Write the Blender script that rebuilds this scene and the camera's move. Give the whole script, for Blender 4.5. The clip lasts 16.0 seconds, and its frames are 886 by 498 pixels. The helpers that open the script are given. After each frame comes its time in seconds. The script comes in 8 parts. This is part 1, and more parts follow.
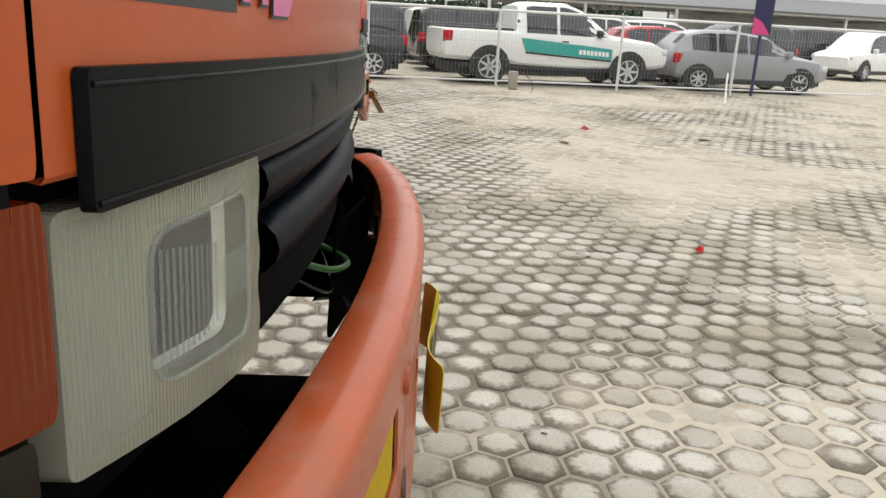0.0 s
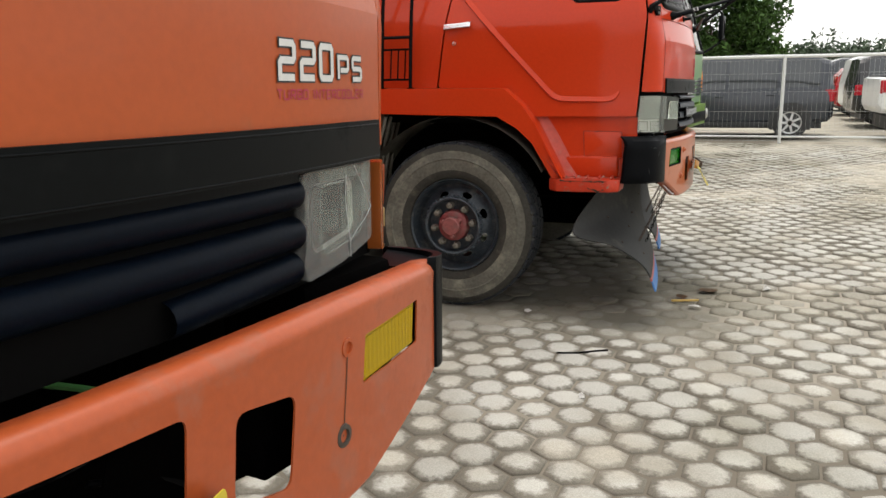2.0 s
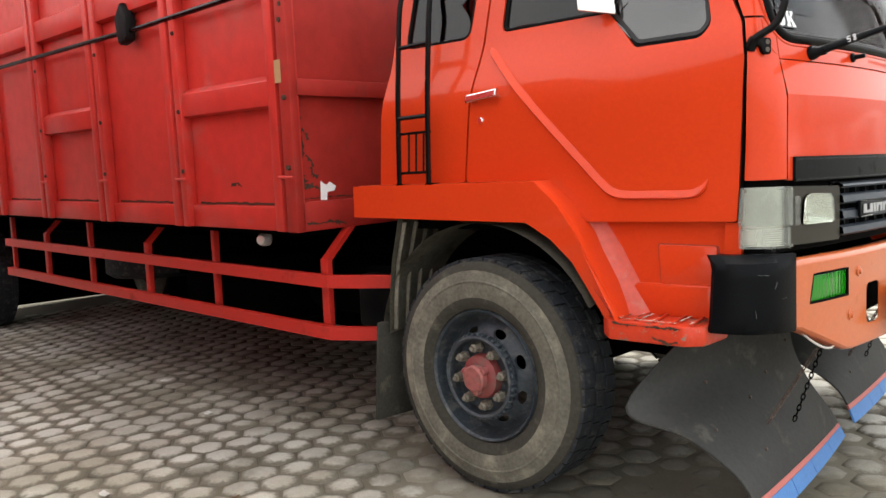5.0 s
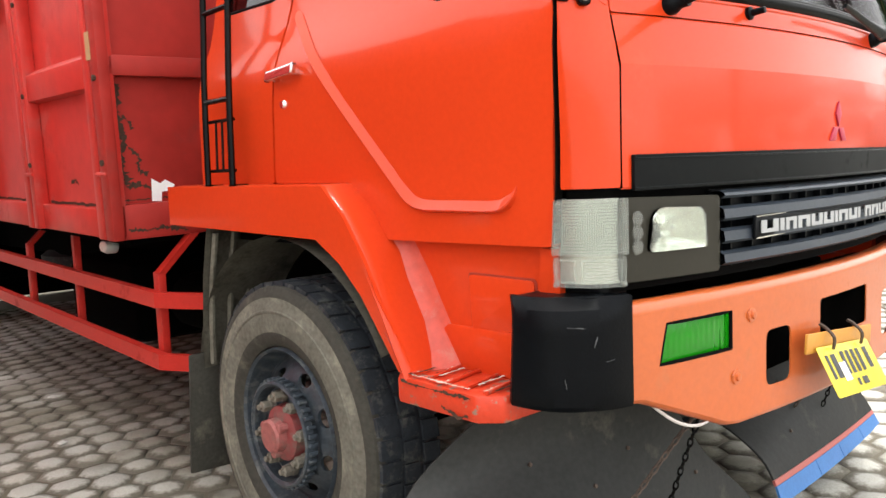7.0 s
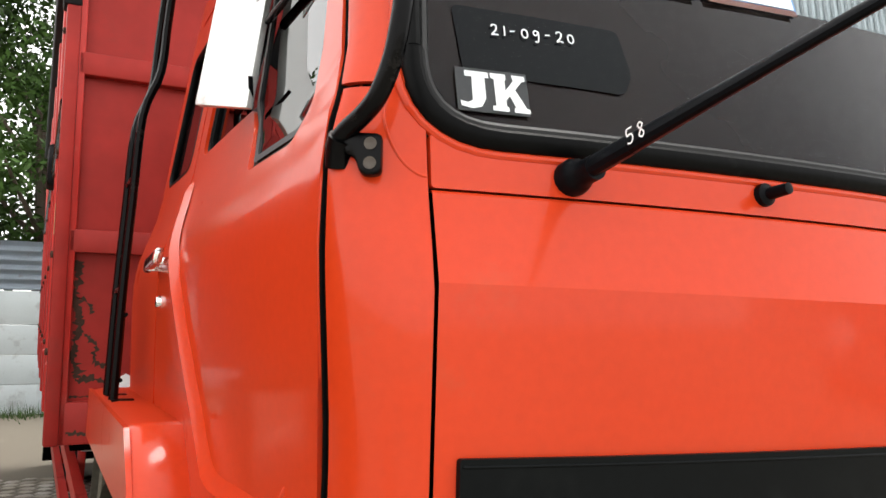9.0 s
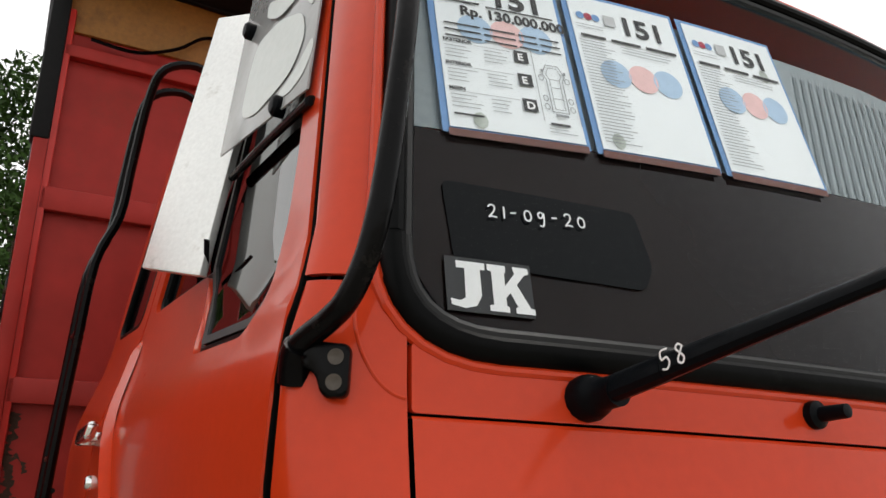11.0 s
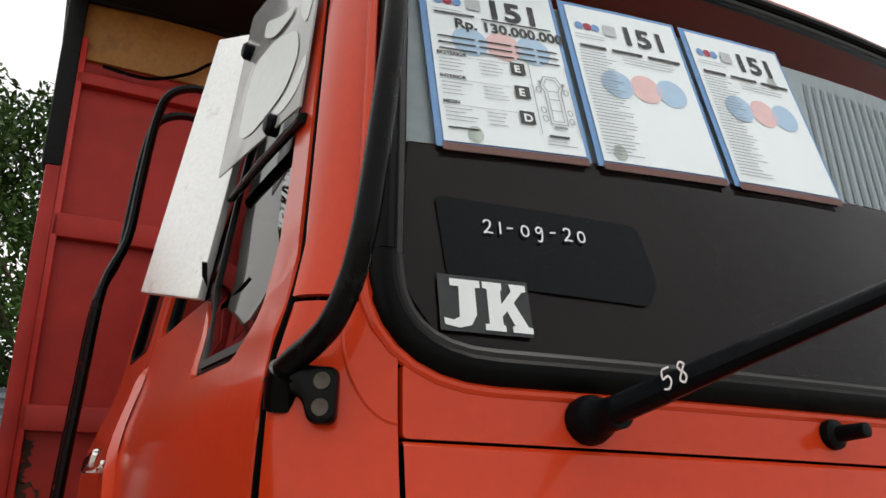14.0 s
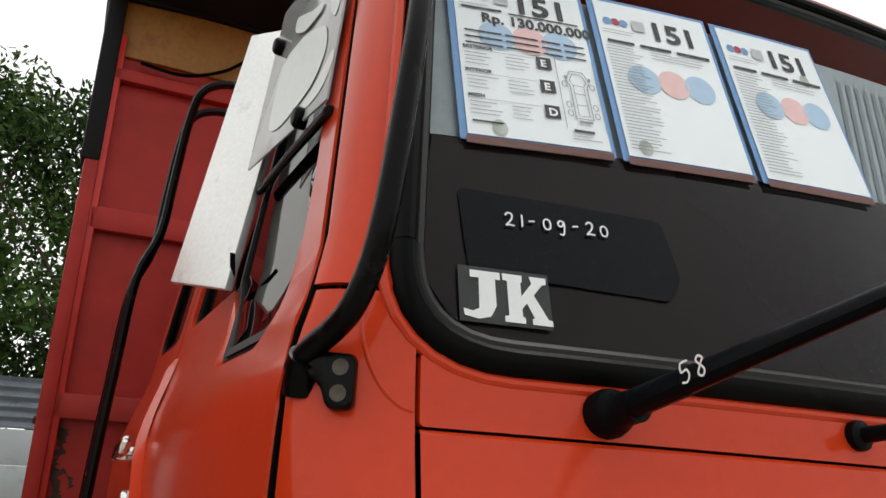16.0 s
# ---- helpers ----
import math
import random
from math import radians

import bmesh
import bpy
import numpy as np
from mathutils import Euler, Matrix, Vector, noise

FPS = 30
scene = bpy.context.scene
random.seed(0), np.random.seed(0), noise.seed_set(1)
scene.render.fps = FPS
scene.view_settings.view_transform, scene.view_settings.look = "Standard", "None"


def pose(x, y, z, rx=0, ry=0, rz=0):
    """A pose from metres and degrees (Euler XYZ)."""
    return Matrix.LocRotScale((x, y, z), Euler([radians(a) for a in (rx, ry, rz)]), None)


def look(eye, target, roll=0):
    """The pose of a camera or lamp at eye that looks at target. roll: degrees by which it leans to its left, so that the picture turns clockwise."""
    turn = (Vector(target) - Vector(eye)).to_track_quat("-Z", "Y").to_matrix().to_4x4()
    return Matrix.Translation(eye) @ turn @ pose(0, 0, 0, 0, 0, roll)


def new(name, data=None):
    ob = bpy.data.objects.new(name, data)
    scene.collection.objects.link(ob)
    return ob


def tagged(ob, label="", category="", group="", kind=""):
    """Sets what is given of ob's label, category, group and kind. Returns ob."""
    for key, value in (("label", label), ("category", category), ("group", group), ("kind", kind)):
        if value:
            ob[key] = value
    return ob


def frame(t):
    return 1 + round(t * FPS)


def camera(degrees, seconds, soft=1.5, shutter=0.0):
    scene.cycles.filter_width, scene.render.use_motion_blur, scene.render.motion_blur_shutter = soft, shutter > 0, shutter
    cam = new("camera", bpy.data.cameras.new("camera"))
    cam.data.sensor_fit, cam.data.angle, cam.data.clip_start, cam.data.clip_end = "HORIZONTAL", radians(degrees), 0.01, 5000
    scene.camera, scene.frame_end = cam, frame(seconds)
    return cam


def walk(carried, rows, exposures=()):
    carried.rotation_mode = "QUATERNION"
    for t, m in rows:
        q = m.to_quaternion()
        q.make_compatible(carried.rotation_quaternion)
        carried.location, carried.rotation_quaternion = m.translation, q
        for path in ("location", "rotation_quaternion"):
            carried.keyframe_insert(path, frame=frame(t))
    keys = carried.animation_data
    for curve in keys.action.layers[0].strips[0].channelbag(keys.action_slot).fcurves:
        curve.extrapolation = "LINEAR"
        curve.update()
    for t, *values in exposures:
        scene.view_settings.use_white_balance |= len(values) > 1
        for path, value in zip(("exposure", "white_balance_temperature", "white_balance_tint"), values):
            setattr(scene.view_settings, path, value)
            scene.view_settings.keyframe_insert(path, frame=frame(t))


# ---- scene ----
cam = camera(59.0, 16.0)
PATH = [
    (0, (-0.737, -6.725, 1.478), (-0.341, -4.846, 0.919), 3.1),
    (0.5, (-0.463, -6.602, 1.483), (-0.39, -4.674, 0.956), 2.6),
    (1, (-0.158, -6.47, 1.53), (-0.416, -4.549, 1.036), 0.7),
    (1.5, (0.03, -6.25, 1.504), (-0.449, -4.367, 1.032), 0.7),
    (2, (0.222, -5.965, 1.494), (-0.459, -4.134, 1.065), -1.0),
    (2.5, (0.471, -5.636, 1.472), (-0.407, -3.873, 1.126), -3.3),
    (3, (0.56, -5.26, 1.489), (-0.414, -3.532, 1.236), -2.5),
    (3.5, (0.639, -4.871, 1.492), (-0.375, -3.157, 1.309), -2.0),
    (4, (0.791, -4.435, 1.485), (-0.331, -2.79, 1.302), -2.9),
    (4.2, (0.802, -4.305, 1.491), (-0.379, -2.702, 1.299), -2.9),
    (6.3, (0.867, -3.043, 1.504), (-0.617, -1.715, 1.313), -4.5),
    (6.5, (0.866, -2.899, 1.521), (-0.605, -1.558, 1.324), -4.6),
    (7, (0.94, -2.58, 1.482), (-0.534, -1.248, 1.252), -3.3),
    (7.5, (0.976, -2.249, 1.476), (-0.585, -1.016, 1.271), -2.5),
    (8, (0.884, -1.918, 1.517), (-0.731, -0.742, 1.423), -1.7),
    (8.5, (0.794, -1.662, 1.542), (-0.896, -0.594, 1.61), -0.3),
    (9, (0.7, -1.395, 1.622), (-1.063, -0.475, 1.835), 0.2),
    (9.5, (0.592, -1.34, 1.689), (-1.175, -0.462, 2.015), 1.6),
    (10, (0.547, -1.335, 1.747), (-1.182, -0.421, 2.169), 2.7),
    (10.2, (0.539, -1.341, 1.753), (-1.172, -0.411, 2.206), 2.6),
    (12.3, (0.517, -1.236, 1.779), (-1.175, -0.343, 2.365), 0.5),
    (12.5, (0.515, -1.232, 1.778), (-1.18, -0.347, 2.364), 0.7),
    (13, (0.51, -1.241, 1.776), (-1.19, -0.365, 2.36), 0.9),
    (13.5, (0.511, -1.253, 1.774), (-1.19, -0.374, 2.351), 1.0),
    (14, (0.511, -1.27, 1.773), (-1.189, -0.387, 2.346), 0.9),
    (14.5, (0.511, -1.276, 1.776), (-1.192, -0.397, 2.348), 0.9),
    (15, (0.508, -1.274, 1.771), (-1.194, -0.393, 2.343), 1.1),
    (15.5, (0.515, -1.262, 1.766), (-1.188, -0.38, 2.333), 1.2),
    (16, (0.518, -1.258, 1.761), (-1.219, -0.45, 2.335), 2.5),
]
walk(cam, [(t, look(eye, target, roll)) for t, eye, target, roll in PATH], [(0.0, 0.50), (1.0, 0.44), (1.7, 0.5), (2.5, 0.78), (3.5, 0.86), (4.2, 1.0), (6.3, 1.74), (7.0, 1.68), (8.0, 1.56), (8.5, 1.4), (9.0, 1.22), (9.5, 0.92), (10.2, 0.48), (12.3, 0.25), (16.0, 0.23)])

# ---- light ----
scene.view_settings.exposure = 0.0
world = bpy.data.worlds.new("overcast_sky")
scene.world = world
world.use_nodes = True
wn, wl = world.node_tree.nodes, world.node_tree.links
wn.clear()
sky = wn.new("ShaderNodeTexSky")
sky.sky_type = 'NISHITA'
sky.sun_disc = False
sky.sun_elevation = radians(74)
sky.sun_rotation = radians(338)
sky.air_density, sky.dust_density, sky.ozone_density = 1.0, 6.0, 1.0
cloud = wn.new("ShaderNodeTexNoise")
cloud.inputs["Scale"].default_value = 2.6
cloud.inputs["Detail"].default_value = 5.0
ramp = wn.new("ShaderNodeValToRGB")
ramp.color_ramp.elements[0].position, ramp.color_ramp.elements[0].color = 0.3, (8.6, 8.6, 8.5, 1)
ramp.color_ramp.elements[1].position, ramp.color_ramp.elements[1].color = 0.75, (12.2, 11.9, 11.3, 1)
veil = wn.new("ShaderNodeMixRGB")
veil.inputs[0].default_value = 0.8
bg = wn.new("ShaderNodeBackground")
bg.inputs[1].default_value = 0.115
wo = wn.new("ShaderNodeOutputWorld")
wl.new(cloud.outputs["Fac"], ramp.inputs[0])
wl.new(sky.outputs[0], veil.inputs[1])
wl.new(ramp.outputs[0], veil.inputs[2])
wl.new(veil.outputs[0], bg.inputs[0])
wl.new(bg.outputs[0], wo.inputs[0])
sun = new("sun", bpy.data.lights.new("sun", 'SUN'))
sun.data.energy, sun.data.angle, sun.data.color = 1.5, radians(25), (1.0, 0.97, 0.92)
sun.matrix_world = look((-2, 5, 20), (0, 0, 0))

# ---- mesh helpers ----


def finish(bm, angle=32, smooth=True):
    bmesh.ops.recalc_face_normals(bm, faces=bm.faces)
    me = bpy.data.meshes.new("mesh")
    bm.to_mesh(me)
    bm.free()
    if smooth:
        for p in me.polygons:
            p.use_smooth = True
        me.set_sharp_from_angle(angle=radians(angle))
    return me


def part(name, bm, material, parent, label="", angle=32):
    """Links a bmesh as one mesh object under a thing or a part, in the parent's own frame."""
    me = finish(bm, angle)
    me.materials.append(material)
    ob = new(name, me)
    ob.parent = parent
    if label:
        tagged(ob, label)
    return ob


def thing(name, m, label, category, group="", kind=""):
    ob = new(name)
    ob.empty_display_size = 0.1
    ob.matrix_world = m
    return tagged(ob, label, category, group, kind)


def solid(name, bm, material, m, label, category, group="", kind="", angle=32):
    """A thing of one mesh."""
    me = finish(bm, angle)
    me.materials.append(material)
    ob = new(name, me)
    ob.matrix_world = m
    return tagged(ob, label, category, group, kind)


def box(bm, x0, x1, y0, y1, z0, z1, bevel=0.0, m=None, seg=2):
    vs = [bm.verts.new((x, y, z)) for x in (x0, x1) for y in (y0, y1) for z in (z0, z1)]
    fs = [bm.faces.new([vs[i] for i in f]) for f in
          ((0, 1, 3, 2), (4, 6, 7, 5), (0, 4, 5, 1), (2, 3, 7, 6), (0, 2, 6, 4), (1, 5, 7, 3))]
    bmesh.ops.recalc_face_normals(bm, faces=fs)
    out = vs
    if bevel:
        es = list({e for f in fs for e in f.edges})
        r = bmesh.ops.bevel(bm, geom=es, offset=bevel, segments=seg, affect='EDGES', profile=0.5)
        out = list({v for f in r["faces"] for v in f.verts} | {v for v in vs if v.is_valid})
    if m is not None:
        bmesh.ops.transform(bm, matrix=m, verts=out)
    return out


def boxed(*args, **kw):
    bm = bmesh.new()
    box(bm, *args, **kw)
    return bm


def prism(bm, pts, fn, a, b, bevel=0.0, seg=2):
    """A polygon pts of (u, v) pulled from depth a to depth b; fn(u, v, depth) gives the place."""
    n = len(pts)
    lo = [bm.verts.new(fn(u, v, a)) for u, v in pts]
    hi = [bm.verts.new(fn(u, v, b)) for u, v in pts]
    fs = [bm.faces.new(lo), bm.faces.new(hi[::-1])]
    fs += [bm.faces.new((lo[i], lo[(i + 1) % n], hi[(i + 1) % n], hi[i])) for i in range(n)]
    bmesh.ops.recalc_face_normals(bm, faces=fs)
    if bevel:
        es = list({e for f in fs for e in f.edges})
        bmesh.ops.bevel(bm, geom=es, offset=bevel, segments=seg, affect='EDGES', profile=0.5)
    return bm


def smooth_path(pts, sub=6):
    """Points on a soft curve through pts."""
    p = [Vector(q) for q in pts]
    out = []
    for i in range(len(p) - 1):
        a, b, c, d = p[max(i - 1, 0)], p[i], p[i + 1], p[min(i + 2, len(p) - 1)]
        for k in range(sub):
            t = k / sub
            out.append(0.5 * ((2 * b) + (c - a) * t + (2 * a - 5 * b + 4 * c - d) * t * t + (3 * b - a - 3 * c + d) * t ** 3))
    return out + [p[-1]]


def tube(bm, pts, r, n=8, soft=0, taper=1.0, flat=1.0):
    """A round bar along pts."""
    path = smooth_path(pts, soft) if soft else [Vector(q) for q in pts]
    rings, side = [], None
    for i, q in enumerate(path):
        way = (path[min(i + 1, len(path) - 1)] - path[max(i - 1, 0)]).normalized()
        if side is None:
            side = way.orthogonal().normalized()
        side = (side - way * side.dot(way)).normalized()
        up = way.cross(side)
        rr = r * (1 + (taper - 1) * i / max(len(path) - 1, 1))
        rings.append([bm.verts.new(q + rr * (math.cos(a) * side + flat * math.sin(a) * up)) for a in np.linspace(0, 2 * math.pi, n, endpoint=False)])
    for a, b in zip(rings, rings[1:]):
        for k in range(n):
            bm.faces.new((a[k], a[(k + 1) % n], b[(k + 1) % n], b[k]))
    bm.faces.new(rings[0][::-1]), bm.faces.new(rings[-1])
    return bm


def tubed(*args, **kw):
    return tube(bmesh.new(), *args, **kw)


def lathe(bm, prof, n=32, m=Matrix()):
    """prof: (radius, depth) pairs turned round the local z axis; m places it."""
    rings = []
    for r, d in prof:
        if r < 1e-5:
            rings.append([bm.verts.new(m @ Vector((0, 0, d)))])
        else:
            rings.append([bm.verts.new(m @ Vector((r * math.cos(a), r * math.sin(a), d))) for a in np.linspace(0, 2 * math.pi, n, endpoint=False)])
    for a, b in zip(rings, rings[1:]):
        for k in range(n):
            q = (a[k % len(a)], a[(k + 1) % len(a)], b[(k + 1) % len(b)], b[k % len(b)])
            q = list(dict.fromkeys(q))
            if len(q) > 2:
                bm.faces.new(q)
    return bm


def inside(p, poly):
    x, y = p
    hit = False
    for (x0, y0), (x1, y1) in zip(poly, poly[1:] + poly[:1]):
        if (y0 > y) != (y1 > y) and x < (x1 - x0) * (y - y0) / (y1 - y0) + x0:
            hit = not hit
    return hit


def dense(poly, step):
    out = []
    for a, b in zip(poly, poly[1:] + poly[:1]):
        n = max(1, int(math.hypot(b[0] - a[0], b[1] - a[1]) / step))
        out += [(a[0] + (b[0] - a[0]) * k / n, a[1] + (b[1] - a[1]) * k / n) for k in range(n)]
    return out


def rounded(poly, r, n=4):
    """The polygon with its corners rounded; r is one radius or one per corner."""
    out, m = [], len(poly)
    for i, p in enumerate(poly):
        rr = r[i] if isinstance(r, (list, tuple)) else r
        a, b, c = Vector(poly[i - 1]), Vector(p), Vector(poly[(i + 1) % m])
        u, v = (a - b), (c - b)
        d = min(rr, 0.45 * u.length, 0.45 * v.length)
        if d < 1e-4:
            out.append(tuple(b))
            continue
        p0, p1 = b + u.normalized() * d, b + v.normalized() * d
        for k in range(n + 1):
            t = k / n
            out.append(tuple((1 - t) ** 2 * p0 + 2 * t * (1 - t) * b + t * t * p1))
    return out


def shrink(poly, d):
    """The polygon with every side moved inwards by d."""
    n = len(poly)
    area = sum(a[0] * b[1] - b[0] * a[1] for a, b in zip(poly, poly[1:] + poly[:1]))
    k = d if area > 0 else -d
    out = []
    for i in range(n):
        a, b, c = Vector(poly[i - 1]), Vector(poly[i]), Vector(poly[(i + 1) % n])
        u, v = (b - a).normalized(), (c - b).normalized()
        m = Vector((-(u.y + v.y), u.x + v.x))
        m.normalize()
        out.append(tuple(b + m * k / max(0.4, m.dot(Vector((-u.y, u.x))))))
    return out


def ribbon(bm, pts, w, fn, depth=0.0, closed=False):
    """A flat stroke of width w along pts, mitred at its corners."""
    p = [Vector(q) for q in pts]
    n = len(p)
    rows = []
    for i in range(n):
        u = p[i] - p[i - 1] if (i or closed) else p[1] - p[0]
        v = p[(i + 1) % n] - p[i] if (i < n - 1 or closed) else p[-1] - p[-2]
        u, v = u.normalized(), v.normalized()
        m = Vector((-(u.y + v.y), u.x + v.x))
        m = m.normalized() if m.length > 1e-4 else Vector((-u.y, u.x))
        k = 0.5 * w / max(0.45, m.dot(Vector((-u.y, u.x))))
        rows.append([bm.verts.new(fn(*(p[i] + m * j), depth)) for j in (k, -k)])
    for a, b in zip(rows, rows[1:] + (rows[:1] if closed else [])):
        bm.faces.new((a[0], a[1], b[1], b[0]))
    return bm


def sheet(bm, outer, holes, fn, thick, step=0.08, flip=False):
    """A bent metal sheet: the polygon outer less the holes, laid by fn(u, v, depth), of the given thickness."""
    from mathutils import geometry
    outer = dense(outer, step)
    holes = [dense(h, step) for h in holes]
    pts, edges = [], []
    for loop in [outer] + holes:
        k = len(pts)
        pts += loop
        edges += [(k + i, k + (i + 1) % len(loop)) for i in range(len(loop))]
    us, vs = [p[0] for p in outer], [p[1] for p in outer]
    u = min(us) + step / 2
    while u < max(us):
        v = min(vs) + step / 2
        while v < max(vs):
            q = (u, v)
            if inside(q, outer) and not any(inside(q, h) for h in holes):
                if min((q[0] - p[0]) ** 2 + (q[1] - p[1]) ** 2 for p in pts[:sum(map(len, [outer] + holes))]) > (0.4 * step) ** 2:
                    pts.append(q)
            v += step
        u += step
    co, _, tris, *_ = geometry.delaunay_2d_cdt([Vector(p) for p in pts], edges, [], 0, 1e-6)
    keep = []
    for t in tris:
        c = sum((co[i] for i in t), Vector((0, 0))) / len(t)
        if inside(c, outer) and not any(inside(c, h) for h in holes):
            keep.append(list(t))
    lo = [bm.verts.new(fn(p[0], p[1], 0.0)) for p in co]
    hi = [bm.verts.new(fn(p[0], p[1], thick)) for p in co]
    count = {}
    for t in keep:
        bm.faces.new([lo[i] for i in t])
        bm.faces.new([hi[i] for i in reversed(t)])
        for a, b in zip(t, t[1:] + t[:1]):
            count[(a, b)] = 1
    for a, b in count:
        if (b, a) not in count:
            bm.faces.new((lo[b], lo[a], hi[a], hi[b]))
    loose = [v for v in bm.verts if not v.link_faces]
    bmesh.ops.delete(bm, geom=loose, context='VERTS')
    return bm


def lettering(body, size, fn, depth=0.0015, bold=0.0, spacing=1.0, align='LEFT', shear=0.0):
    """Built-in letters as a bmesh; fn(u, v, d) lays them on a surface."""
    cu = bpy.data.curves.new("letters", 'FONT')
    cu.body, cu.size, cu.space_character, cu.align_x, cu.offset, cu.shear = body, size, spacing, align, bold, shear
    cu.resolution_u = 3
    ob = new("letters", cu)
    me = bpy.data.meshes.new_from_object(ob.evaluated_get(bpy.context.evaluated_depsgraph_get()))
    bpy.data.objects.remove(ob)
    bpy.data.curves.remove(cu)
    bm = bmesh.new()
    bm.from_mesh(me)
    bpy.data.meshes.remove(me)
    bmesh.ops.remove_doubles(bm, verts=bm.verts, dist=1e-5)
    for v in bm.verts:
        v.co = fn(v.co.x, v.co.y, depth)
    return bm


DIGITS = {  # strokes in a box 1 high
    "2": [[(0.0, 0.78), (0.12, 0.97), (0.36, 0.97), (0.46, 0.78), (0.34, 0.45), (0.0, 0.05), (0.18, 0.10), (0.56, 0.04)]],
    "1": [[(0.12, 0.95), (0.10, 0.5), (0.06, 0.02)]],
    "-": [[(0.0, 0.52), (0.42, 0.56)]],
    "0": [[(0.22, 0.86), (0.05, 0.70), (0.0, 0.36), (0.12, 0.10), (0.34, 0.08), (0.48, 0.34), (0.46, 0.68), (0.30, 0.84), (0.18, 0.82)]],
    "9": [[(0.42, 0.72), (0.22, 0.86), (0.02, 0.66), (0.08, 0.42), (0.28, 0.44), (0.44, 0.74), (0.42, 0.20), (0.28, -0.22), (0.04, -0.18)]],
    "5": [[(0.52, 0.98), (0.10, 0.95), (0.06, 0.55), (0.36, 0.60), (0.48, 0.32), (0.28, 0.04), (0.0, 0.10)]],
    "8": [[(0.46, 0.80), (0.26, 0.98), (0.08, 0.78), (0.42, 0.32), (0.28, 0.04), (0.06, 0.20), (0.22, 0.50), (0.48, 0.84)]],
}


def handwriting(text, h, step, fn, pen):
    bm = bmesh.new()
    u = 0.0
    for ch in text:
        for stroke in DIGITS[ch]:
            path = smooth_path([(u + x * h, y * h, 0) for x, y in stroke], 4)
            ribbon(bm, [(q.x, q.y) for q in path], pen, fn)
        u += step * (0.55 if ch == "1" else 1.0)
    return bm


def rects(bm, items, fn, depth=0.001):
    """Thin printed bars (u0, v0, u1, v1) on a surface."""
    for u0, v0, u1, v1 in items:
        bm.faces.new([bm.verts.new(fn(u, v, depth)) for u, v in ((u0, v0), (u1, v0), (u1, v1), (u0, v1))])
    return bm


def disc(bm, u, v, r, fn, depth=0.001, n=20, ry=None):
    bm.faces.new([bm.verts.new(fn(u + r * math.cos(a), v + (ry or r) * math.sin(a), depth)) for a in np.linspace(0, 2 * math.pi, n, endpoint=False)])
    return bm


rng = np.random.RandomState(4)
def ragged(bm, pts, wide, fn, step=0.006):
    """A ragged-edged strip of bare metal along pts: its width wanders between nothing and wide."""
    path = []
    for p, q in zip(pts, pts[1:]):
        n = max(2, int(math.hypot(q[0] - p[0], q[1] - p[1]) / step))
        path += [(p[0] + (q[0] - p[0]) * k / n, p[1] + (q[1] - p[1]) * k / n, math.atan2(q[1] - p[1], q[0] - p[0])) for k in range(n)]
    rows = []
    for i, (x, y, a) in enumerate(path):
        w = [wide * max(0.06, 0.5 + 0.9 * noise.noise((x * 31, y * 31, j * 7.3)) + 0.35 * rng.randn()) for j in (1, 2)]
        rows.append([bm.verts.new(fn(x - math.sin(a) * d, y + math.cos(a) * d, 0.0)) for d in (w[0], -w[1])])
    for p, q in zip(rows, rows[1:]):
        bm.faces.new((p[0], p[1], q[1], q[0]))
    return bm


def lerp_table(table):
    xs, ys = [a for a, _ in table], [b for _, b in table]
    return lambda v: float(np.interp(v, xs, ys))


# ---- materials ----


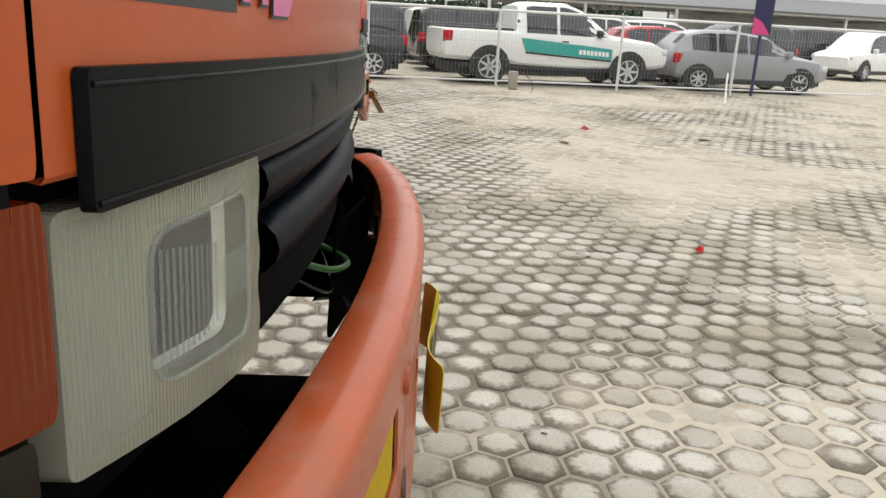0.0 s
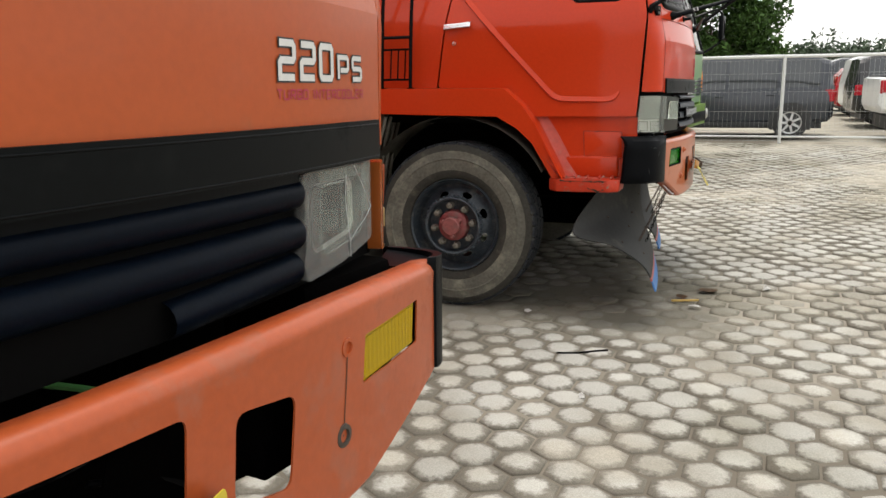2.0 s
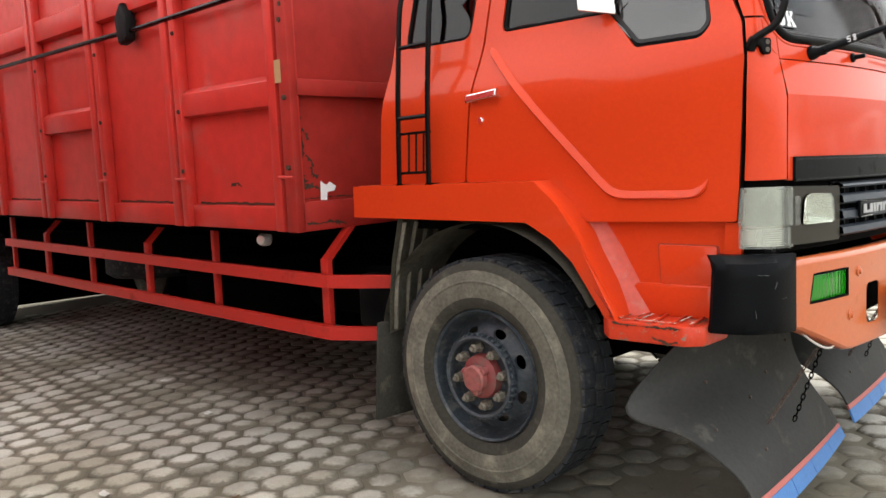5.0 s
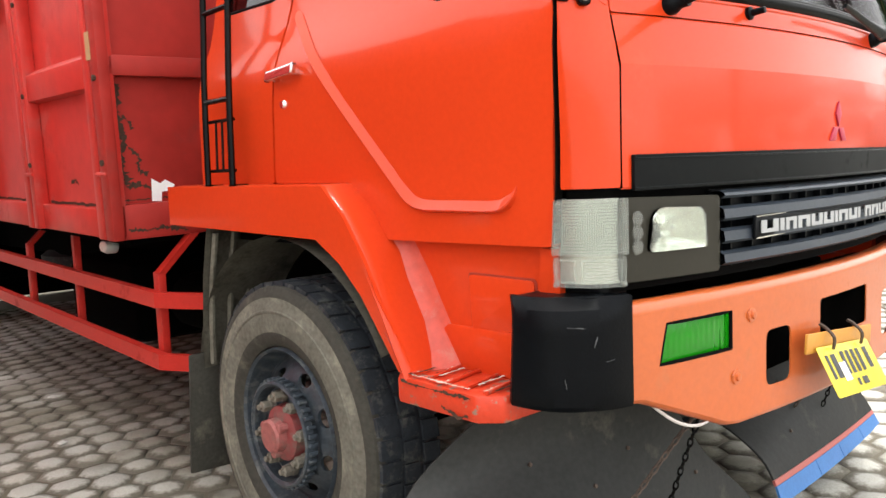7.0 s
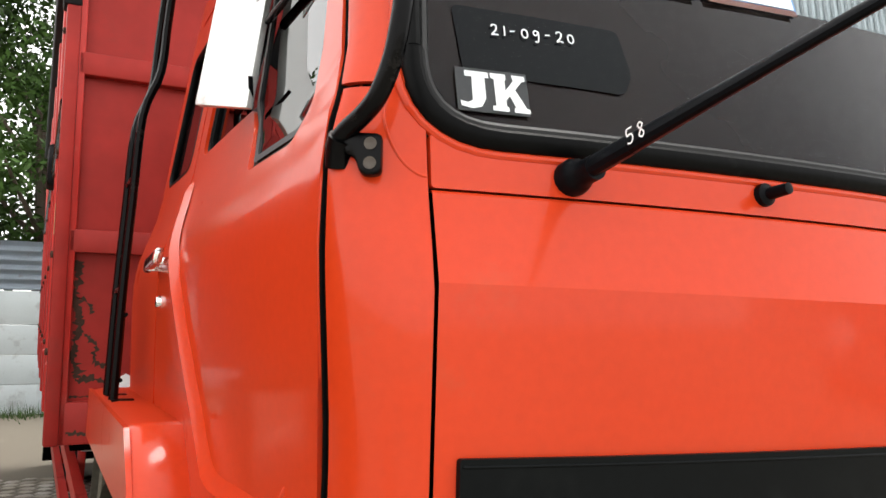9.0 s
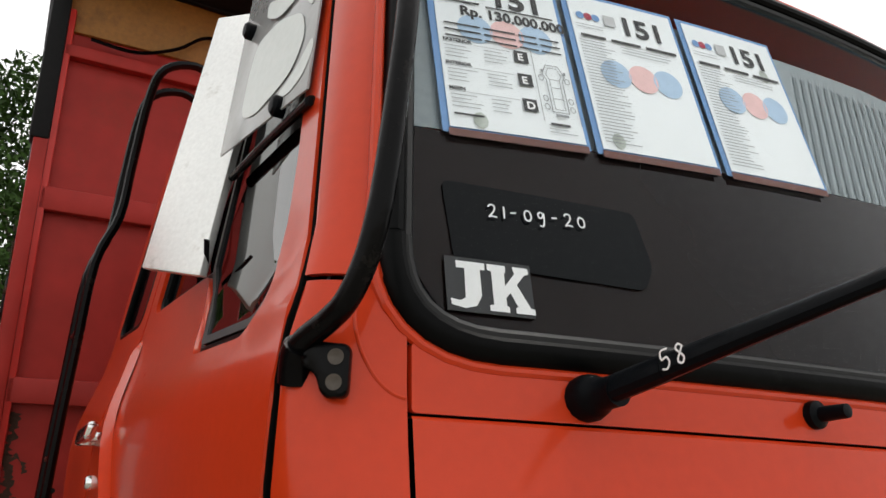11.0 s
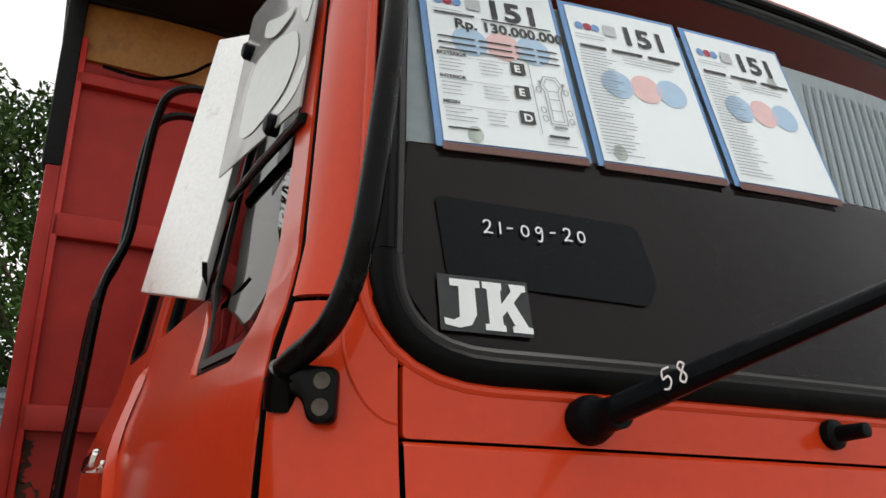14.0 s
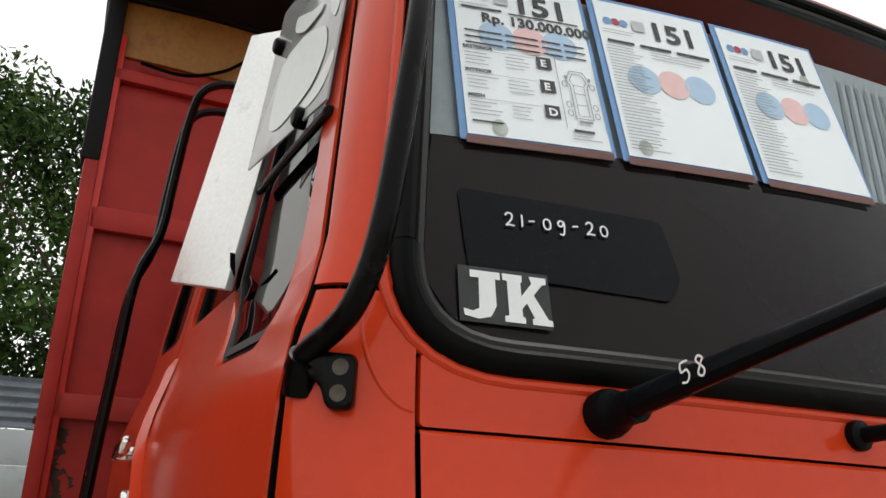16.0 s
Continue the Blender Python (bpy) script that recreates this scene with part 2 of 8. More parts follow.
def shade(name, color, rough=0.5, metal=0.0, coat=0.0, vary=0.12, scale=3.0, fine=60.0, bump=0.1, bump_scale=80.0, dirt=None, dirt_amount=0.0, dirt_scale=4.0, island=False, per_object=0.0, spec=0.5, dirt_edge=None):
    """A painted, plastic, rubber or stone surface: base colour with broad and fine variation, stains and fine relief."""
    ma = bpy.data.materials.new(name)
    ma.use_nodes = True
    n, l = ma.node_tree.nodes, ma.node_tree.links
    b = n["Principled BSDF"]
    b.inputs["Roughness"].default_value, b.inputs["Metallic"].default_value = rough, metal
    b.inputs["Coat Weight"].default_value, b.inputs["Coat Roughness"].default_value = coat, 0.08
    b.inputs["Specular IOR Level"].default_value = spec
    tc = n.new("ShaderNodeTexCoord")
    src = tc.outputs["Object"]
    big, small = n.new("ShaderNodeTexNoise"), n.new("ShaderNodeTexNoise")
    big.inputs["Scale"].default_value, big.inputs["Detail"].default_value = scale, 6
    small.inputs["Scale"].default_value, small.inputs["Detail"].default_value = fine, 4
    l.new(src, big.inputs["Vector"]), l.new(src, small.inputs["Vector"])
    mixn = n.new("ShaderNodeMath")
    mixn.operation = 'ADD'
    l.new(big.outputs["Fac"], mixn.inputs[0]), l.new(small.outputs["Fac"], mixn.inputs[1])
    half = n.new("ShaderNodeMapRange")
    half.inputs["From Min"].default_value, half.inputs["From Max"].default_value = 0.6, 1.4
    half.inputs["To Min"].default_value, half.inputs["To Max"].default_value = 1 - vary, 1 + vary
    l.new(mixn.outputs[0], half.inputs["Value"])
    last = half.outputs[0]
    if per_object or island:
        info = n.new("ShaderNodeNewGeometry" if island else "ShaderNodeObjectInfo")
        mr = n.new("ShaderNodeMapRange")
        amount = per_object or 0.15
        mr.inputs["To Min"].default_value, mr.inputs["To Max"].default_value = 1 - amount, 1 + amount
        l.new(info.outputs["Random Per Island" if island else "Random"], mr.inputs["Value"])
        mu = n.new("ShaderNodeMath")
        mu.operation = 'MULTIPLY'
        l.new(last, mu.inputs[0]), l.new(mr.outputs[0], mu.inputs[1])
        last = mu.outputs[0]
    col = n.new("ShaderNodeVectorMath")
    col.operation = 'SCALE'
    col.inputs[0].default_value = color
    l.new(last, col.inputs["Scale"])
    out = col.outputs[0]
    if dirt:
        dn = n.new("ShaderNodeTexNoise")
        dn.inputs["Scale"].default_value, dn.inputs["Detail"].default_value, dn.inputs["Roughness"].default_value = dirt_scale, 8, 0.7
        l.new(src, dn.inputs["Vector"])
        dr = n.new("ShaderNodeMapRange")
        dr.inputs["From Min"].default_value, dr.inputs["From Max"].default_value = 0.68 - 0.35 * dirt_amount, 0.78 - 0.2 * dirt_amount
        if dirt_edge:
            dr.inputs["From Min"].default_value, dr.inputs["From Max"].default_value = dirt_edge
        l.new(dn.outputs["Fac"], dr.inputs["Value"])
        mx = n.new("ShaderNodeMixRGB")
        mx.inputs[2].default_value = (*dirt, 1)
        l.new(dr.outputs[0], mx.inputs[0]), l.new(out, mx.inputs[1])
        out = mx.outputs[0]
        rr = n.new("ShaderNodeMapRange")
        rr.inputs["To Min"].default_value, rr.inputs["To Max"].default_value = rough, max(rough, 0.75)
        l.new(dr.outputs[0], rr.inputs["Value"]), l.new(rr.outputs[0], b.inputs["Roughness"])
    l.new(out, b.inputs["Base Color"])
    if bump:
        bn = n.new("ShaderNodeTexNoise")
        bn.inputs["Scale"].default_value, bn.inputs["Detail"].default_value = bump_scale, 5
        l.new(src, bn.inputs["Vector"])
        bu = n.new("ShaderNodeBump")
        bu.inputs["Strength"].default_value, bu.inputs["Distance"].default_value = bump, 0.004
        l.new(bn.outputs["Fac"], bu.inputs["Height"]), l.new(bu.outputs[0], b.inputs["Normal"])
    return ma


def pane(name, tint, gloss=0.03, ior=1.5):
    """Tinted sheet glass: clear through, mirror-like at grazing angles."""
    ma = bpy.data.materials.new(name)
    ma.use_nodes = True
    n, l = ma.node_tree.nodes, ma.node_tree.links
    n.remove(n["Principled BSDF"])
    tr, gl, fr, mx = n.new("ShaderNodeBsdfTransparent"), n.new("ShaderNodeBsdfGlossy"), n.new("ShaderNodeFresnel"), n.new("ShaderNodeMixShader")
    tr.inputs[0].default_value = (*tint, 1)
    gl.inputs["Roughness"].default_value = gloss
    fr.inputs["IOR"].default_value = ior
    l.new(fr.outputs[0], mx.inputs[0]), l.new(tr.outputs[0], mx.inputs[1]), l.new(gl.outputs[0], mx.inputs[2])
    l.new(mx.outputs[0], n["Material Output"].inputs[0])
    return ma


def glaze(ob, out):
    """The faces of a pane that look inwards let light through plainly; the outer ones carry the gloss."""
    ob.data.materials.append(INNER_PANE)
    for p in ob.data.polygons:
        p.material_index = 0 if p.normal.dot(Vector(out)) > 0.2 else 1
    ob.visible_shadow = False
    return ob


def lens(name, color, ribs=(0, 1, 0), freq=1250.0, alpha=0.35, rough=0.15, cross=None):
    """Ribbed lamp plastic: half clear, with pressed ribs."""
    ma = bpy.data.materials.new(name)
    ma.use_nodes = True
    n, l = ma.node_tree.nodes, ma.node_tree.links
    b = n["Principled BSDF"]
    b.inputs["Base Color"].default_value = (*color, 1)
    b.inputs["Roughness"].default_value = rough
    b.inputs["Coat Weight"].default_value, b.inputs["Specular IOR Level"].default_value = 0.1, 0.3
    tc, wv, bu = n.new("ShaderNodeTexCoord"), n.new("ShaderNodeTexWave"), n.new("ShaderNodeBump")
    sp, cb = n.new("ShaderNodeVectorMath"), n.new("ShaderNodeCombineXYZ")
    sp.operation = 'DOT_PRODUCT'
    sp.inputs[1].default_value = ribs
    l.new(tc.outputs["Object"], sp.inputs[0]), l.new(sp.outputs["Value"], cb.inputs[0])
    l.new(cb.outputs[0], wv.inputs["Vector"])
    wv.inputs["Scale"].default_value = freq / 20
    bu.inputs["Strength"].default_value, bu.inputs["Distance"].default_value = 0.6, 0.0012
    high = wv.outputs["Fac"]
    if cross:
        sp2, cb2, wv2, ad = n.new("ShaderNodeVectorMath"), n.new("ShaderNodeCombineXYZ"), n.new("ShaderNodeTexWave"), n.new("ShaderNodeMath")
        sp2.operation = 'DOT_PRODUCT'
        sp2.inputs[1].default_value = cross
        wv2.inputs["Scale"].default_value = freq / 20
        l.new(tc.outputs["Object"], sp2.inputs[0]), l.new(sp2.outputs["Value"], cb2.inputs[0]), l.new(cb2.outputs[0], wv2.inputs["Vector"])
        l.new(high, ad.inputs[0]), l.new(wv2.outputs["Fac"], ad.inputs[1])
        high = ad.outputs[0]
    l.new(high, bu.inputs["Height"]), l.new(bu.outputs[0], b.inputs["Normal"])
    tr, mx = n.new("ShaderNodeBsdfTransparent"), n.new("ShaderNodeMixShader")
    tr.inputs[0].default_value = (*[min(1, 0.4 + 0.6 * c / max(color)) for c in color], 1)
    mx.inputs[0].default_value = alpha
    l.new(b.outputs[0], mx.inputs[1]), l.new(tr.outputs[0], mx.inputs[2])
    l.new(mx.outputs[0], n["Material Output"].inputs[0])
    return ma


RED = shade("red_cab_paint", (0.50, 0.038, 0.0080), 0.30, coat=0.36, spec=0.10, vary=0.07, scale=1.2, bump=0.03, bump_scale=5, dirt=(0.45, 0.052, 0.018), dirt_amount=0.15, dirt_scale=2.5)
FADED_RED = shade("rubbed_faded_red_paint", (0.45, 0.056, 0.034), 0.5, spec=0.45, vary=0.22, scale=9, fine=40, bump=0.12, bump_scale=30, dirt=(0.42, 0.115, 0.085), dirt_amount=0.4, dirt_scale=16)
CHALK = shade("chalky_scrape", (0.46, 0.40, 0.34), 0.8, vary=0.3, scale=30, bump=0.2)
GROOVE = shade("dark_red_groove", (0.25, 0.020, 0.006), 0.6, vary=0.2)
RED_STEP = shade("worn_red_step_paint", (0.46, 0.034, 0.010), 0.45, coat=0.1, spec=0.3, vary=0.15, bump=0.6, bump_scale=30, dirt=(0.20, 0.13, 0.10), dirt_amount=0.6, dirt_scale=26, dirt_edge=(0.57, 0.62))
ORANGE = shade("orange_cab_paint", (0.37, 0.070, 0.0145), 0.36, coat=0.14, spec=0.25, vary=0.09, scale=1.6, bump=0.03, bump_scale=40, dirt=(0.31, 0.096, 0.038), dirt_amount=0.2, dirt_scale=5)
BUMPER_PAINT = shade("bright_orange_bumper_paint", (0.42, 0.0875, 0.0196), 0.36, coat=0.45, spec=0.35, vary=0.1, scale=2.5, bump=0.04, bump_scale=40, dirt=(0.35, 0.112, 0.042), dirt_amount=0.25, dirt_scale=7)
DISH = shade("polished_lamp_dish", (0.93, 0.93, 0.92), 0.16, metal=1.0, vary=0.03, bump=0.0)
SCUFF = shade("grey_scuff", (0.05, 0.052, 0.056), 0.7, vary=0.3, bump=0.0)
ORANGE_BUMPER = shade("orange_bumper_paint", (0.355, 0.069, 0.018), 0.38, coat=0.2, spec=0.3, vary=0.12, scale=2.5, bump=0.06, bump_scale=60, dirt=(0.31, 0.102, 0.056), dirt_amount=0.45, dirt_scale=7)
CRATE_RED = shade("faded_red_body_paint", (0.47, 0.030, 0.023), 0.40, spec=0.3, vary=0.2, scale=1.1, fine=9, bump=0.12, bump_scale=10, dirt=(0.42, 0.082, 0.068), dirt_amount=0.34, dirt_scale=2.6)
# darker red for the box body's front wall, rails and corner posts
DARK_BODY_RED = shade("dark_red_body_paint", (0.31, 0.021, 0.016), 0.5, spec=0.22, vary=0.24, scale=1.3, fine=9, bump=0.14, bump_scale=10, dirt=(0.23, 0.030, 0.023), dirt_amount=0.35, dirt_scale=2.2)
CRATE_RUST = shade("peeled_dark_metal", (0.051, 0.0288, 0.0192), 0.8, spec=0.2, vary=0.4, scale=12, bump=0.8, bump_scale=50)
GUARD_RED = shade("red_guard_paint", (0.42, 0.020, 0.013), 0.45, spec=0.3, vary=0.12, bump=0.15, bump_scale=50, dirt=(0.216, 0.024, 0.018), dirt_amount=0.25)
YELLOW_WOOD = shade("ochre_board_paint", (0.25, 0.112, 0.014), 0.6, vary=0.25, bump=0.4, bump_scale=25, dirt=(0.13, 0.060, 0.018), dirt_amount=0.4, dirt_scale=3)
TARP = shade("black_tarpaulin", (0.005, 0.0055, 0.006), 0.6, spec=0.15, vary=0.3, bump=0.5, bump_scale=12)
BLACK = shade("black_plastic", (0.0022, 0.0028, 0.0038), 0.36, spec=0.07, vary=0.25, scale=5, bump=0.15, bump_scale=120, dirt=(0.008, 0.009, 0.010), dirt_amount=0.15, dirt_scale=14)
BLACK_TRIM = shade("black_trim", (0.003, 0.0038, 0.0042), 0.36, spec=0.07, vary=0.25, scale=3, bump=0.02, bump_scale=160, dirt=(0.008, 0.009, 0.0085), dirt_amount=0.3, dirt_scale=4)
GREY_GRILLE = shade("grey_grille_plastic", (0.02592, 0.03312, 0.0432), 0.42, spec=0.3, vary=0.2, bump=0.08, dirt=(0.0648, 0.0648, 0.0648), dirt_amount=0.15)
NAVY_SLAT = shade("black_slat_plastic", (0.0035, 0.0075, 0.0155), 0.40, spec=0.13, vary=0.25, bump=0.12, dirt=(0.011, 0.017, 0.026), dirt_amount=0.25, dirt_scale=6)
STEEL_BLACK = shade("black_painted_steel", (0.0018, 0.0018, 0.0021), 0.25, spec=0.1, vary=0.3, bump=0.15, dirt=(0.018, 0.0144, 0.012), dirt_amount=0.2, dirt_scale=20)
WHEEL_BLACK = shade("greasy_wheel_steel", (0.030, 0.038, 0.048), 0.42, metal=0.1, spec=0.35, vary=0.5, scale=8, bump=0.4, bump_scale=50, dirt=(0.12, 0.122, 0.115), dirt_amount=0.45, dirt_scale=12)
HUB_RED = shade("dull_red_hub_paint", (0.19, 0.032, 0.032), 0.55, vary=0.3, bump=0.3, dirt=(0.12, 0.075, 0.062), dirt_amount=0.45, dirt_scale=14)
HUB_DUST = shade("dusty_pink_hub_paint", (0.25, 0.070, 0.064), 0.6, vary=0.35, bump=0.3, dirt=(0.15, 0.105, 0.088), dirt_amount=0.5, dirt_scale=18)
NUT = shade("dusty_wheel_nut", (0.15, 0.135, 0.11), 0.6, metal=0.2, vary=0.4, scale=30, bump=0.3)
RUBBER = shade("dusty_tyre_rubber", (0.115, 0.110, 0.090), 0.85, spec=0.15, vary=0.35, scale=5, bump=0.35, bump_scale=70, dirt=(0.24, 0.225, 0.175), dirt_amount=0.5, dirt_scale=5)
GUARD_DUST = shade("dusty_guard_rubber", (0.125, 0.116, 0.094), 0.9, spec=0.1, vary=0.35, scale=6, bump=0.4, bump_scale=40, dirt=(0.05, 0.046, 0.037), dirt_amount=0.45, dirt_scale=7)
DARK_RUBBER = shade("dark_tyre_rubber", (0.040, 0.038, 0.032), 0.8, spec=0.15, vary=0.3, scale=6, bump=0.3, bump_scale=70, dirt=(0.09, 0.084, 0.066), dirt_amount=0.35, dirt_scale=8)
BRIGHT_BOWL = shade("bright_lamp_bowl", (0.88, 0.88, 0.86), 0.35, metal=0.35, vary=0.05, bump=0.0)
LAMP_BOWL = shade("aluminised_lamp_bowl", (0.72, 0.73, 0.72), 0.3, metal=0.6, vary=0.12, bump=0.0)
TREAD = shade("dark_tread_rubber", (0.014, 0.017, 0.022), 0.7, spec=0.3, vary=0.4, bump=0.5, bump_scale=50, dirt=(0.085, 0.085, 0.078), dirt_amount=0.42, dirt_scale=16)
FLAP = shade("grey_mud_flap_rubber", (0.0238, 0.0245, 0.0238), 0.65, spec=0.175, vary=0.25, scale=4, bump=0.25, bump_scale=30, dirt=(0.07, 0.0665, 0.056), dirt_amount=0.35, dirt_scale=6)
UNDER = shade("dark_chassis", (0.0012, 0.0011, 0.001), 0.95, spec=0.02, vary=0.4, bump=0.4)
CHROME = shade("chrome", (0.75, 0.75, 0.75), 0.12, metal=1.0, vary=0.05, bump=0.02)
STEEL = shade("brushed_stainless", (0.74, 0.75, 0.735), 0.38, metal=0.6, vary=0.1, scale=4, fine=120, bump=0.08, bump_scale=140, dirt=(0.45, 0.44, 0.4), dirt_amount=0.3, dirt_scale=8)
BOLT = shade("rusty_bolt", (0.07, 0.058, 0.048), 0.5, metal=0.5, vary=0.4, scale=30, bump=0.3)
CLEAR_LENS = lens("clear_ribbed_lens", (0.28, 0.285, 0.27), (0, 1, 0), 1250, 0.55)
CLOUDED = lens("clouded_cream_lens", (0.36, 0.355, 0.28), (0, 1, 0), 1250, 0.28)
CLEAR_GRID = lens("clear_grid_lens", (0.29, 0.302, 0.286), (0.5, 0.8, 0), 900, 0.68, cross=(0, 0, 1))
SMOKE_LENS = shade("smoked_lamp_plastic", (0.017, 0.016, 0.012), 0.3, vary=0.1, bump=0.04, spec=0.22)
AMBER = lens("amber_lens", (0.15, 0.021, 0.001), (0.3, 0.9, 0), 900, 0.12)
RUSTY_AMBER = lens("dirty_amber_lens", (0.27, 0.075, 0.016), (0.3, 0.9, 0), 300, 0.03)
SALMON_LENS = lens("sun_bleached_amber_lens", (0.36, 0.085, 0.034), (0.3, 0.9, 0), 300, 0.03)
FLUTED = lens("clear_fluted_lens", (0.36, 0.366, 0.348), (0, 1, 0), 1250, 0.80)
CRACK = shade("pale_crack_edge", (0.42, 0.43, 0.42), 0.4, vary=0.1, bump=0.0)
YELLOW_HAZE = lens("hazy_yellow_lens", (0.435, 0.36, 0.165), (0, 1, 0), 300, 0.1)
PLAIN_LENS = lens("clear_smooth_lens", (0.47, 0.49, 0.47), (0, 1, 0), 20, 0.80)
GREEN_LENS = lens("green_lens", (0.006, 0.17, 0.004), (0, 1, 0), 300, 0.08)
YELLOW_LENS = lens("yellow_lens", (0.465, 0.315, 0.0075), (0, 1, 0), 1300, 0.1)
RED_LENS = lens("red_lens", (0.45, 0.01, 0.02), (0, 0, 1), 900, 0.1)
REFLECTOR = shade("lamp_reflector", (0.60, 0.60, 0.57), 0.34, metal=0.85, vary=0.05, bump=0.0)
GLASS = pane("clear_windscreen", (0.96, 0.98, 0.99), 0.04, 1.06)
QUARTER_GLASS = pane("coated_quarter_glass", (0.06, 0.062, 0.065), 0.01, 2.0)
BRIGHT_GLASS = pane("clean_windscreen", (0.30, 0.34, 0.38), 0.02, 1.9)
SIDE_GLASS = pane("dark_side_glass", (0.045, 0.047, 0.05), 0.015, 1.45)
SILVER_INK = shade("dull_silver_print", (0.30, 0.31, 0.32), 0.4, vary=0.05, bump=0)
HOLDER = shade("orange_yellow_strip", (0.462, 0.21, 0.028), 0.45, vary=0.1, bump=0.1)
INNER_PANE = bpy.data.materials.new("pane_inner_face")
INNER_PANE.use_nodes = True
INNER_PANE.node_tree.nodes.remove(INNER_PANE.node_tree.nodes["Principled BSDF"])
INNER_PANE.node_tree.links.new(INNER_PANE.node_tree.nodes.new("ShaderNodeBsdfTransparent").outputs[0], INNER_PANE.node_tree.nodes["Material Output"].inputs[0])
CAR_GLASS = shade("car_window_glass", (0.05, 0.055, 0.06), 0.06, metal=0.3, vary=0.1, bump=0.0, spec=0.8)
FILM = shade("dark_window_film", (0.0105, 0.0068, 0.0062), 0.09, spec=0.145, vary=0.25, scale=1.5, fine=4, bump=0.0)
FILM_DARK = shade("dark_sticker", (0.0009, 0.0012, 0.0018), 0.12, spec=0.12, vary=0.2, bump=0.0)
CABIN = shade("grey_cabin_lining", (0.12, 0.132, 0.14), 0.8, spec=0.2, vary=0.2)
SEAM = shade("dark_seam", (0.0024, 0.0024, 0.0024), 0.9, spec=0.05, vary=0.2)
SEAL = shade("black_rubber_seal", (0.0024, 0.0027, 0.00288), 0.42, spec=0.06, vary=0.25, bump=0.15, bump_scale=60, dirt=(0.0132, 0.0138, 0.0132), dirt_amount=0.2, dirt_scale=12)
WHITE_INK = shade("white_print", (0.80, 0.80, 0.80), 0.5, vary=0.05, bump=0)
PALE_INK = shade("aged_white_print", (0.56, 0.56, 0.54), 0.5, vary=0.08, bump=0)
BLACK_INK = shade("black_print", (0.014, 0.014, 0.0154), 0.5, vary=0.1, bump=0)
BLUE_INK = shade("blue_print", (0.13, 0.27, 0.52), 0.5, vary=0.08, bump=0)
PALE_BLUE_INK = shade("pale_blue_print", (0.38, 0.52, 0.68), 0.5, vary=0.08, bump=0)
PINK_INK = shade("pale_red_print", (0.74, 0.48, 0.47), 0.5, vary=0.08, bump=0)
RED_INK = shade("dark_red_print", (0.336, 0.012, 0.04), 0.5, vary=0.08, bump=0)
MAGENTA_INK = shade("magenta_print", (0.496, 0.128, 0.272), 0.5, vary=0.1, bump=0)
FRAME_GREY = shade("dark_grey_window_rubber", (0.012, 0.0125, 0.013), 0.5, spec=0.25, vary=0.25, scale=5, bump=0.2, bump_scale=60, dirt=(0.03, 0.03, 0.029), dirt_amount=0.2, dirt_scale=9)
ACRYLIC = shade("smoked_acrylic", (0.36, 0.375, 0.375), 0.12, vary=0.08, bump=0.0)
ETCHING = shade("pale_etching", (0.55, 0.60, 0.58), 0.25, vary=0.06, bump=0)
GREY_INK = shade("grey_print", (0.46, 0.47, 0.48), 0.5, vary=0.1, bump=0)
STRIP = shade("grey_blue_sun_strip", (0.23, 0.27, 0.285), 0.3, spec=0.5, vary=0.15, scale=2, bump=0.02)
BROWN_TAPE = shade("brown_tape", (0.12, 0.038, 0.026), 0.5)
STAIN = shade("grey_green_stain", (0.42, 0.46, 0.42), 0.6, vary=0.3, scale=40)
FINE_INK = shade("fine_grey_print", (0.25, 0.26, 0.27), 0.5, vary=0.1, bump=0)
STRIP_DARK = shade("dark_sun_strip_rib", (0.12, 0.145, 0.155), 0.3, spec=0.4, vary=0.15, scale=2, bump=0.02)
PAPER = shade("white_paper", (0.80, 0.835, 0.85), 0.5, vary=0.03, bump=0.02)
PLATE_YELLOW = shade("yellow_plate_paint", (0.525, 0.42, 0.0225), 0.4, vary=0.08, bump=0.15, bump_scale=40)
BLUE_PAINT = shade("blue_flap_paint", (0.036, 0.144, 0.3744), 0.55, vary=0.15, bump=0.2)
PINK_LINE = shade("red_flap_line", (0.36, 0.0936, 0.0792), 0.55, vary=0.15, bump=0.2)
GREEN_WIRE = shade("green_cable", (0.0375, 0.15, 0.03375), 0.4, vary=0.1, bump=0)
PALE_WIRE = shade("pale_cable", (0.50, 0.46, 0.44), 0.5, vary=0.1, bump=0)
RUST = shade("rusty_chain", (0.07, 0.049, 0.0385), 0.7, metal=0.4, vary=0.4, scale=20, bump=0.3)

# ---- trucks ----
XF = lerp_table([(0.6, -0.082), (1.5, -0.080), (1.69, -0.078), (1.82, -0.106), (1.9, -0.116), (2.0, -0.138), (2.2, -0.197), (2.75, -0.36)])
YS = lerp_table([(0.8, 1.18), (1.42, 1.18), (1.68, 1.195), (1.75, 1.1975), (1.80, 1.196), (1.84, 1.190), (1.88, 1.179), (1.92, 1.1655), (1.96, 1.151), (2.03, 1.131), (2.75, 1.044)])
XD = lerp_table([(1.2, -0.343), (1.83, -0.30), (1.95, -0.315), (2.03, -0.35), (2.75, -0.60)])


TAPER = lerp_table([(1.5, 0.045), (1.8, 0.034), (1.93, 0.012), (2.75, 0.012)])


def side_y(x, z):
    """Half width of the cab side: it narrows towards the nose."""
    return YS(z) - 0.015 - TAPER(z) * min(1.0, max(0.0, (x + 1.1) / 0.78)) ** 2


def front(y, z):
    return XF(z) - 0.115 * y * y


def on_front(s=1, lift=0.0):
    return lambda u, v, d: (front(u, v) + lift + d, u, v)


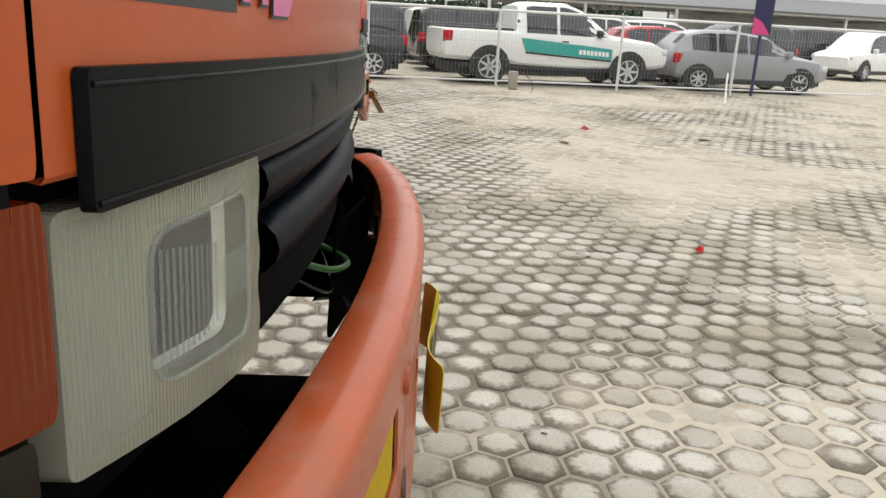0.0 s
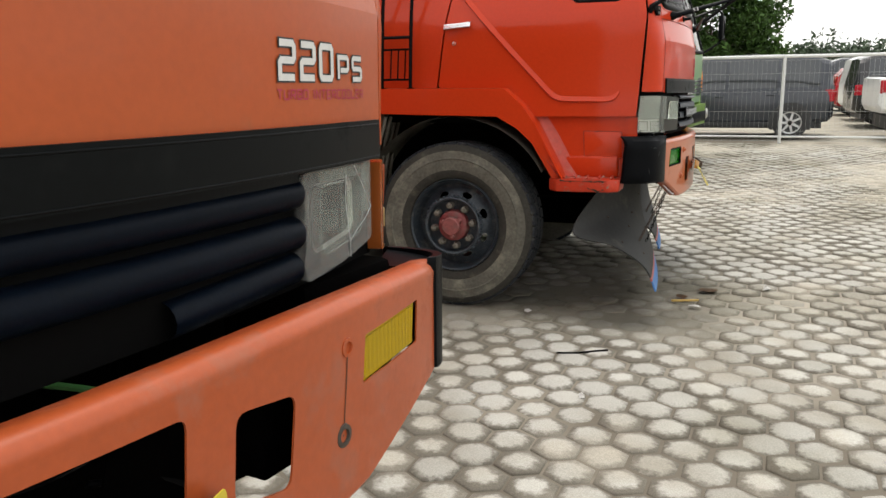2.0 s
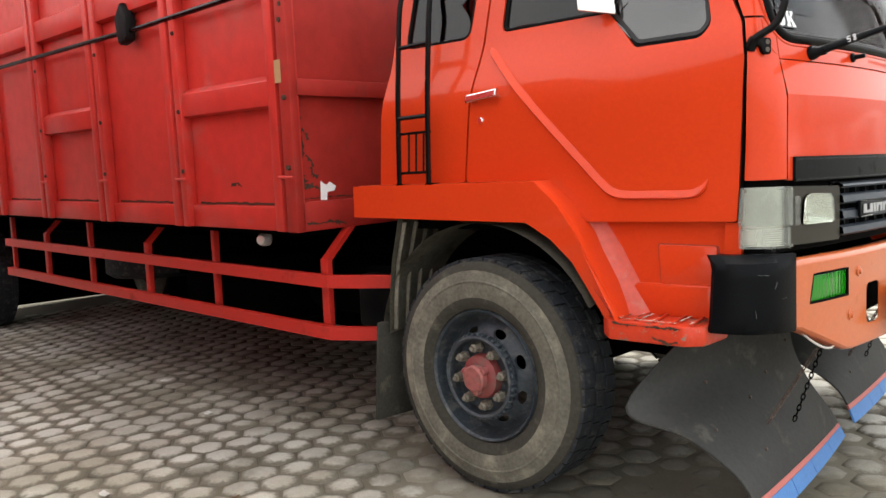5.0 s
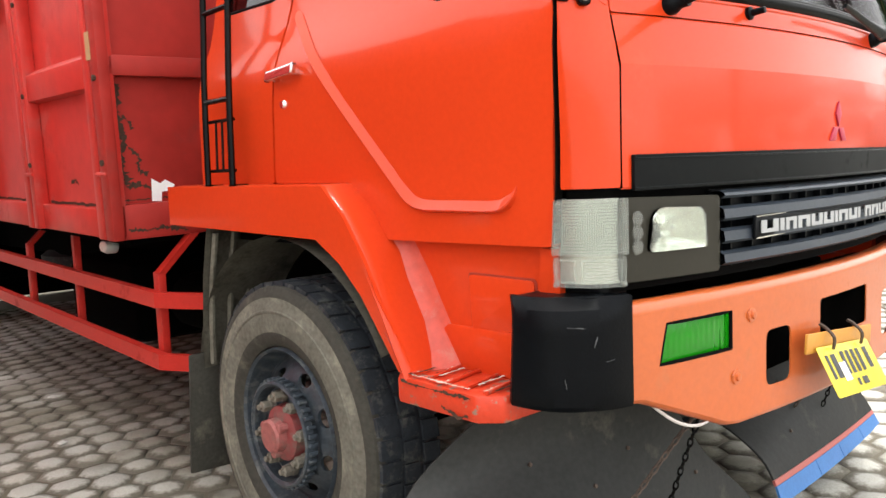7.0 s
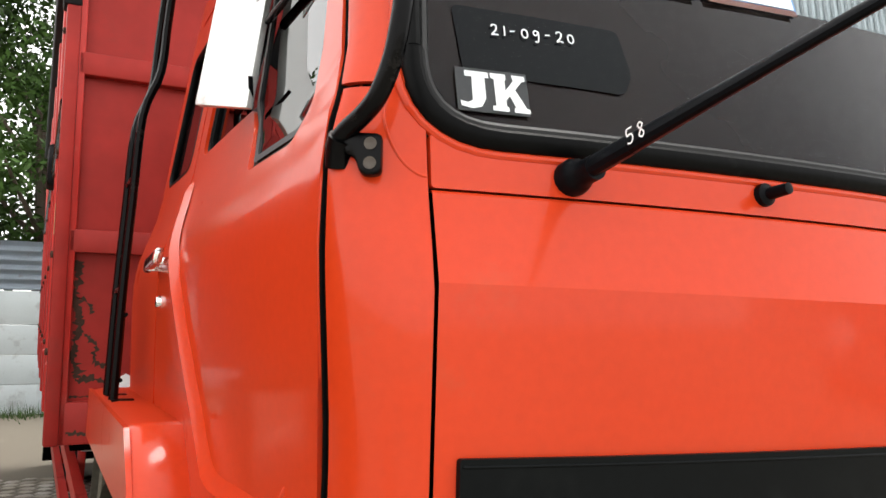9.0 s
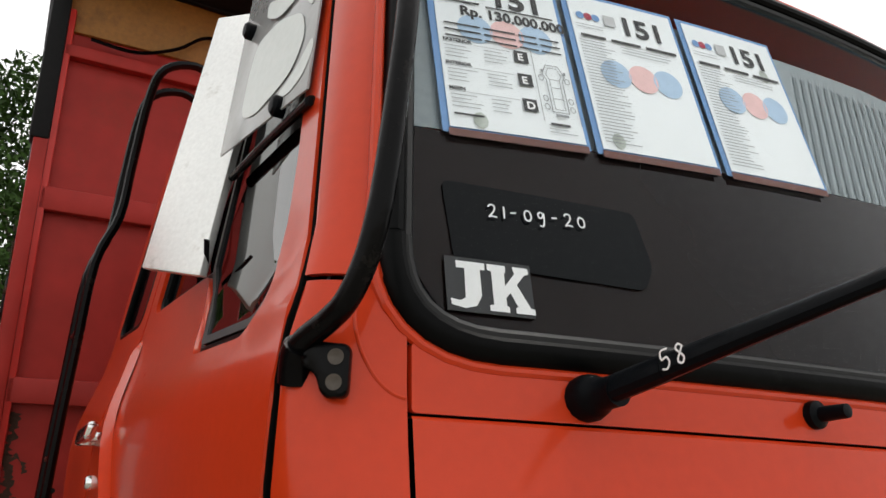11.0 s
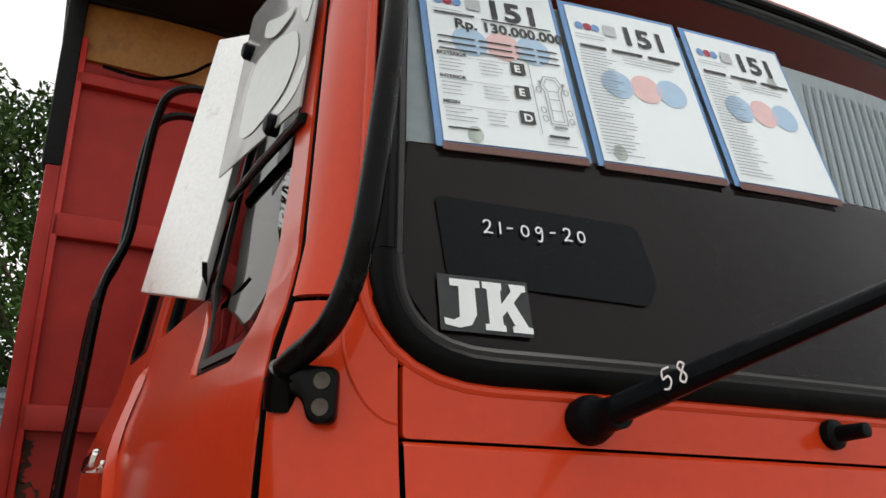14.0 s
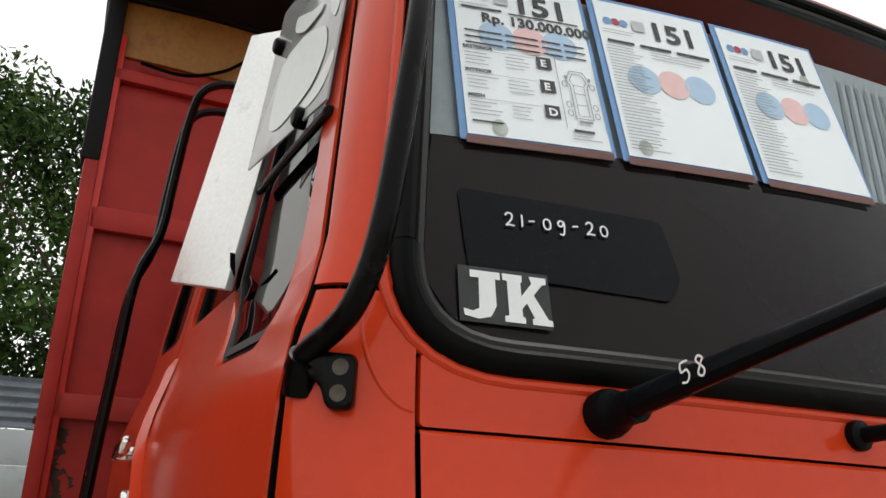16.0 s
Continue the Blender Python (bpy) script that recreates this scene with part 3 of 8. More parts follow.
def on_side(s, lift=0.0):
    return lambda u, v, d: (u, s * (side_y(u, v) + lift - d), v)


def round_corner(s, lift=0.0):
    """u from 0 (front panel's edge) to 1 (door's edge)."""
    def fn(u, v, d):
        edge = 1.02 - max(0.0, v - 1.9) * 0.10
        ax, ay = front(edge, v), edge
        cx, cy = XD(v) + 0.008, side_y(XD(v), v) - 0.007
        bx, by = ax - 0.030, cy - 0.006
        x = (1 - u) ** 2 * ax + 2 * u * (1 - u) * bx + u * u * cx
        y = (1 - u) ** 2 * ay + 2 * u * (1 - u) * by + u * u * cy
        tx, ty = 2 * (1 - u) * (bx - ax) + 2 * u * (cx - bx), 2 * (1 - u) * (by - ay) + 2 * u * (cy - by)
        k = math.hypot(tx, ty) or 1
        nx, ny = ty / k, -tx / k
        return (x + nx * (lift - d), s * (y + ny * (lift - d)), v)
    return fn


DOOR = [(-0.343, 1.242), (-0.30, 1.83), (-0.315, 1.95), (-0.355, 2.03), (-0.565, 2.64), (-1.42, 2.66), (-1.50, 2.07), (-1.605, 1.424), (-1.17, 1.42), (-1.08, 1.36), (-0.968, 1.242)]
DOOR_WINDOW = [(-1.41, 2.085), (-0.86, 2.075), (-0.725, 1.916), (-0.46, 1.914), (-0.425, 1.962), (-0.47, 2.17), (-0.60, 2.56), (-1.36, 2.57)]
QUARTER = rounded([(-0.862, 2.085), (-0.722, 1.932), (-0.465, 1.928), (-0.432, 1.970), (-0.468, 2.17), (-0.595, 2.555), (-0.90, 2.56)], [0.01, 0.02, 0.05, 0.03, 0.02, 0.05, 0.02])
REAR_SIDE = [(-1.512, 2.07), (-1.432, 2.66), (-2.03, 2.66), (-2.07, 2.44), (-2.17, 1.62), (-2.2, 1.424), (-1.617, 1.424)]
REAR_WINDOW = [(-2.02, 2.10), (-1.60, 2.09), (-1.53, 2.52), (-1.95, 2.53)]


def text_on_front(cy, cz, lift):
    return lambda u, v, d: (front(cy + u, cz + v) + lift + d, cy + u, cz + v)


def wheel(parent, x, y, z, s, R=0.541, name="wheel"):
    """A truck wheel: s is the side that its dish faces."""
    m = pose(x, y, z, 90 if s < 0 else -90, 0, 0)
    hold = part(name, bmesh.new(), WHEEL_BLACK, parent)
    hold.matrix_local = m
    prof = [(0.29, -0.26), (0.34, -0.275), (0.44, -0.28), (0.512, -0.262), (0.530, -0.235)]
    side = [(0.530, -0.03), (0.520, -0.004), (0.50, 0.006), (0.485, 0.012), (0.47, 0.011), (0.455, 0.018), (0.40, 0.021), (0.355, 0.014), (0.328, 0.006), (0.312, -0.004), (0.303, -0.03)]
    bm = lathe(bmesh.new(), prof + side + [(0.29, -0.26)], 64)
    part("tyre", bm, RUBBER, hold, "dusty worn tyre")
    part("bead_ring", lathe(bmesh.new(), [(0.3005, -0.03), (0.3105, -0.002), (0.3275, 0.0078), (0.3545, 0.0158), (0.362, 0.0155)], 64), DARK_RUBBER, hold)
    part("shoulder_ring", lathe(bmesh.new(), [(0.486, 0.0115), (0.492, 0.0112), (0.5015, 0.0078), (0.522, -0.003), (0.5325, -0.03)], 64), DARK_RUBBER, hold)
    part("sidewall_line", lathe(bmesh.new(), [(0.430, 0.0190), (0.434, 0.0225), (0.440, 0.0225), (0.444, 0.0180)], 64), RUBBER, hold)
    part("tyre_crown", lathe(bmesh.new(), [(0.516, -0.262), (0.5315, -0.237), (0.5315, -0.028), (0.523, -0.008)], 64), TREAD, hold)
    bm = bmesh.new()
    n = 46
    for k in range(n):
        for j, (d0, d1) in enumerate([(-0.252, -0.185), (-0.165, -0.105), (-0.088, -0.012)]):
            a = (k + 0.33 * j) / n * 2 * math.pi
            w = 0.84 * math.pi / n
            q = []
            for r in (0.52, R):
                for aa, dd in ((a - w, d0), (a + w, d0), (a + w * 1.15, d1), (a - w * 0.85, d1)):
                    q.append(bm.verts.new((r * math.cos(aa), r * math.sin(aa), dd)))
            bm.faces.new(q[4:])
            for i in range(4):
                bm.faces.new((q[i], q[(i + 1) % 4], q[4 + (i + 1) % 4], q[4 + i]))
    part("tread", bm, TREAD, hold)
    # rim with hand holes
    bm = bmesh.new()
    lathe(bm, [(0.306, -0.01), (0.300, 0.008), (0.290, -0.002), (0.282, -0.05), (0.268, -0.075), (0.252, -0.07)], 48)
    out = [(0.252 * math.cos(a), 0.252 * math.sin(a)) for a in np.linspace(0, 2 * math.pi, 48, endpoint=False)]
    holes = []
    for k in range(8):
        a = (k + 0.5) / 8 * 2 * math.pi
        holes.append([(0.208 * math.cos(a) + 0.034 * math.cos(b) * -math.sin(a) + 0.019 * math.sin(b) * math.cos(a),
                       0.208 * math.sin(a) + 0.034 * math.cos(b) * math.cos(a) + 0.019 * math.sin(b) * math.sin(a)) for b in np.linspace(0, 2 * math.pi, 14, endpoint=False)])
    def dish(u, v, d):
        r = math.hypot(u, v)
        return (u, v, float(np.interp(r, [0, 0.155, 0.175, 0.252], [-0.02, -0.02, -0.012, -0.07])) - d)
    sheet(bm, out, holes, dish, 0.012, 0.035)
    part("rim", bm, WHEEL_BLACK, hold)
    bm = bmesh.new()
    lathe(bm, [(0.178, -0.016), (0.192, 0.006), (0.190, 0.036), (0.182, 0.040), (0.172, 0.032), (0.168, -0.012)], 40)
    for k in range(40):
        a = k / 40 * 2 * math.pi
        box(bm, -0.006, 0.006, -0.008, 0.008, -0.004, 0.030, 0.003, Matrix.Rotation(a, 4, 'Z') @ Matrix.Translation((0.194, 0, 0)), 1)
    part("rim_ring", bm, WHEEL_BLACK, hold)
    bm = bmesh.new()
    lathe(bm, [(0.104, -0.015), (0.098, 0.02), (0.082, 0.03), (0.068, 0.034), (0.0, 0.036)], 28)
    part("hub", bm, HUB_RED, hold, "dull red painted hub flange")
    bm = lathe(bmesh.new(), [(0.060, 0.03), (0.060, 0.066), (0.052, 0.074), (0.0, 0.077)], 24)
    for k in range(3):
        a = (k + 0.3) / 3 * 2 * math.pi
        lathe(bm, [(0.017, 0.03), (0.017, 0.062), (0.012, 0.066), (0.0, 0.066)], 10, Matrix.Translation((0.062 * math.cos(a), 0.062 * math.sin(a), 0)))
    part("hub_cap", bm, HUB_DUST, hold, "dusty pink hub cap")
    for k in range(8):
        a = (k + 0.2) / 8 * 2 * math.pi
        bm = lathe(bmesh.new(), [(0.025, -0.015), (0.025, 0.004), (0.0215, 0.007), (0.0205, 0.034), (0.011, 0.037), (0.011, 0.050), (0.0, 0.051)], 6, Matrix.Translation((0.133 * math.cos(a), 0.133 * math.sin(a), 0)))
        part("wheel_nut", bm, NUT, hold)
    return hold


def loft(bm, sections, close=False):
    rows = [[bm.verts.new(p) for p in sec] for sec in sections]
    for a, b in zip(rows, rows[1:]):
        n = len(a)
        for k in range(n if close else n - 1):
            bm.faces.new((a[k], a[(k + 1) % n], b[(k + 1) % n], b[k]))
    return bm


def bumper(T, face, zb, half, holes, paint, top=1.10):
    """A bowed sheet-steel bumper: pierced face, rolled top edge and turned-in bottom edge."""
    crown = top if callable(top) else (lambda y: top)
    bm = bmesh.new()
    ys = list(np.linspace(-half, half, 41))
    outer = [(y, zb(y) + 0.014) for y in ys] + [(y, crown(y) - 0.035) for y in reversed(ys)]
    sheet(bm, outer, holes, lambda u, v, d: (face(u) - d, u, v), 0.004, 0.09)
    roll = [(0.0, -0.036), (0.001, -0.024), (-0.006, -0.010), (-0.018, -0.002), (-0.034, 0.0), (-0.075, -0.008), (-0.082, -0.016), (-0.078, -0.03)]
    loft(bm, [[(face(y) + dx, y, crown(y) + dz) for dx, dz in roll] for y in ys])
    loft(bm, [[(face(y) + dx, y, zb(y) + dz) for dx, dz in [(0.0, 0.016), (-0.006, 0.004), (-0.02, 0.0), (-0.06, 0.002)]] for y in ys])
    return part("bumper", bm, paint, T, angle=45)


def cab(T, paint, drop=0.0):
    """The cab shell that both trucks share."""
    # dark inner body behind the seams
    bm = bmesh.new()
    sheet(bm, [(-1.01, 1.12), (1.01, 1.12), (1.01, 1.9), (-1.01, 1.9)], [], on_front(1, -0.05), 0.01, 0.12)
    for s in (-1, 1):
        sheet(bm, [(0, 1.12), (1, 1.12), (1, 2.6), (0, 2.6)], [], round_corner(s, -0.035), 0.008, 0.16)
        sheet(bm, [(-0.36, 1.2), (-0.33, 1.86), (-1.4, 2.0), (-2.1, 2.0), (-2.15, 1.2)], [], on_side(s, -0.05), 0.01, 0.2)
        box(bm, -1.5, -1.44, s * 0.96, s * 1.03, 1.3, 2.62)
    part("inner_body", bm, SEAM, T)
    bm = loft(bmesh.new(), [[(front(y, z) + dx, y, z) for z, dx in ((1.385, -0.012), (1.383, -0.003), (1.387, 0.0), (1.45, 0.0), (1.53, 0.0), (1.61, 0.0), (1.69, 0.0), (1.75, 0.0), (1.812, 0.0), (1.816, -0.003), (1.814, -0.012))] for y in np.linspace(-1.016, 1.016, 49)])
    part("bonnet_panel", bm, paint, T, angle=7)
    part("cowl_panel", sheet(bmesh.new(), rounded([(-1.0165, 1.8192), (1.0165, 1.8192), (1.0165, 1.895), (-1.0165, 1.895)], 0.006), [], on_front(), -0.012, 0.06), paint, T)
    for s in (-1, 1):
        part("corner_panel", sheet(bmesh.new(), rounded([(0.008, 1.388), (0.97, 1.388), (0.97, 1.962), (0.008, 1.962)], [0.02, 0.02, 0.01, 0.01]), [], round_corner(s), 0.012, 0.05), paint, T)
        part("windscreen_pillar", sheet(bmesh.new(), [(0.11, 1.969), (0.97, 1.969), (0.97, 2.68), (0.11, 2.68)], [], round_corner(s, 0.004), 0.012, 0.07), paint, T)
        d = part("door", sheet(bmesh.new(), rounded(DOOR, [0.01, 0.02, 0.02, 0.02, 0.06, 0.05, 0.02, 0.02, 0.03, 0.03, 0.02]), [rounded(DOOR_WINDOW, [0.04, 0.02, 0.02, 0.06, 0.04, 0.02, 0.06, 0.05])], on_side(s), 0.03, 0.06), paint, T)
        bm = loft(bmesh.new(), [[(XD(z) + dx, s * (side_y(XD(z), z) - dy), z) for dx, dy in ((0.0, 0.003), (0.003, 0.005), (0.003, 0.032), (0.0, 0.034))] for z in np.linspace(1.25, 2.62, 40)])
        part("edge_rubber", bm, SEAM, d)
        line = [(-1.46, 2.03), (-1.425, 1.98), (-1.25, 1.794), (-1.10, 1.634), (-1.0, 1.528), (-0.95, 1.475), (-0.905, 1.427), (-0.868, 1.390), (-0.835, 1.364), (-0.795, 1.351), (-0.745, 1.347), (-0.68, 1.3465), (-0.60, 1.3455), (-0.54, 1.345), (-0.495, 1.350), (-0.462, 1.372), (-0.447, 1.40)]
        pts = smooth_path([(x, 0, z) for x, z in line], 5)
        secs = []
        for i, p in enumerate(pts):
            way = (pts[min(i + 1, len(pts) - 1)] - pts[max(i - 1, 0)]).normalized()
            nx, nz = -way.z, way.x
            k = min(1.0, 0.15 + 0.2 * i, 0.1 + 0.12 * (len(pts) - 1 - i))
            secs.append([(p.x + nx * a * k, s * (side_y(p.x, p.z) + b * k - 0.001), p.z + nz * a * k) for a, b in ((-0.019, 0.0), (-0.0145, 0.0165), (-0.0105, 0.0195), (0.010, 0.0045), (0.018, 0.0))])
        bm = loft(bmesh.new(), secs)
        part("pressed_line", bm, paint, d)
        bm = bmesh.new()
        prism(bm, rounded([(-1.55, 1.782), (-1.37, 1.794), (-1.366, 1.830), (-1.545, 1.818)], 0.008), lambda u, v, q: (u, s * (side_y(u, v) + q), v), 0.018, 0.042, 0.007)
        box(bm, -1.54, -1.51, s * 1.16, s * 1.215, 1.782, 1.802, 0.003)
        box(bm, -1.40, -1.38, s * 1.16, s * 1.21, 1.792, 1.81, 0.003)
        part("handle", bm, CHROME, d, "chrome pull handle")
        bm = lathe(bmesh.new(), [(0.0, 0.012), (0.012, 0.012), (0.016, 0.006), (0.018, -0.004)], 16, pose(-1.489, s * side_y(-1.49, 1.70), 1.70, -90 * s, 0, 0))
        part("lock", bm, CHROME, d)
        ring = shrink(rounded(DOOR_WINDOW, [0.04, 0.02, 0.02, 0.06, 0.04, 0.02, 0.06, 0.05]), 0.006)
        ring3 = [(x, s * (side_y(x, z) - 0.020), z) for x, z in dense(ring, 0.08)]
        part("window_seal", tubed(ring3 + ring3[:1], 0.012, 8), SEAL, d)
        part("quarter_frame", sheet(bmesh.new(), QUARTER, [shrink(QUARTER, 0.015)], on_side(s, -0.005), 0.024, 0.05), FRAME_GREY, d, "dark grey rubber quarter-window frame")
        part("quarter_post", prism(bmesh.new(), [(-0.872, 2.085), (-0.850, 2.085), (-0.900, 2.57), (-0.922, 2.57)], on_side(s, -0.008), 0, 0.022, 0.003), FRAME_GREY, d)
        part("quarter_bar", tubed([on_side(s, 0.006)(x, z, 0) for x, z in ((-0.845, 2.262), (-0.65, 2.262), (-0.455, 2.256))], 0.0105, 10, flat=0.7), STEEL_BLACK, d)
        gl = part("quarter_glass", sheet(bmesh.new(), [(-0.86, 2.06), (-0.725, 1.93), (-0.44, 1.925), (-0.46, 2.17), (-0.59, 2.56), (-0.90, 2.565)], [], on_side(s, -0.010), 0.004, 0.1), QUARTER_GLASS, d)
        glaze(gl, (0, s, 0))
        gl = part("window_glass", sheet(bmesh.new(), [(-1.42, 2.07), (-0.87, 2.06), (-0.93, 2.57), (-1.37, 2.575)], [], on_side(s, -0.022), 0.004, 0.12), SIDE_GLASS, d)
        glaze(gl, (0, s, 0))
        part("cab_side", sheet(bmesh.new(), rounded(REAR_SIDE, 0.012), [rounded(REAR_WINDOW, 0.05)], on_side(s), 0.02, 0.07), paint, T)
        ring = [(x, s * (side_y(x, z) - 0.008), z) for x, z in dense(rounded(REAR_WINDOW, 0.05), 0.05)]
        part("rear_window_seal", tubed(ring + ring[:1], 0.010, 8), SEAL, T)
        glaze(part("rear_window_glass", sheet(bmesh.new(), REAR_WINDOW, [], on_side(s, -0.014), 0.004, 0.12), SIDE_GLASS, T), (0, s, 0))
        # lower side panel with hatch, wheel arch flare and step
        low = [(-0.335, 1.30), (-1.02, 1.30), (-0.90, 1.08), (-0.80, 0.88), (-0.40, 0.84)]
        part("lower_side_panel", sheet(bmesh.new(), low, [], on_side(s, -0.044), 0.02, 0.09), paint, T)
        part("sill_post", sheet(bmesh.new(), [(-0.335, 1.236), (-0.392, 1.236), (-0.405, 1.0), (-0.40, 0.84), (-0.335, 0.84)], [], on_side(s, -0.02), 0.045, 0.09), paint, T)
        bm = prism(bmesh.new(), rounded([(-0.66, 1.15), (-0.43, 1.145), (-0.42, 0.985), (-0.65, 0.99)], 0.012), on_side(s, -0.044), -0.009, 0.0, 0.003)
        part("hatch", bm, paint, T)
        part("hatch_seam", prism(bmesh.new(), rounded([(-0.665, 1.155), (-0.425, 1.15), (-0.415, 0.98), (-0.655, 0.985)], 0.014), on_side(s, -0.044), -0.0025, 0.0), GROOVE if paint is RED else SEAM, T)
        arch = [(-2.275, 1.425), (-1.13, 1.415), (-1.02, 1.32), (-0.93, 1.20), (-0.865, 1.08), (-0.748, 0.864), (-0.825, 0.864), (-0.95, 1.085), (-1.05, 1.175), (-1.175, 1.245), (-2.28, 1.268)]
        inner = [(-2.275, 1.425), (-1.13, 1.415), (-1.02, 1.32), (-0.93, 1.20), (-0.865, 1.08), (-0.748, 0.864)]
        fold = [(-1.035, 1.285), (-1.0, 1.236), (-0.93, 1.13), (-0.86, 1.0), (-0.80, 0.92), (-0.76, 0.866)]
        part("cove_panel", loft(bmesh.new(), [[(x + dx, s * ((side_y(x + dx, z) - 0.046) * (1 - k) + 1.272 * k), z) for dx, k in ((-0.012, 1.0), (0.006, 0.62), (0.022, 0.36), (0.048, 0.16), (0.082, 0.05), (0.125, 0.0))] for x, z in dense(fold + fold[::-1][1:-1], 0.05)[:len(dense(fold, 0.05))]]), FADED_RED if paint is RED else paint, T)
        bm = bmesh.new()
        sheet(bm, arch, [], lambda u, v, q: (u, s * (1.288 - q - 0.03 * max(0.0, (1.1 - v)) / 0.2), v), 0.012, 0.08)
        loft(bm, [[(x, s * yy, z + dz) for yy, dz in [(1.10, 0.004), (1.24, 0.003), (1.275, -0.004), (1.288, -0.016)]] for x, z in dense(inner + inner[::-1][1:-1], 0.08)[:len(dense(inner, 0.08)) + 1]])
        bmesh.ops.remove_doubles(bm, verts=bm.verts, dist=0.002)
        box(bm, -2.28, -2.262, s * 1.08, s * 1.286, 1.27, 1.42)
        part("wheel_arch", bm, paint, T, angle=40)
        bm = bmesh.new()
        arc = [(-1.47 + 0.66 * math.cos(a), 0.60 + 0.64 * math.sin(a)) for a in np.linspace(radians(28), radians(172), 25)]
        loft(bm, [[(x, s * y, z + (0.012 if k % 2 else 0.0)) for k, y in enumerate(np.linspace(0.93, 1.268, 7))] for x, z in arc])
        bmesh.ops.solidify(bm, geom=bm.faces[:], thickness=0.008)
        part("arch_liner", bm, GUARD_DUST, T)
        # added dark plate: stops light showing through the arch from the far side
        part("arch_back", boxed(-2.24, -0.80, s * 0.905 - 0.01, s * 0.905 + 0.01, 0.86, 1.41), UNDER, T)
        bm = bmesh.new()
        prism(bm, [(-0.845, s * 1.04), (-0.85, s * 1.225), (-0.792, s * 1.284), (-0.470, s * 1.288), (-0.412, s * 1.235), (-0.412, s * 1.04)], lambda u, v, q: (u, v, q + 0.006 * noise.noise((u * 9, v * 9, q * 20))), 0.79, 0.868, 0.012)
        st = part("step", bm, RED_STEP if paint is RED else paint, T, "dented step with worn, scraped paint")
        for k in range(5):
            x = -0.77 + 0.075 * k
            part("step_rib", tubed([(x - 0.01, s * 1.09, 0.869), (x - 0.005, s * 1.14, 0.872), (x + 0.006, s * 1.21, 0.870), (x + 0.012, s * 1.265, 0.868)], 0.0125, 8, 3, flat=0.55), RED_STEP if paint is RED else paint, st)
        box_bm = boxed(-0.80, -0.44, s * 1.03, s * 1.12, 0.86, 1.0, 0.02)
        part("step_riser", box_bm, paint, T)
    # glass, roof, back
    screen = rounded([(-1.045, 1.893), (1.045, 1.893), (0.98, 2.65), (-0.98, 2.65)], [0.13, 0.13, 0.10, 0.10], 8)
    gl = part("windscreen", sheet(bmesh.new(), screen, [], on_front(1, 0.003), -0.005, 0.1), GLASS, T, "tinted curved windscreen")
    glaze(gl, (1, 0, 0.3))
    ring = [(front(y, z), y, z) for y, z in dense(screen, 0.035)]
    seal = part("windscreen_seal", tubed(ring + ring[:1], 0.017, 12, flat=0.75), SEAL, T)
    ring = [(front(y, z) - 0.004, y, z) for y, z in dense(rounded([(-1.026, 1.912), (1.026, 1.912), (0.962, 2.63), (-0.962, 2.63)], [0.11, 0.11, 0.1, 0.1], 8), 0.035)]
    part("seal_lip", tubed(ring + ring[:1], 0.009, 8), FRAME_GREY, seal)
    ring = [(front(y, z) - 0.004, y, z) for y, z in dense(shrink(screen, -0.021), 0.035)]
    part("screen_flange", tubed(ring + ring[:1], 0.0075, 10), paint, T)
    for s in (-1, 1):
        rc = round_corner(s, 0.0006)
        part("pressed_arc", tubed([rc(u, v, 0) for u, v in ((0.34, 1.955), (0.32, 1.92), (0.26, 1.885), (0.17, 1.855), (0.08, 1.838), (0.012, 1.833))], 0.0024, 6, 5, flat=0.5), paint, T)
    secs = []
    for x, w, z in ((-0.345, 0.90, 2.668), (-0.40, 0.955, 2.682), (-0.52, 1.005, 2.70), (-0.75, 1.04, 2.722), (-1.2, 1.045, 2.74), (-1.9, 1.045, 2.735), (-2.07, 1.03, 2.71)):
        secs.append([(x, -w, 2.64), (x, -w, z - 0.03), (x, -w + 0.03, z - 0.008), (x, -w + 0.10, z), (x, 0, z + 0.012), (x, w - 0.10, z), (x, w - 0.03, z - 0.008), (x, w, z - 0.03), (x, w, 2.64)])
    bm = loft(bmesh.new(), secs, True)
    for sec in (secs[0], secs[-1]):
        bm.faces.new([bm.verts.new(q) for q in sec])
    bmesh.ops.remove_doubles(bm, verts=bm.verts, dist=1e-4)
    part("roof", bm, paint, T)
    part("rear_wall", boxed(-2.09, -2.05, -0.99, 0.99, 1.25, 2.66), paint, T)
    part("cab_floor", boxed(-2.05, -0.35, -1.05, 1.05, 1.22, 1.26), CABIN, T)
    bm = bmesh.new()
    box(bm, -0.62, -0.30, -0.95, 0.95, 1.62, 1.83, 0.05)
    part("dashboard", bm, CABIN, T)
    for y in (-0.5, 0.5):
        bm = boxed(-1.35, -0.85, y - 0.26, y + 0.26, 1.45, 1.6, 0.05)
        box(bm, -1.42, -1.28, y - 0.25, y + 0.25, 1.55, 2.3, 0.05)
        part("seat", bm, CABIN, T)
    # black band across the nose
    band = rounded([(-0.988, 1.378 - drop), (0.988, 1.378 - drop), (0.988, 1.468 - drop), (-0.988, 1.468 - drop)], 0.006)
    bm = sheet(bmesh.new(), band, [], on_front(1, 0.011), -0.010, 0.07)
    b = part("black_band", bm, BLACK_TRIM, T, "black plastic band with moulded edge lines")
    for z in (1.384 - drop, 1.458 - drop):
        part("moulded_line", tubed([(front(y, z) + 0.0105, y, z) for y in np.linspace(-0.984, 0.984, 40)], 0.0024, 8), BLACK_TRIM, b)
    return T


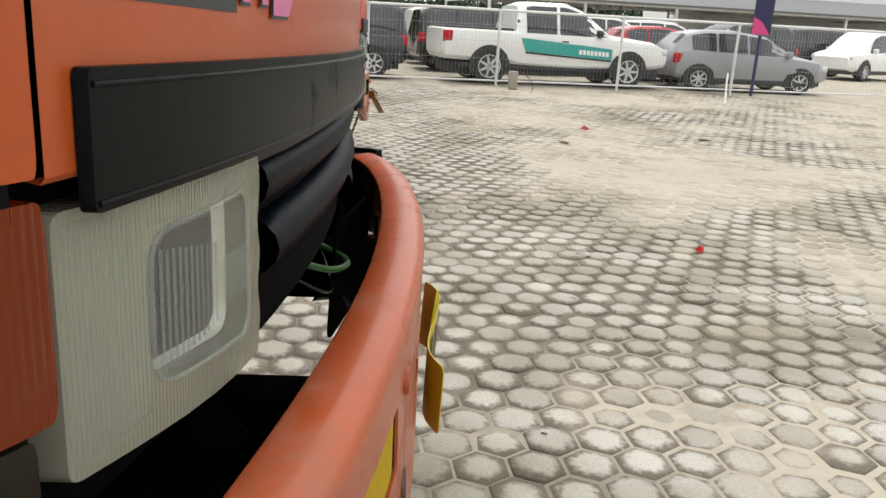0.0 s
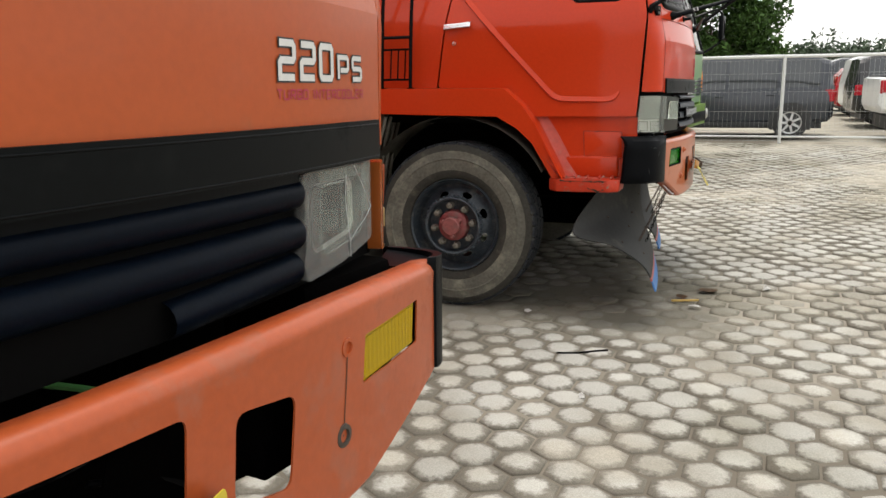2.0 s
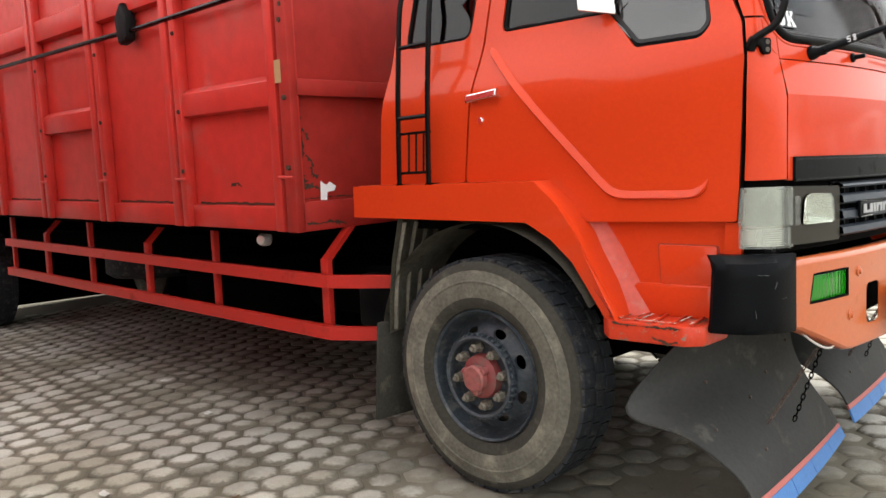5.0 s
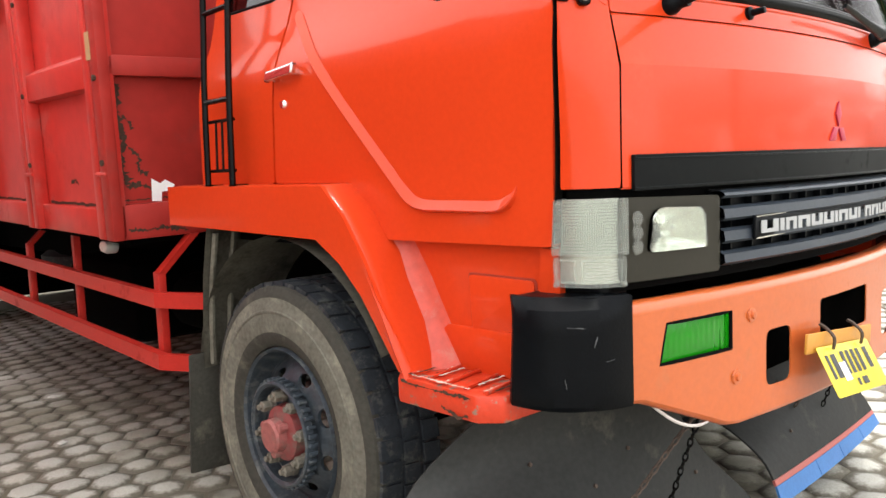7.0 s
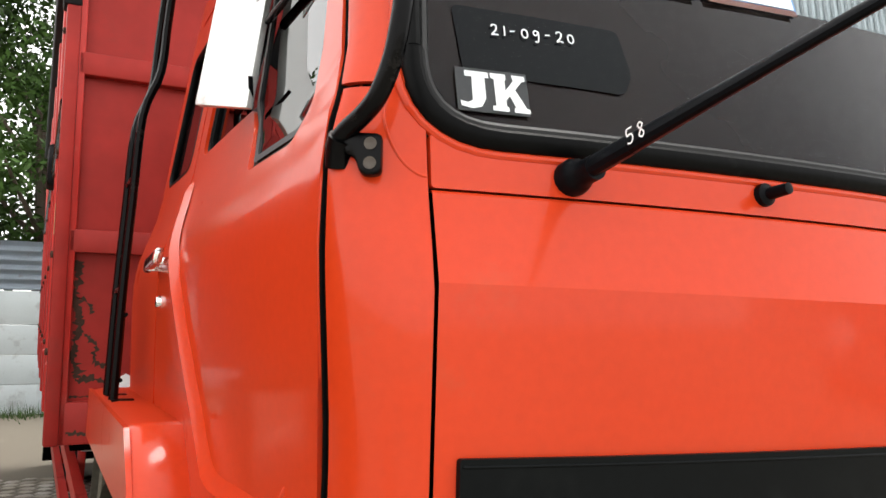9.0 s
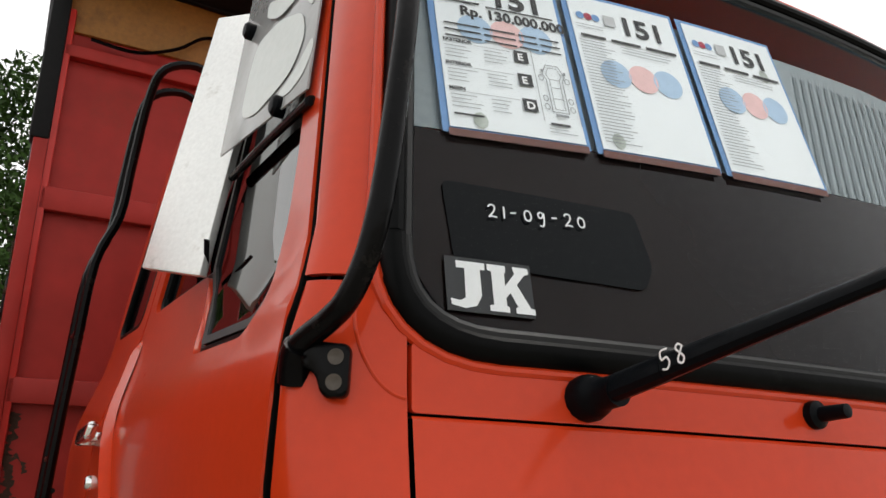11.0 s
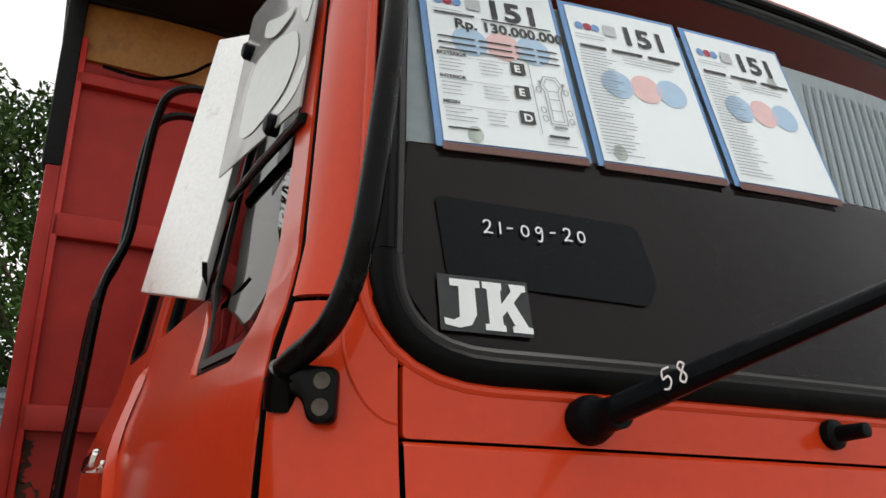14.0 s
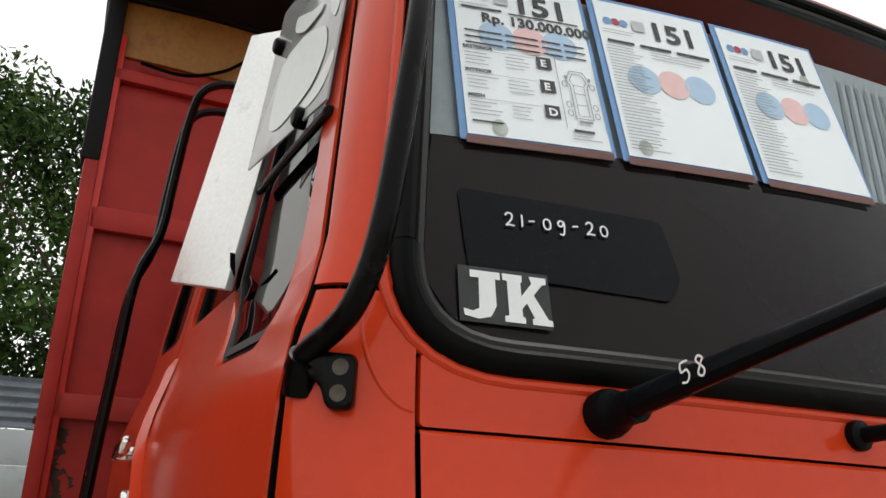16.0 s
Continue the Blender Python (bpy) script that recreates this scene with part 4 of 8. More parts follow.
def chassis(T, x0, x1):
    for s in (-1, 1):
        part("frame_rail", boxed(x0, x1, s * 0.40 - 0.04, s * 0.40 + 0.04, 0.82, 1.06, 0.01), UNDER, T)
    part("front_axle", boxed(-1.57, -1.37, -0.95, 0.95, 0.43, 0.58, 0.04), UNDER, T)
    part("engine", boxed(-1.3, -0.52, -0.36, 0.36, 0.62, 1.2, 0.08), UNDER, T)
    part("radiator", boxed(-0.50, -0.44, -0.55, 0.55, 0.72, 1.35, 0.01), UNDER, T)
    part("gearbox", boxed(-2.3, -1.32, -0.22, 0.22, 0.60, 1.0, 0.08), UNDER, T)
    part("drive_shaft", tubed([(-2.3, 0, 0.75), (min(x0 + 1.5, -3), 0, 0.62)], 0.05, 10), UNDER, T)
    return T

# ---- red truck ----
CY = 0.045
TB = thing("red_truck", pose(0, CY, -0.026, -1.3, 0, 0), "bright red truck with orange bumper and faded box body", "truck")
cab(TB, RED)
chassis(TB, -10.1, -0.3)
for s in (-1, 1):
    wheel(TB, -1.47, s * 1.262, 0.541, s, name="front_wheel")
    wheel(TB, -9.05, s * 1.14, 0.541, s, name="rear_wheel")
bm = boxed(-9.15, -8.95, -0.9, 0.9, 0.42, 0.64, 0.05)
part("rear_axle", bm, UNDER, TB)

# corner lamps, headlamp units, grille
for s in (-1, 1):
    body = part("corner_lamp_back", sheet(bmesh.new(), [(0.0, 1.148), (0.98, 1.148), (0.98, 1.362), (0.0, 1.362)], [], round_corner(s, -0.012), 0.01, 0.06), REFLECTOR, TB)
    for z0, z1, lift in ((1.222, 1.362, 0.022), (1.142, 1.218, 0.012)):
        bm = sheet(bmesh.new(), rounded([(-0.02, z0), (1.0, z0), (1.0, z1), (-0.02, z1)], 0.012), [], round_corner(s, lift), 0.03, 0.05)
        part("corner_lens", bm, CLEAR_GRID, body, "clear ribbed corner lens")
    rc = round_corner(s, 0.0245)
    bm = bmesh.new()
    for u0, u1, z0, z1 in ((0.04, 0.47, 1.230, 1.338), (0.50, 0.95, 1.230, 1.338)):
        for k in range(7):
            du, dz = 0.029 * k, 0.0078 * k
            ring = [rc(u, z, 0) for u, z in dense([(u0 + du, z0 + dz), (u1 - du, z0 + dz), (u1 - du, z1 - dz), (u0 + du, z1 - dz)], 0.03)]
            tube(bm, ring + ring[:1], 0.0012, 5)
    for z in (1.345, 1.353):
        tube(bm, [rc(u, z, 0) for u in np.linspace(0.04, 0.95, 12)], 0.0012, 5)
    tagged(part("lens_grid", bm, PLAIN_LENS, body), kind="stuff")
    rc = round_corner(s, 0.0145)
    for u0, u1 in ((0.06, 0.60), (0.70, 0.95)):
        ring = [rc(u, z, 0) for u, z in dense(rounded([(u0, 1.156), (u1, 1.156), (u1, 1.210), (u0, 1.210)], 0.008), 0.02)]
        part("window_rim", tubed(ring + ring[:1], 0.0022, 6), PLAIN_LENS, body)
    bm = bmesh.new()
    for z in np.arange(1.163, 1.206, 0.008):
        tube(bm, [rc(u, z, 0) for u in np.linspace(0.10, 0.56, 8)], 0.0012, 5)
    tagged(part("lower_fluting", bm, PLAIN_LENS, body), kind="stuff")
    for u, z in ((0.06, 1.352), (0.9, 1.352), (0.06, 1.152), (0.9, 1.152)):
        x, y, q = round_corner(s, 0.028)(u, z, 0)
        part("screw", lathe(bmesh.new(), [(0.007, -0.01), (0.007, 0.002), (0, 0.004)], 8, pose(x, y, q, 0, 60, 0)), CLEAR_GRID, body)
    shape = rounded([(s * 0.735, 1.217), (s * 0.945, 1.219), (s * 0.93, 1.333), (s * 0.748, 1.325)], [0.012, 0.02, 0.045, 0.03])
    unit = part("headlamp_unit", sheet(bmesh.new(), rounded([(s * 0.668, 1.145), (s * 0.668, 1.352), (s * 1.022, 1.362), (s * 1.022, 1.148)], 0.014), [shape], on_front(1, 0.004), -0.014, 0.05), SMOKE_LENS, TB, "smoked headlamp panel with clear lens")
    rim = dense(shape, 0.02)
    part("headlamp_bowl", loft(bmesh.new(), [[(front(u, v) + 0.012 - 0.05 * (1 - k * k), s * 0.84 + (u - s * 0.84) * k, 1.262 + (v - 1.262) * k) for u, v in rim] for k in (1.0, 0.9, 0.75, 0.55, 0.35, 0.15, 0.01)], True), DISH, unit)
    part("bulb_cap", lathe(bmesh.new(), [(0.0, 0.03), (0.012, 0.028), (0.016, 0.015), (0.016, 0.0)], 14, pose(front(0.84, 1.26) - 0.036, s * 0.84, 1.27, 0, 90, 0)), DISH, unit)
    part("headlamp_lens", prism(bmesh.new(), shape, on_front(1, 0.014), 0.001, 0.005, 0.001), FLUTED, unit, "clear fluted headlamp lens")
    bm = bmesh.new()
    for u in np.arange(0.748, 0.938, 0.0068):
        z0, z1 = 1.221, min(1.327, 1.30 + (u - 0.740) * 1.0, 1.30 + (0.940 - u) * 1.0)
        tube(bm, [(front(u, z0) + 0.0192, s * u, z0), (front(u, z1) + 0.0192, s * u, z1)], 0.0021, 5)
    tagged(part("lens_fluting", bm, PLAIN_LENS, unit), kind="stuff")
    for z in (1.236, 1.273, 1.309):
        m = look((front(0.988, z) + 0.019, s * 0.988, z), (front(0.988, z) + 1, s * 1.19, z))
        part("round_reflector", lathe(bmesh.new(), [(0, 0.0), (0.017, 0.0), (0.0185, 0.003)][::-1], 18, m), CLEAR_GRID, unit)
gr = part("grille", sheet(bmesh.new(), [(-0.665, 1.15), (0.665, 1.15), (0.665, 1.365), (-0.665, 1.365)], [], on_front(1, -0.04), 0.01, 0.1), BLACK, TB, "grey plastic grille with four slats")
for z0, z1 in ((1.341, 1.364), (1.279, 1.320), (1.217, 1.259), (1.157, 1.196)):
    sec = []
    for y in np.linspace(-0.662, 0.662, 25):
        x = front(y, 1.2)
        sec.append([(x - 0.03, y, z1 - 0.004), (x - 0.004, y, z1), (x + 0.012, y, z1 - 0.008), (x + 0.016, y, z0 + 0.008), (x + 0.004, y, z0), (x - 0.03, y, z0 + 0.006)])
    bm = loft(bmesh.new(), sec, True)
    bm.faces.ensure_lookup_table()
    part("slat", bm, GREY_GRILLE, gr)
for y in np.linspace(-0.6, 0.6, 13):
    part("grille_rib", boxed(front(y, 1.2) - 0.035, front(y, 1.2) - 0.008, y - 0.004, y + 0.004, 1.15, 1.35), BLACK, gr)
bd = part("name_badge", prism(bmesh.new(), rounded([(-0.545, 1.22), (0.545, 1.22), (0.545, 1.288), (-0.545, 1.288)], 0.006), on_front(1, 0.018), 0.0, 0.010, 0.002), BLACK, gr, "black badge with silver rim and bars")
fn = on_front(1, 0.029)
bm = bmesh.new()
u = -0.52
for w in (0.085, 0.020, 0.058, 0.070, 0.070, 0.068, 0.020, 0.070, 0.070, 0.020, -0.028, 0.058, 0.070, 0.070, 0.076):
    if w > 0:
        up, lo, hi = u * 7 % 2 < 1, 1.236, 1.272
        shape = [(u, lo), (u + w, lo), (u + w, hi), (u, hi)]
        if w > 0.03:
            n0, n1, t = u + 0.30 * w, u + 0.70 * w, 0.011
            shape = [(u, lo), (u + w, lo), (u + w, hi), (n1, hi), (n1, lo + t), (n0, lo + t), (n0, hi), (u, hi)] if up else [(u, lo), (n0, lo), (n0, hi - t), (n1, hi - t), (n1, lo), (u + w, lo), (u + w, hi), (u, hi)]
        part("raised_shape", prism(bmesh.new(), shape, fn, -0.001, 0.002), SILVER_INK, bd)
    u += abs(w) + 0.0105
bm = bmesh.new()
rects(bm, [(-0.543, 1.283, 0.543, 1.286), (-0.543, 1.222, 0.543, 1.225)], fn)
part("silver_rim", bm, CHROME, bd)
# nose emblem: a plain dark red three-pointed shape
bm = bmesh.new()
fe = text_on_front(0.0, 1.492, 0.0)
for p in ([(-0.064, 0), (-0.027, 0.0), (-0.001, 0.042), (-0.036, 0.042)], [(0.064, 0), (0.027, 0.0), (0.001, 0.042), (0.036, 0.042)], [(0, 0.046), (0.021, 0.085), (0.0, 0.125), (-0.021, 0.085)]):
    prism(bm, p, fe, 0.0, 0.006, 0.001)
part("emblem", bm, RED_INK, TB, "dark red three-part nose emblem")

# bumper
FB = lambda y: -0.048 - 0.118 * y * y
ZB = lerp_table([(-1.1, 0.845), (-0.99, 0.835), (-0.66, 0.705), (0.66, 0.705), (0.99, 0.835), (1.1, 0.845)])
hole = [rounded([(s * 0.37, 0.79), (s * 0.50, 0.79), (s * 0.50, 0.955), (s * 0.37, 0.955)], 0.03) for s in (-1, 1)]
hole += [rounded([(-0.19, 0.875), (0.19, 0.875), (0.19, 1.005), (-0.19, 1.005)], 0.015)]
hole += [rounded([(s * 0.655, 0.925), (s * 0.935, 0.925), (s * 0.91, 1.035), (s * 0.655, 1.035)], 0.008) for s in (-1, 1)]
bp = bumper(TB, FB, ZB, 1.04, hole, BUMPER_PAINT)
for s in (-1, 1):
    bm = prism(bmesh.new(), [(s * 0.655, 0.925), (s * 0.935, 0.925), (s * 0.91, 1.035), (s * 0.655, 1.035)], lambda u, v, q: (FB(u) + q, u, v), -0.045, -0.008, 0.003)
    part("marker_lens", bm, GREEN_LENS, bp, "smooth green marker lens")
    rim = dense([(s * 0.657, 0.927), (s * 0.933, 0.927), (s * 0.908, 1.033), (s * 0.657, 1.033)], 0.04)
    part("lens_rim", tubed([(FB(u) - 0.004, u, v) for u, v in rim + rim[:1]], 0.0055, 6), SEAM, bp)
    for y, z in ((0.57, 1.01), (0.64, 0.845)):
        part("bolt", lathe(bmesh.new(), [(0.022, -0.002), (0.021, 0.003), (0.012, 0.004), (0.011, 0.011), (0, 0.012)], 10, pose(FB(y), s * y, z, 0, 90, 0)), BUMPER_PAINT, bp)
    # black corner piece
    def capfn(u, v, q, s=s):
        ax, ay = FB(1.03) + 0.007, 1.03
        cx, cy = -0.375 - 0.07 * (1.12 - v), 1.235
        bx, by = FB(1.03) - 0.015, 1.24
        x = (1 - u) ** 2 * ax + 2 * u * (1 - u) * bx + u * u * cx
        y = (1 - u) ** 2 * ay + 2 * u * (1 - u) * by + u * u * cy
        tuck = 0.05 * max(0.0, (v - 1.075) / 0.05) ** 2 + 0.02 * max(0.0, (0.87 - v) / 0.03) ** 2
        tuck *= min(1.0, 3 * u)
        return (x - (q + tuck) * 0.8, s * (y - (q + tuck) * 0.6), v)
    part("corner_piece", sheet(bmesh.new(), rounded([(0, 0.842), (1, 0.842), (1, 1.125), (0, 1.125)], 0.02), [], capfn, 0.02, 0.03), BLACK, bp, "scuffed black plastic bumper corner")
    for pts, wide in (([(0.30, 1.03), (0.33, 1.0)], 0.006), ([(0.55, 0.905), (0.57, 0.935)], 0.005), ([(0.16, 0.97), (0.24, 0.968)], 0.0016), ([(0.40, 1.055), (0.55, 1.058)], 0.0018)):
        part("scuff", ragged(bmesh.new(), pts, wide, lambda u, v, q: capfn(u, v, -0.0012)), SCUFF, bp)
    part("corner_top", sheet(bmesh.new(), [(0, 0), (1, 0), (1, 1), (0, 1)], [], lambda u, v, q, s=s: tuple(Vector(capfn(u, 1.122, 0.0)) * (1 - v) + Vector((-0.42, s * 0.98, 1.118)) * v - Vector((0, 0, q))), 0.008, 0.2), BLACK, bp)
    part("lamp_foot", boxed(-0.36, -0.24, s * 1.0 - 0.06, s * 1.0 + 0.06, 1.10, 1.15, 0.01), BLACK, TB)

# number plate hung on two wires
pl = thing("number_plate", pose(0.03, -0.08, 0.772, 0, 0, 0) @ pose(0, 0, 0, -7, 0, 0), "yellow vehicle number plate hanging askew from the bumper", "number plate")
pf = lambda u, v, q: (FB(0.1) + 0.05 + q - 0.55 * v, u, v)
part("plate", prism(bmesh.new(), rounded([(-0.20, -0.068), (0.20, -0.068), (0.20, 0.068), (-0.20, 0.068)], 0.012), pf, -0.002, 0.0, 0.0005), PLATE_YELLOW, pl)
for bar in [(-0.17, -0.02, -0.15, 0.045), (-0.135, -0.02, -0.10, 0.045), (-0.06, -0.015, -0.035, 0.048), (-0.02, -0.015, 0.005, 0.048), (0.02, -0.015, 0.045, 0.048), (0.06, -0.015, 0.085, 0.048), (0.12, -0.012, 0.15, 0.048), (-0.02, -0.05, 0.0, -0.03), (0.02, -0.05, 0.06, -0.03)]:
    part("plate_bar", rects(bmesh.new(), [bar], pf, 0.002), BLACK_INK, pl)
part("paper_patch", rects(bmesh.new(), [(-0.10, -0.03, -0.055, 0.02)], pf, 0.003), WHITE_INK, pl)
for y in (-0.10, 0.12):
    part("wire_loop", tubed([(FB(0.1) + 0.025, y, 0.06), (FB(0.1) + 0.03, y - 0.01, 0.095), (FB(0.1) + 0.0, y, 0.12), (FB(0.1) - 0.02, y, 0.13)], 0.0055, 6, 3), RUST, pl)
part("plate_holder", boxed(FB(0.1) - 0.004, FB(0.1) + 0.006, -0.24, 0.26, 0.05, 0.11, 0.003), HOLDER, pl)

# wide rubber aprons under the bumper with a painted lower edge, and their chains
def front_flap(dx, dy, dz):
    """A bent rubber apron: narrow where it hangs, wide and curled at its lower edge."""
    T = thing("front_mud_flap", pose(dx, dy, dz), "curved grey rubber mud flap with blue lower edge", "mud flap", "front mud flaps")
    outer = [(-0.50, -1.02, 0.86), (-0.66, -1.32, 0.57), (-0.42, -1.315, 0.49), (-0.235, -1.31, 0.375), (-0.16, -1.31, 0.225)]
    mid = [(-0.42, -0.75, 0.84), (-0.45, -0.80, 0.66), (-0.36, -0.75, 0.49), (-0.27, -0.68, 0.33), (-0.21, -0.64, 0.175)]
    inner = [(-0.36, -0.52, 0.82), (-0.36, -0.44, 0.64), (-0.34, -0.30, 0.46), (-0.31, -0.12, 0.29), (-0.29, 0.02, 0.13)]
    cols = [smooth_path(c, 8) for c in (outer, mid, inner)]
    def fn(u, v, q):
        k = v * 32
        i = min(int(k), 31)
        a, b, c = [p[i].lerp(p[i + 1], k - i) for p in cols]
        p = a * (2 * (u - 0.5) * (u - 1)) + b * (4 * u * (1 - u)) + c * (2 * u * (u - 0.5))
        return (p.x - q, p.y, p.z - 0.5 * q)
    part("flap", sheet(bmesh.new(), [(0, 0), (1, 0), (1, 0.855), (0, 0.855)], [], fn, 0.008, 0.035), FLAP, T)
    part("red_line", sheet(bmesh.new(), [(0, 0.857), (1, 0.857), (1, 0.885), (0, 0.885)], [], fn, 0.008, 0.05), PINK_LINE, T)
    for u0, u1 in ((0.0, 0.30), (0.304, 0.52), (0.524, 0.76), (0.764, 1.0)):
        part("blue_edge", sheet(bmesh.new(), [(u0, 0.887), (u1, 0.887), (u1, 1.0), (u0, 1.0)], [], fn, 0.008, 0.05), BLUE_PAINT, T)
    for u, v in ((0.30, 0.30), (0.12, 0.52), (0.42, 0.45), (0.62, 0.36), (0.85, 0.55), (0.9, 0.2), (0.25, 0.7)):
        x, y, z = fn(u, v, -0.004)
        part("rivet", lathe(bmesh.new(), [(0.007, -0.003), (0.006, 0.003), (0, 0.004)], 8, pose(x, y, z, 0, 60, 0)), RUST, T)
    hook = Vector((-0.17, -0.62, 0.76))
    for u, v in ((0.38, 0.60), (0.56, 0.66)):
        a, b = hook, Vector(fn(u, v, -0.008))
        n = max(4, int((a - b).length / 0.024))
        bm = bmesh.new()
        for k in range(n):
            m = look(a.lerp(b, (k + 0.5) / n), b) @ pose(0, 0, 0, 0, 0, 90 * (k % 2))
            tube(bm, [m @ Vector((0.007 * math.cos(t), 0, 0.016 * math.sin(t))) for t in np.linspace(0, 2 * math.pi, 9)], 0.003, 5)
        part("chain", bm, RUST if u < 0.5 else STEEL_BLACK, T)
    return T


front_flap(0.0, 0.0, 0.0)
front_flap(-0.10, 1.38, -0.04)
# added black backing that stands for the darkness behind the bumper holes
part("bumper_beam", boxed(-0.26, -0.17, -0.62, 0.62, 0.78, 1.06, 0.01), UNDER, TB)
part("loose_cable", tubed([(-0.21, -0.94, 0.84), (-0.15, -0.87, 0.765), (-0.13, -0.77, 0.735), (-0.14, -0.67, 0.755), (-0.17, -0.60, 0.80)], 0.0045, 6, 5), PALE_WIRE, TB)

# rear mud guard behind the front wheel
bm = bmesh.new()
loft(bm, [[(x, -1.28, z), (x - 0.02, -1.12, z + 0.01), (x - 0.01, -0.98, z)] for x, z in ((-1.96, 1.26), (-2.02, 1.05), (-2.05, 0.85), (-2.06, 0.68))])
bmesh.ops.solidify(bm, geom=bm.faces[:], thickness=0.02)
mg = part("inner_mud_guard", bm, GUARD_DUST, TB)
for k in range(4):
    y = -1.25 + 0.08 * k
    part("guard_rib", tubed([(-1.945, y, 1.24), (-2.0, y, 1.05), (-2.032, y, 0.85), (-2.042, y, 0.70)], 0.012, 6), GUARD_DUST, mg)
bm = prism(bmesh.new(), rounded([(-1.345, 0.235), (-0.98, 0.22), (-0.98, 0.74), (-1.33, 0.74)], 0.01), lambda u, v, q: (-2.10 + q - 0.06 * (0.74 - v), u, v), 0, 0.012, 0.003)
part("rear_mud_flap", bm, DARK_RUBBER, TB, "flat grey rubber flap behind the front wheel")

# ---- red truck: box body, guard, ladder, mirrors, wipers ----
CR = part("box_body", bmesh.new(), CRATE_RED, TB)
CR.location = (-2.62, 0, 1.222)
CR.rotation_euler = (radians(1.3), radians(1.3), 0)
BL, BW, BH = 7.7, 1.315, 2.45
for s in (-1, 1):
    bm = boxed(-BL, -0.05, s * BW - 0.02, s * BW + 0.02, 0.01, BH - 0.25)
    part("side_wall", bm, CRATE_RED, CR)
    for k in range(7):
        x = -0.19 - 1.13 * k
        bm = bmesh.new()
        for dx in (0.0, 0.115):
            box(bm, x + dx, x + dx + 0.075, s * (BW + 0.055) - 0.035, s * (BW + 0.055) + 0.035, 0.0, BH - 0.2, 0.008)
        box(bm, x + 0.06, x + 0.13, s * (BW + 0.03) - 0.012, s * (BW + 0.03) + 0.012, 0.0, BH - 0.2)
        part("post", bm, CRATE_RED, CR)
        part("hinge_pin", tubed([(x + 0.06, s * (BW + 0.09), 0.30), (x + 0.19, s * (BW + 0.09), 0.30)], 0.010, 8), CRATE_RED, CR)
        for z in (0.35, 0.72, 1.2):
            part("bolt", lathe(bmesh.new(), [(0.014, -0.004), (0.013, 0.008), (0, 0.01)], 8, pose(x + 0.17, s * (BW + 0.092), z, -90 * s, 0, 0)), CRATE_RUST, CR)
        if k < 6:
            part("bottom_rail", boxed(x - 0.945, x - 0.005, s * (BW + 0.035) - 0.02, s * (BW + 0.035) + 0.02, 0.0, 0.135, 0.006), CRATE_RED, CR)
            for z0, z1, on in ((0.68, 0.86, k % 2 == 0), (1.42, 1.62, True)):
                if on:
                    bm = prism(bmesh.new(), [(s * (BW + 0.02), z0), (s * (BW + 0.075), z0 + 0.01), (s * (BW + 0.075), z1 - 0.035), (s * (BW + 0.02), z1)], lambda u, v, q: (q, u, v), x - 0.945, x - 0.005, 0.004)
                    part("side_rail", bm, CRATE_RED, CR)
            bm = bmesh.new()
            rag = [(x - 0.90 + 0.06 * i, 0.148 + 0.008 * noise.noise((i * 1.7, k, s))) for i in range(15)]
            rects(bm, [(a[0], a[1] - 0.007, b[0] + 0.002, a[1] + 0.007 + 0.006 * noise.noise((a[0] * 9, 0, 3))) for a, b in zip(rag, rag[1:])], lambda u, v, q: (u, s * (BW + 0.022), v))
            part("rust_seam", bm, CRATE_RUST, CR)
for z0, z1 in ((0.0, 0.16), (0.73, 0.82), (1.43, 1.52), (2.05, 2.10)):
    part("front_rail", boxed(-0.05, 0.0, -1.36, 1.36, z0, z1, 0.006), DARK_BODY_RED, CR)
part("front_wall", boxed(-0.07, -0.045, -1.36, 1.36, 0.0, 2.18), DARK_BODY_RED, CR)
part("front_top_board", boxed(-0.075, -0.025, -1.36, 1.36, 2.165, 2.50, 0.006), YELLOW_WOOD, CR, "ochre painted top board")
part("tarpaulin_flap", prism(bmesh.new(), [(-1.36, 2.66), (1.36, 2.66), (1.36, 2.43), (0.7, 2.40), (0.0, 2.425), (-0.6, 2.395), (-1.0, 2.42), (-1.36, 2.40)], lambda u, v, q: (q + 0.006 * math.sin(u * 9), u, v), -0.015, 0.012, 0.004), TARP, CR)
for s in (-1, 1):
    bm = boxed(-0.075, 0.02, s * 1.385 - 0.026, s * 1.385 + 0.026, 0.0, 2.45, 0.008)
    part("corner_post", bm, DARK_BODY_RED, CR)
    part("corner_pad", boxed(-0.08, 0.028, s * 1.392 - 0.034, s * 1.392 + 0.034, 1.69, 2.62, 0.012), TARP, CR, "black tarpaulin strip on the corner post")
    for z in (0.35, 0.72, 1.12, 1.6):
        part("bolt", lathe(bmesh.new(), [(0.014, -0.004), (0.013, 0.008), (0, 0.01)], 8, pose(-0.03, s * 1.412, z, -90 * s, 0, 0)), CRATE_RUST, CR)
part("tarpaulin", boxed(-BL, 0.36, -1.44, 1.44, 2.42, 2.66, 0.03), TARP, CR, "rolled black tarpaulin over the top")
part("body_floor", boxed(-BL, -0.05, -BW, BW, -0.03, 0.03), UNDER, CR)
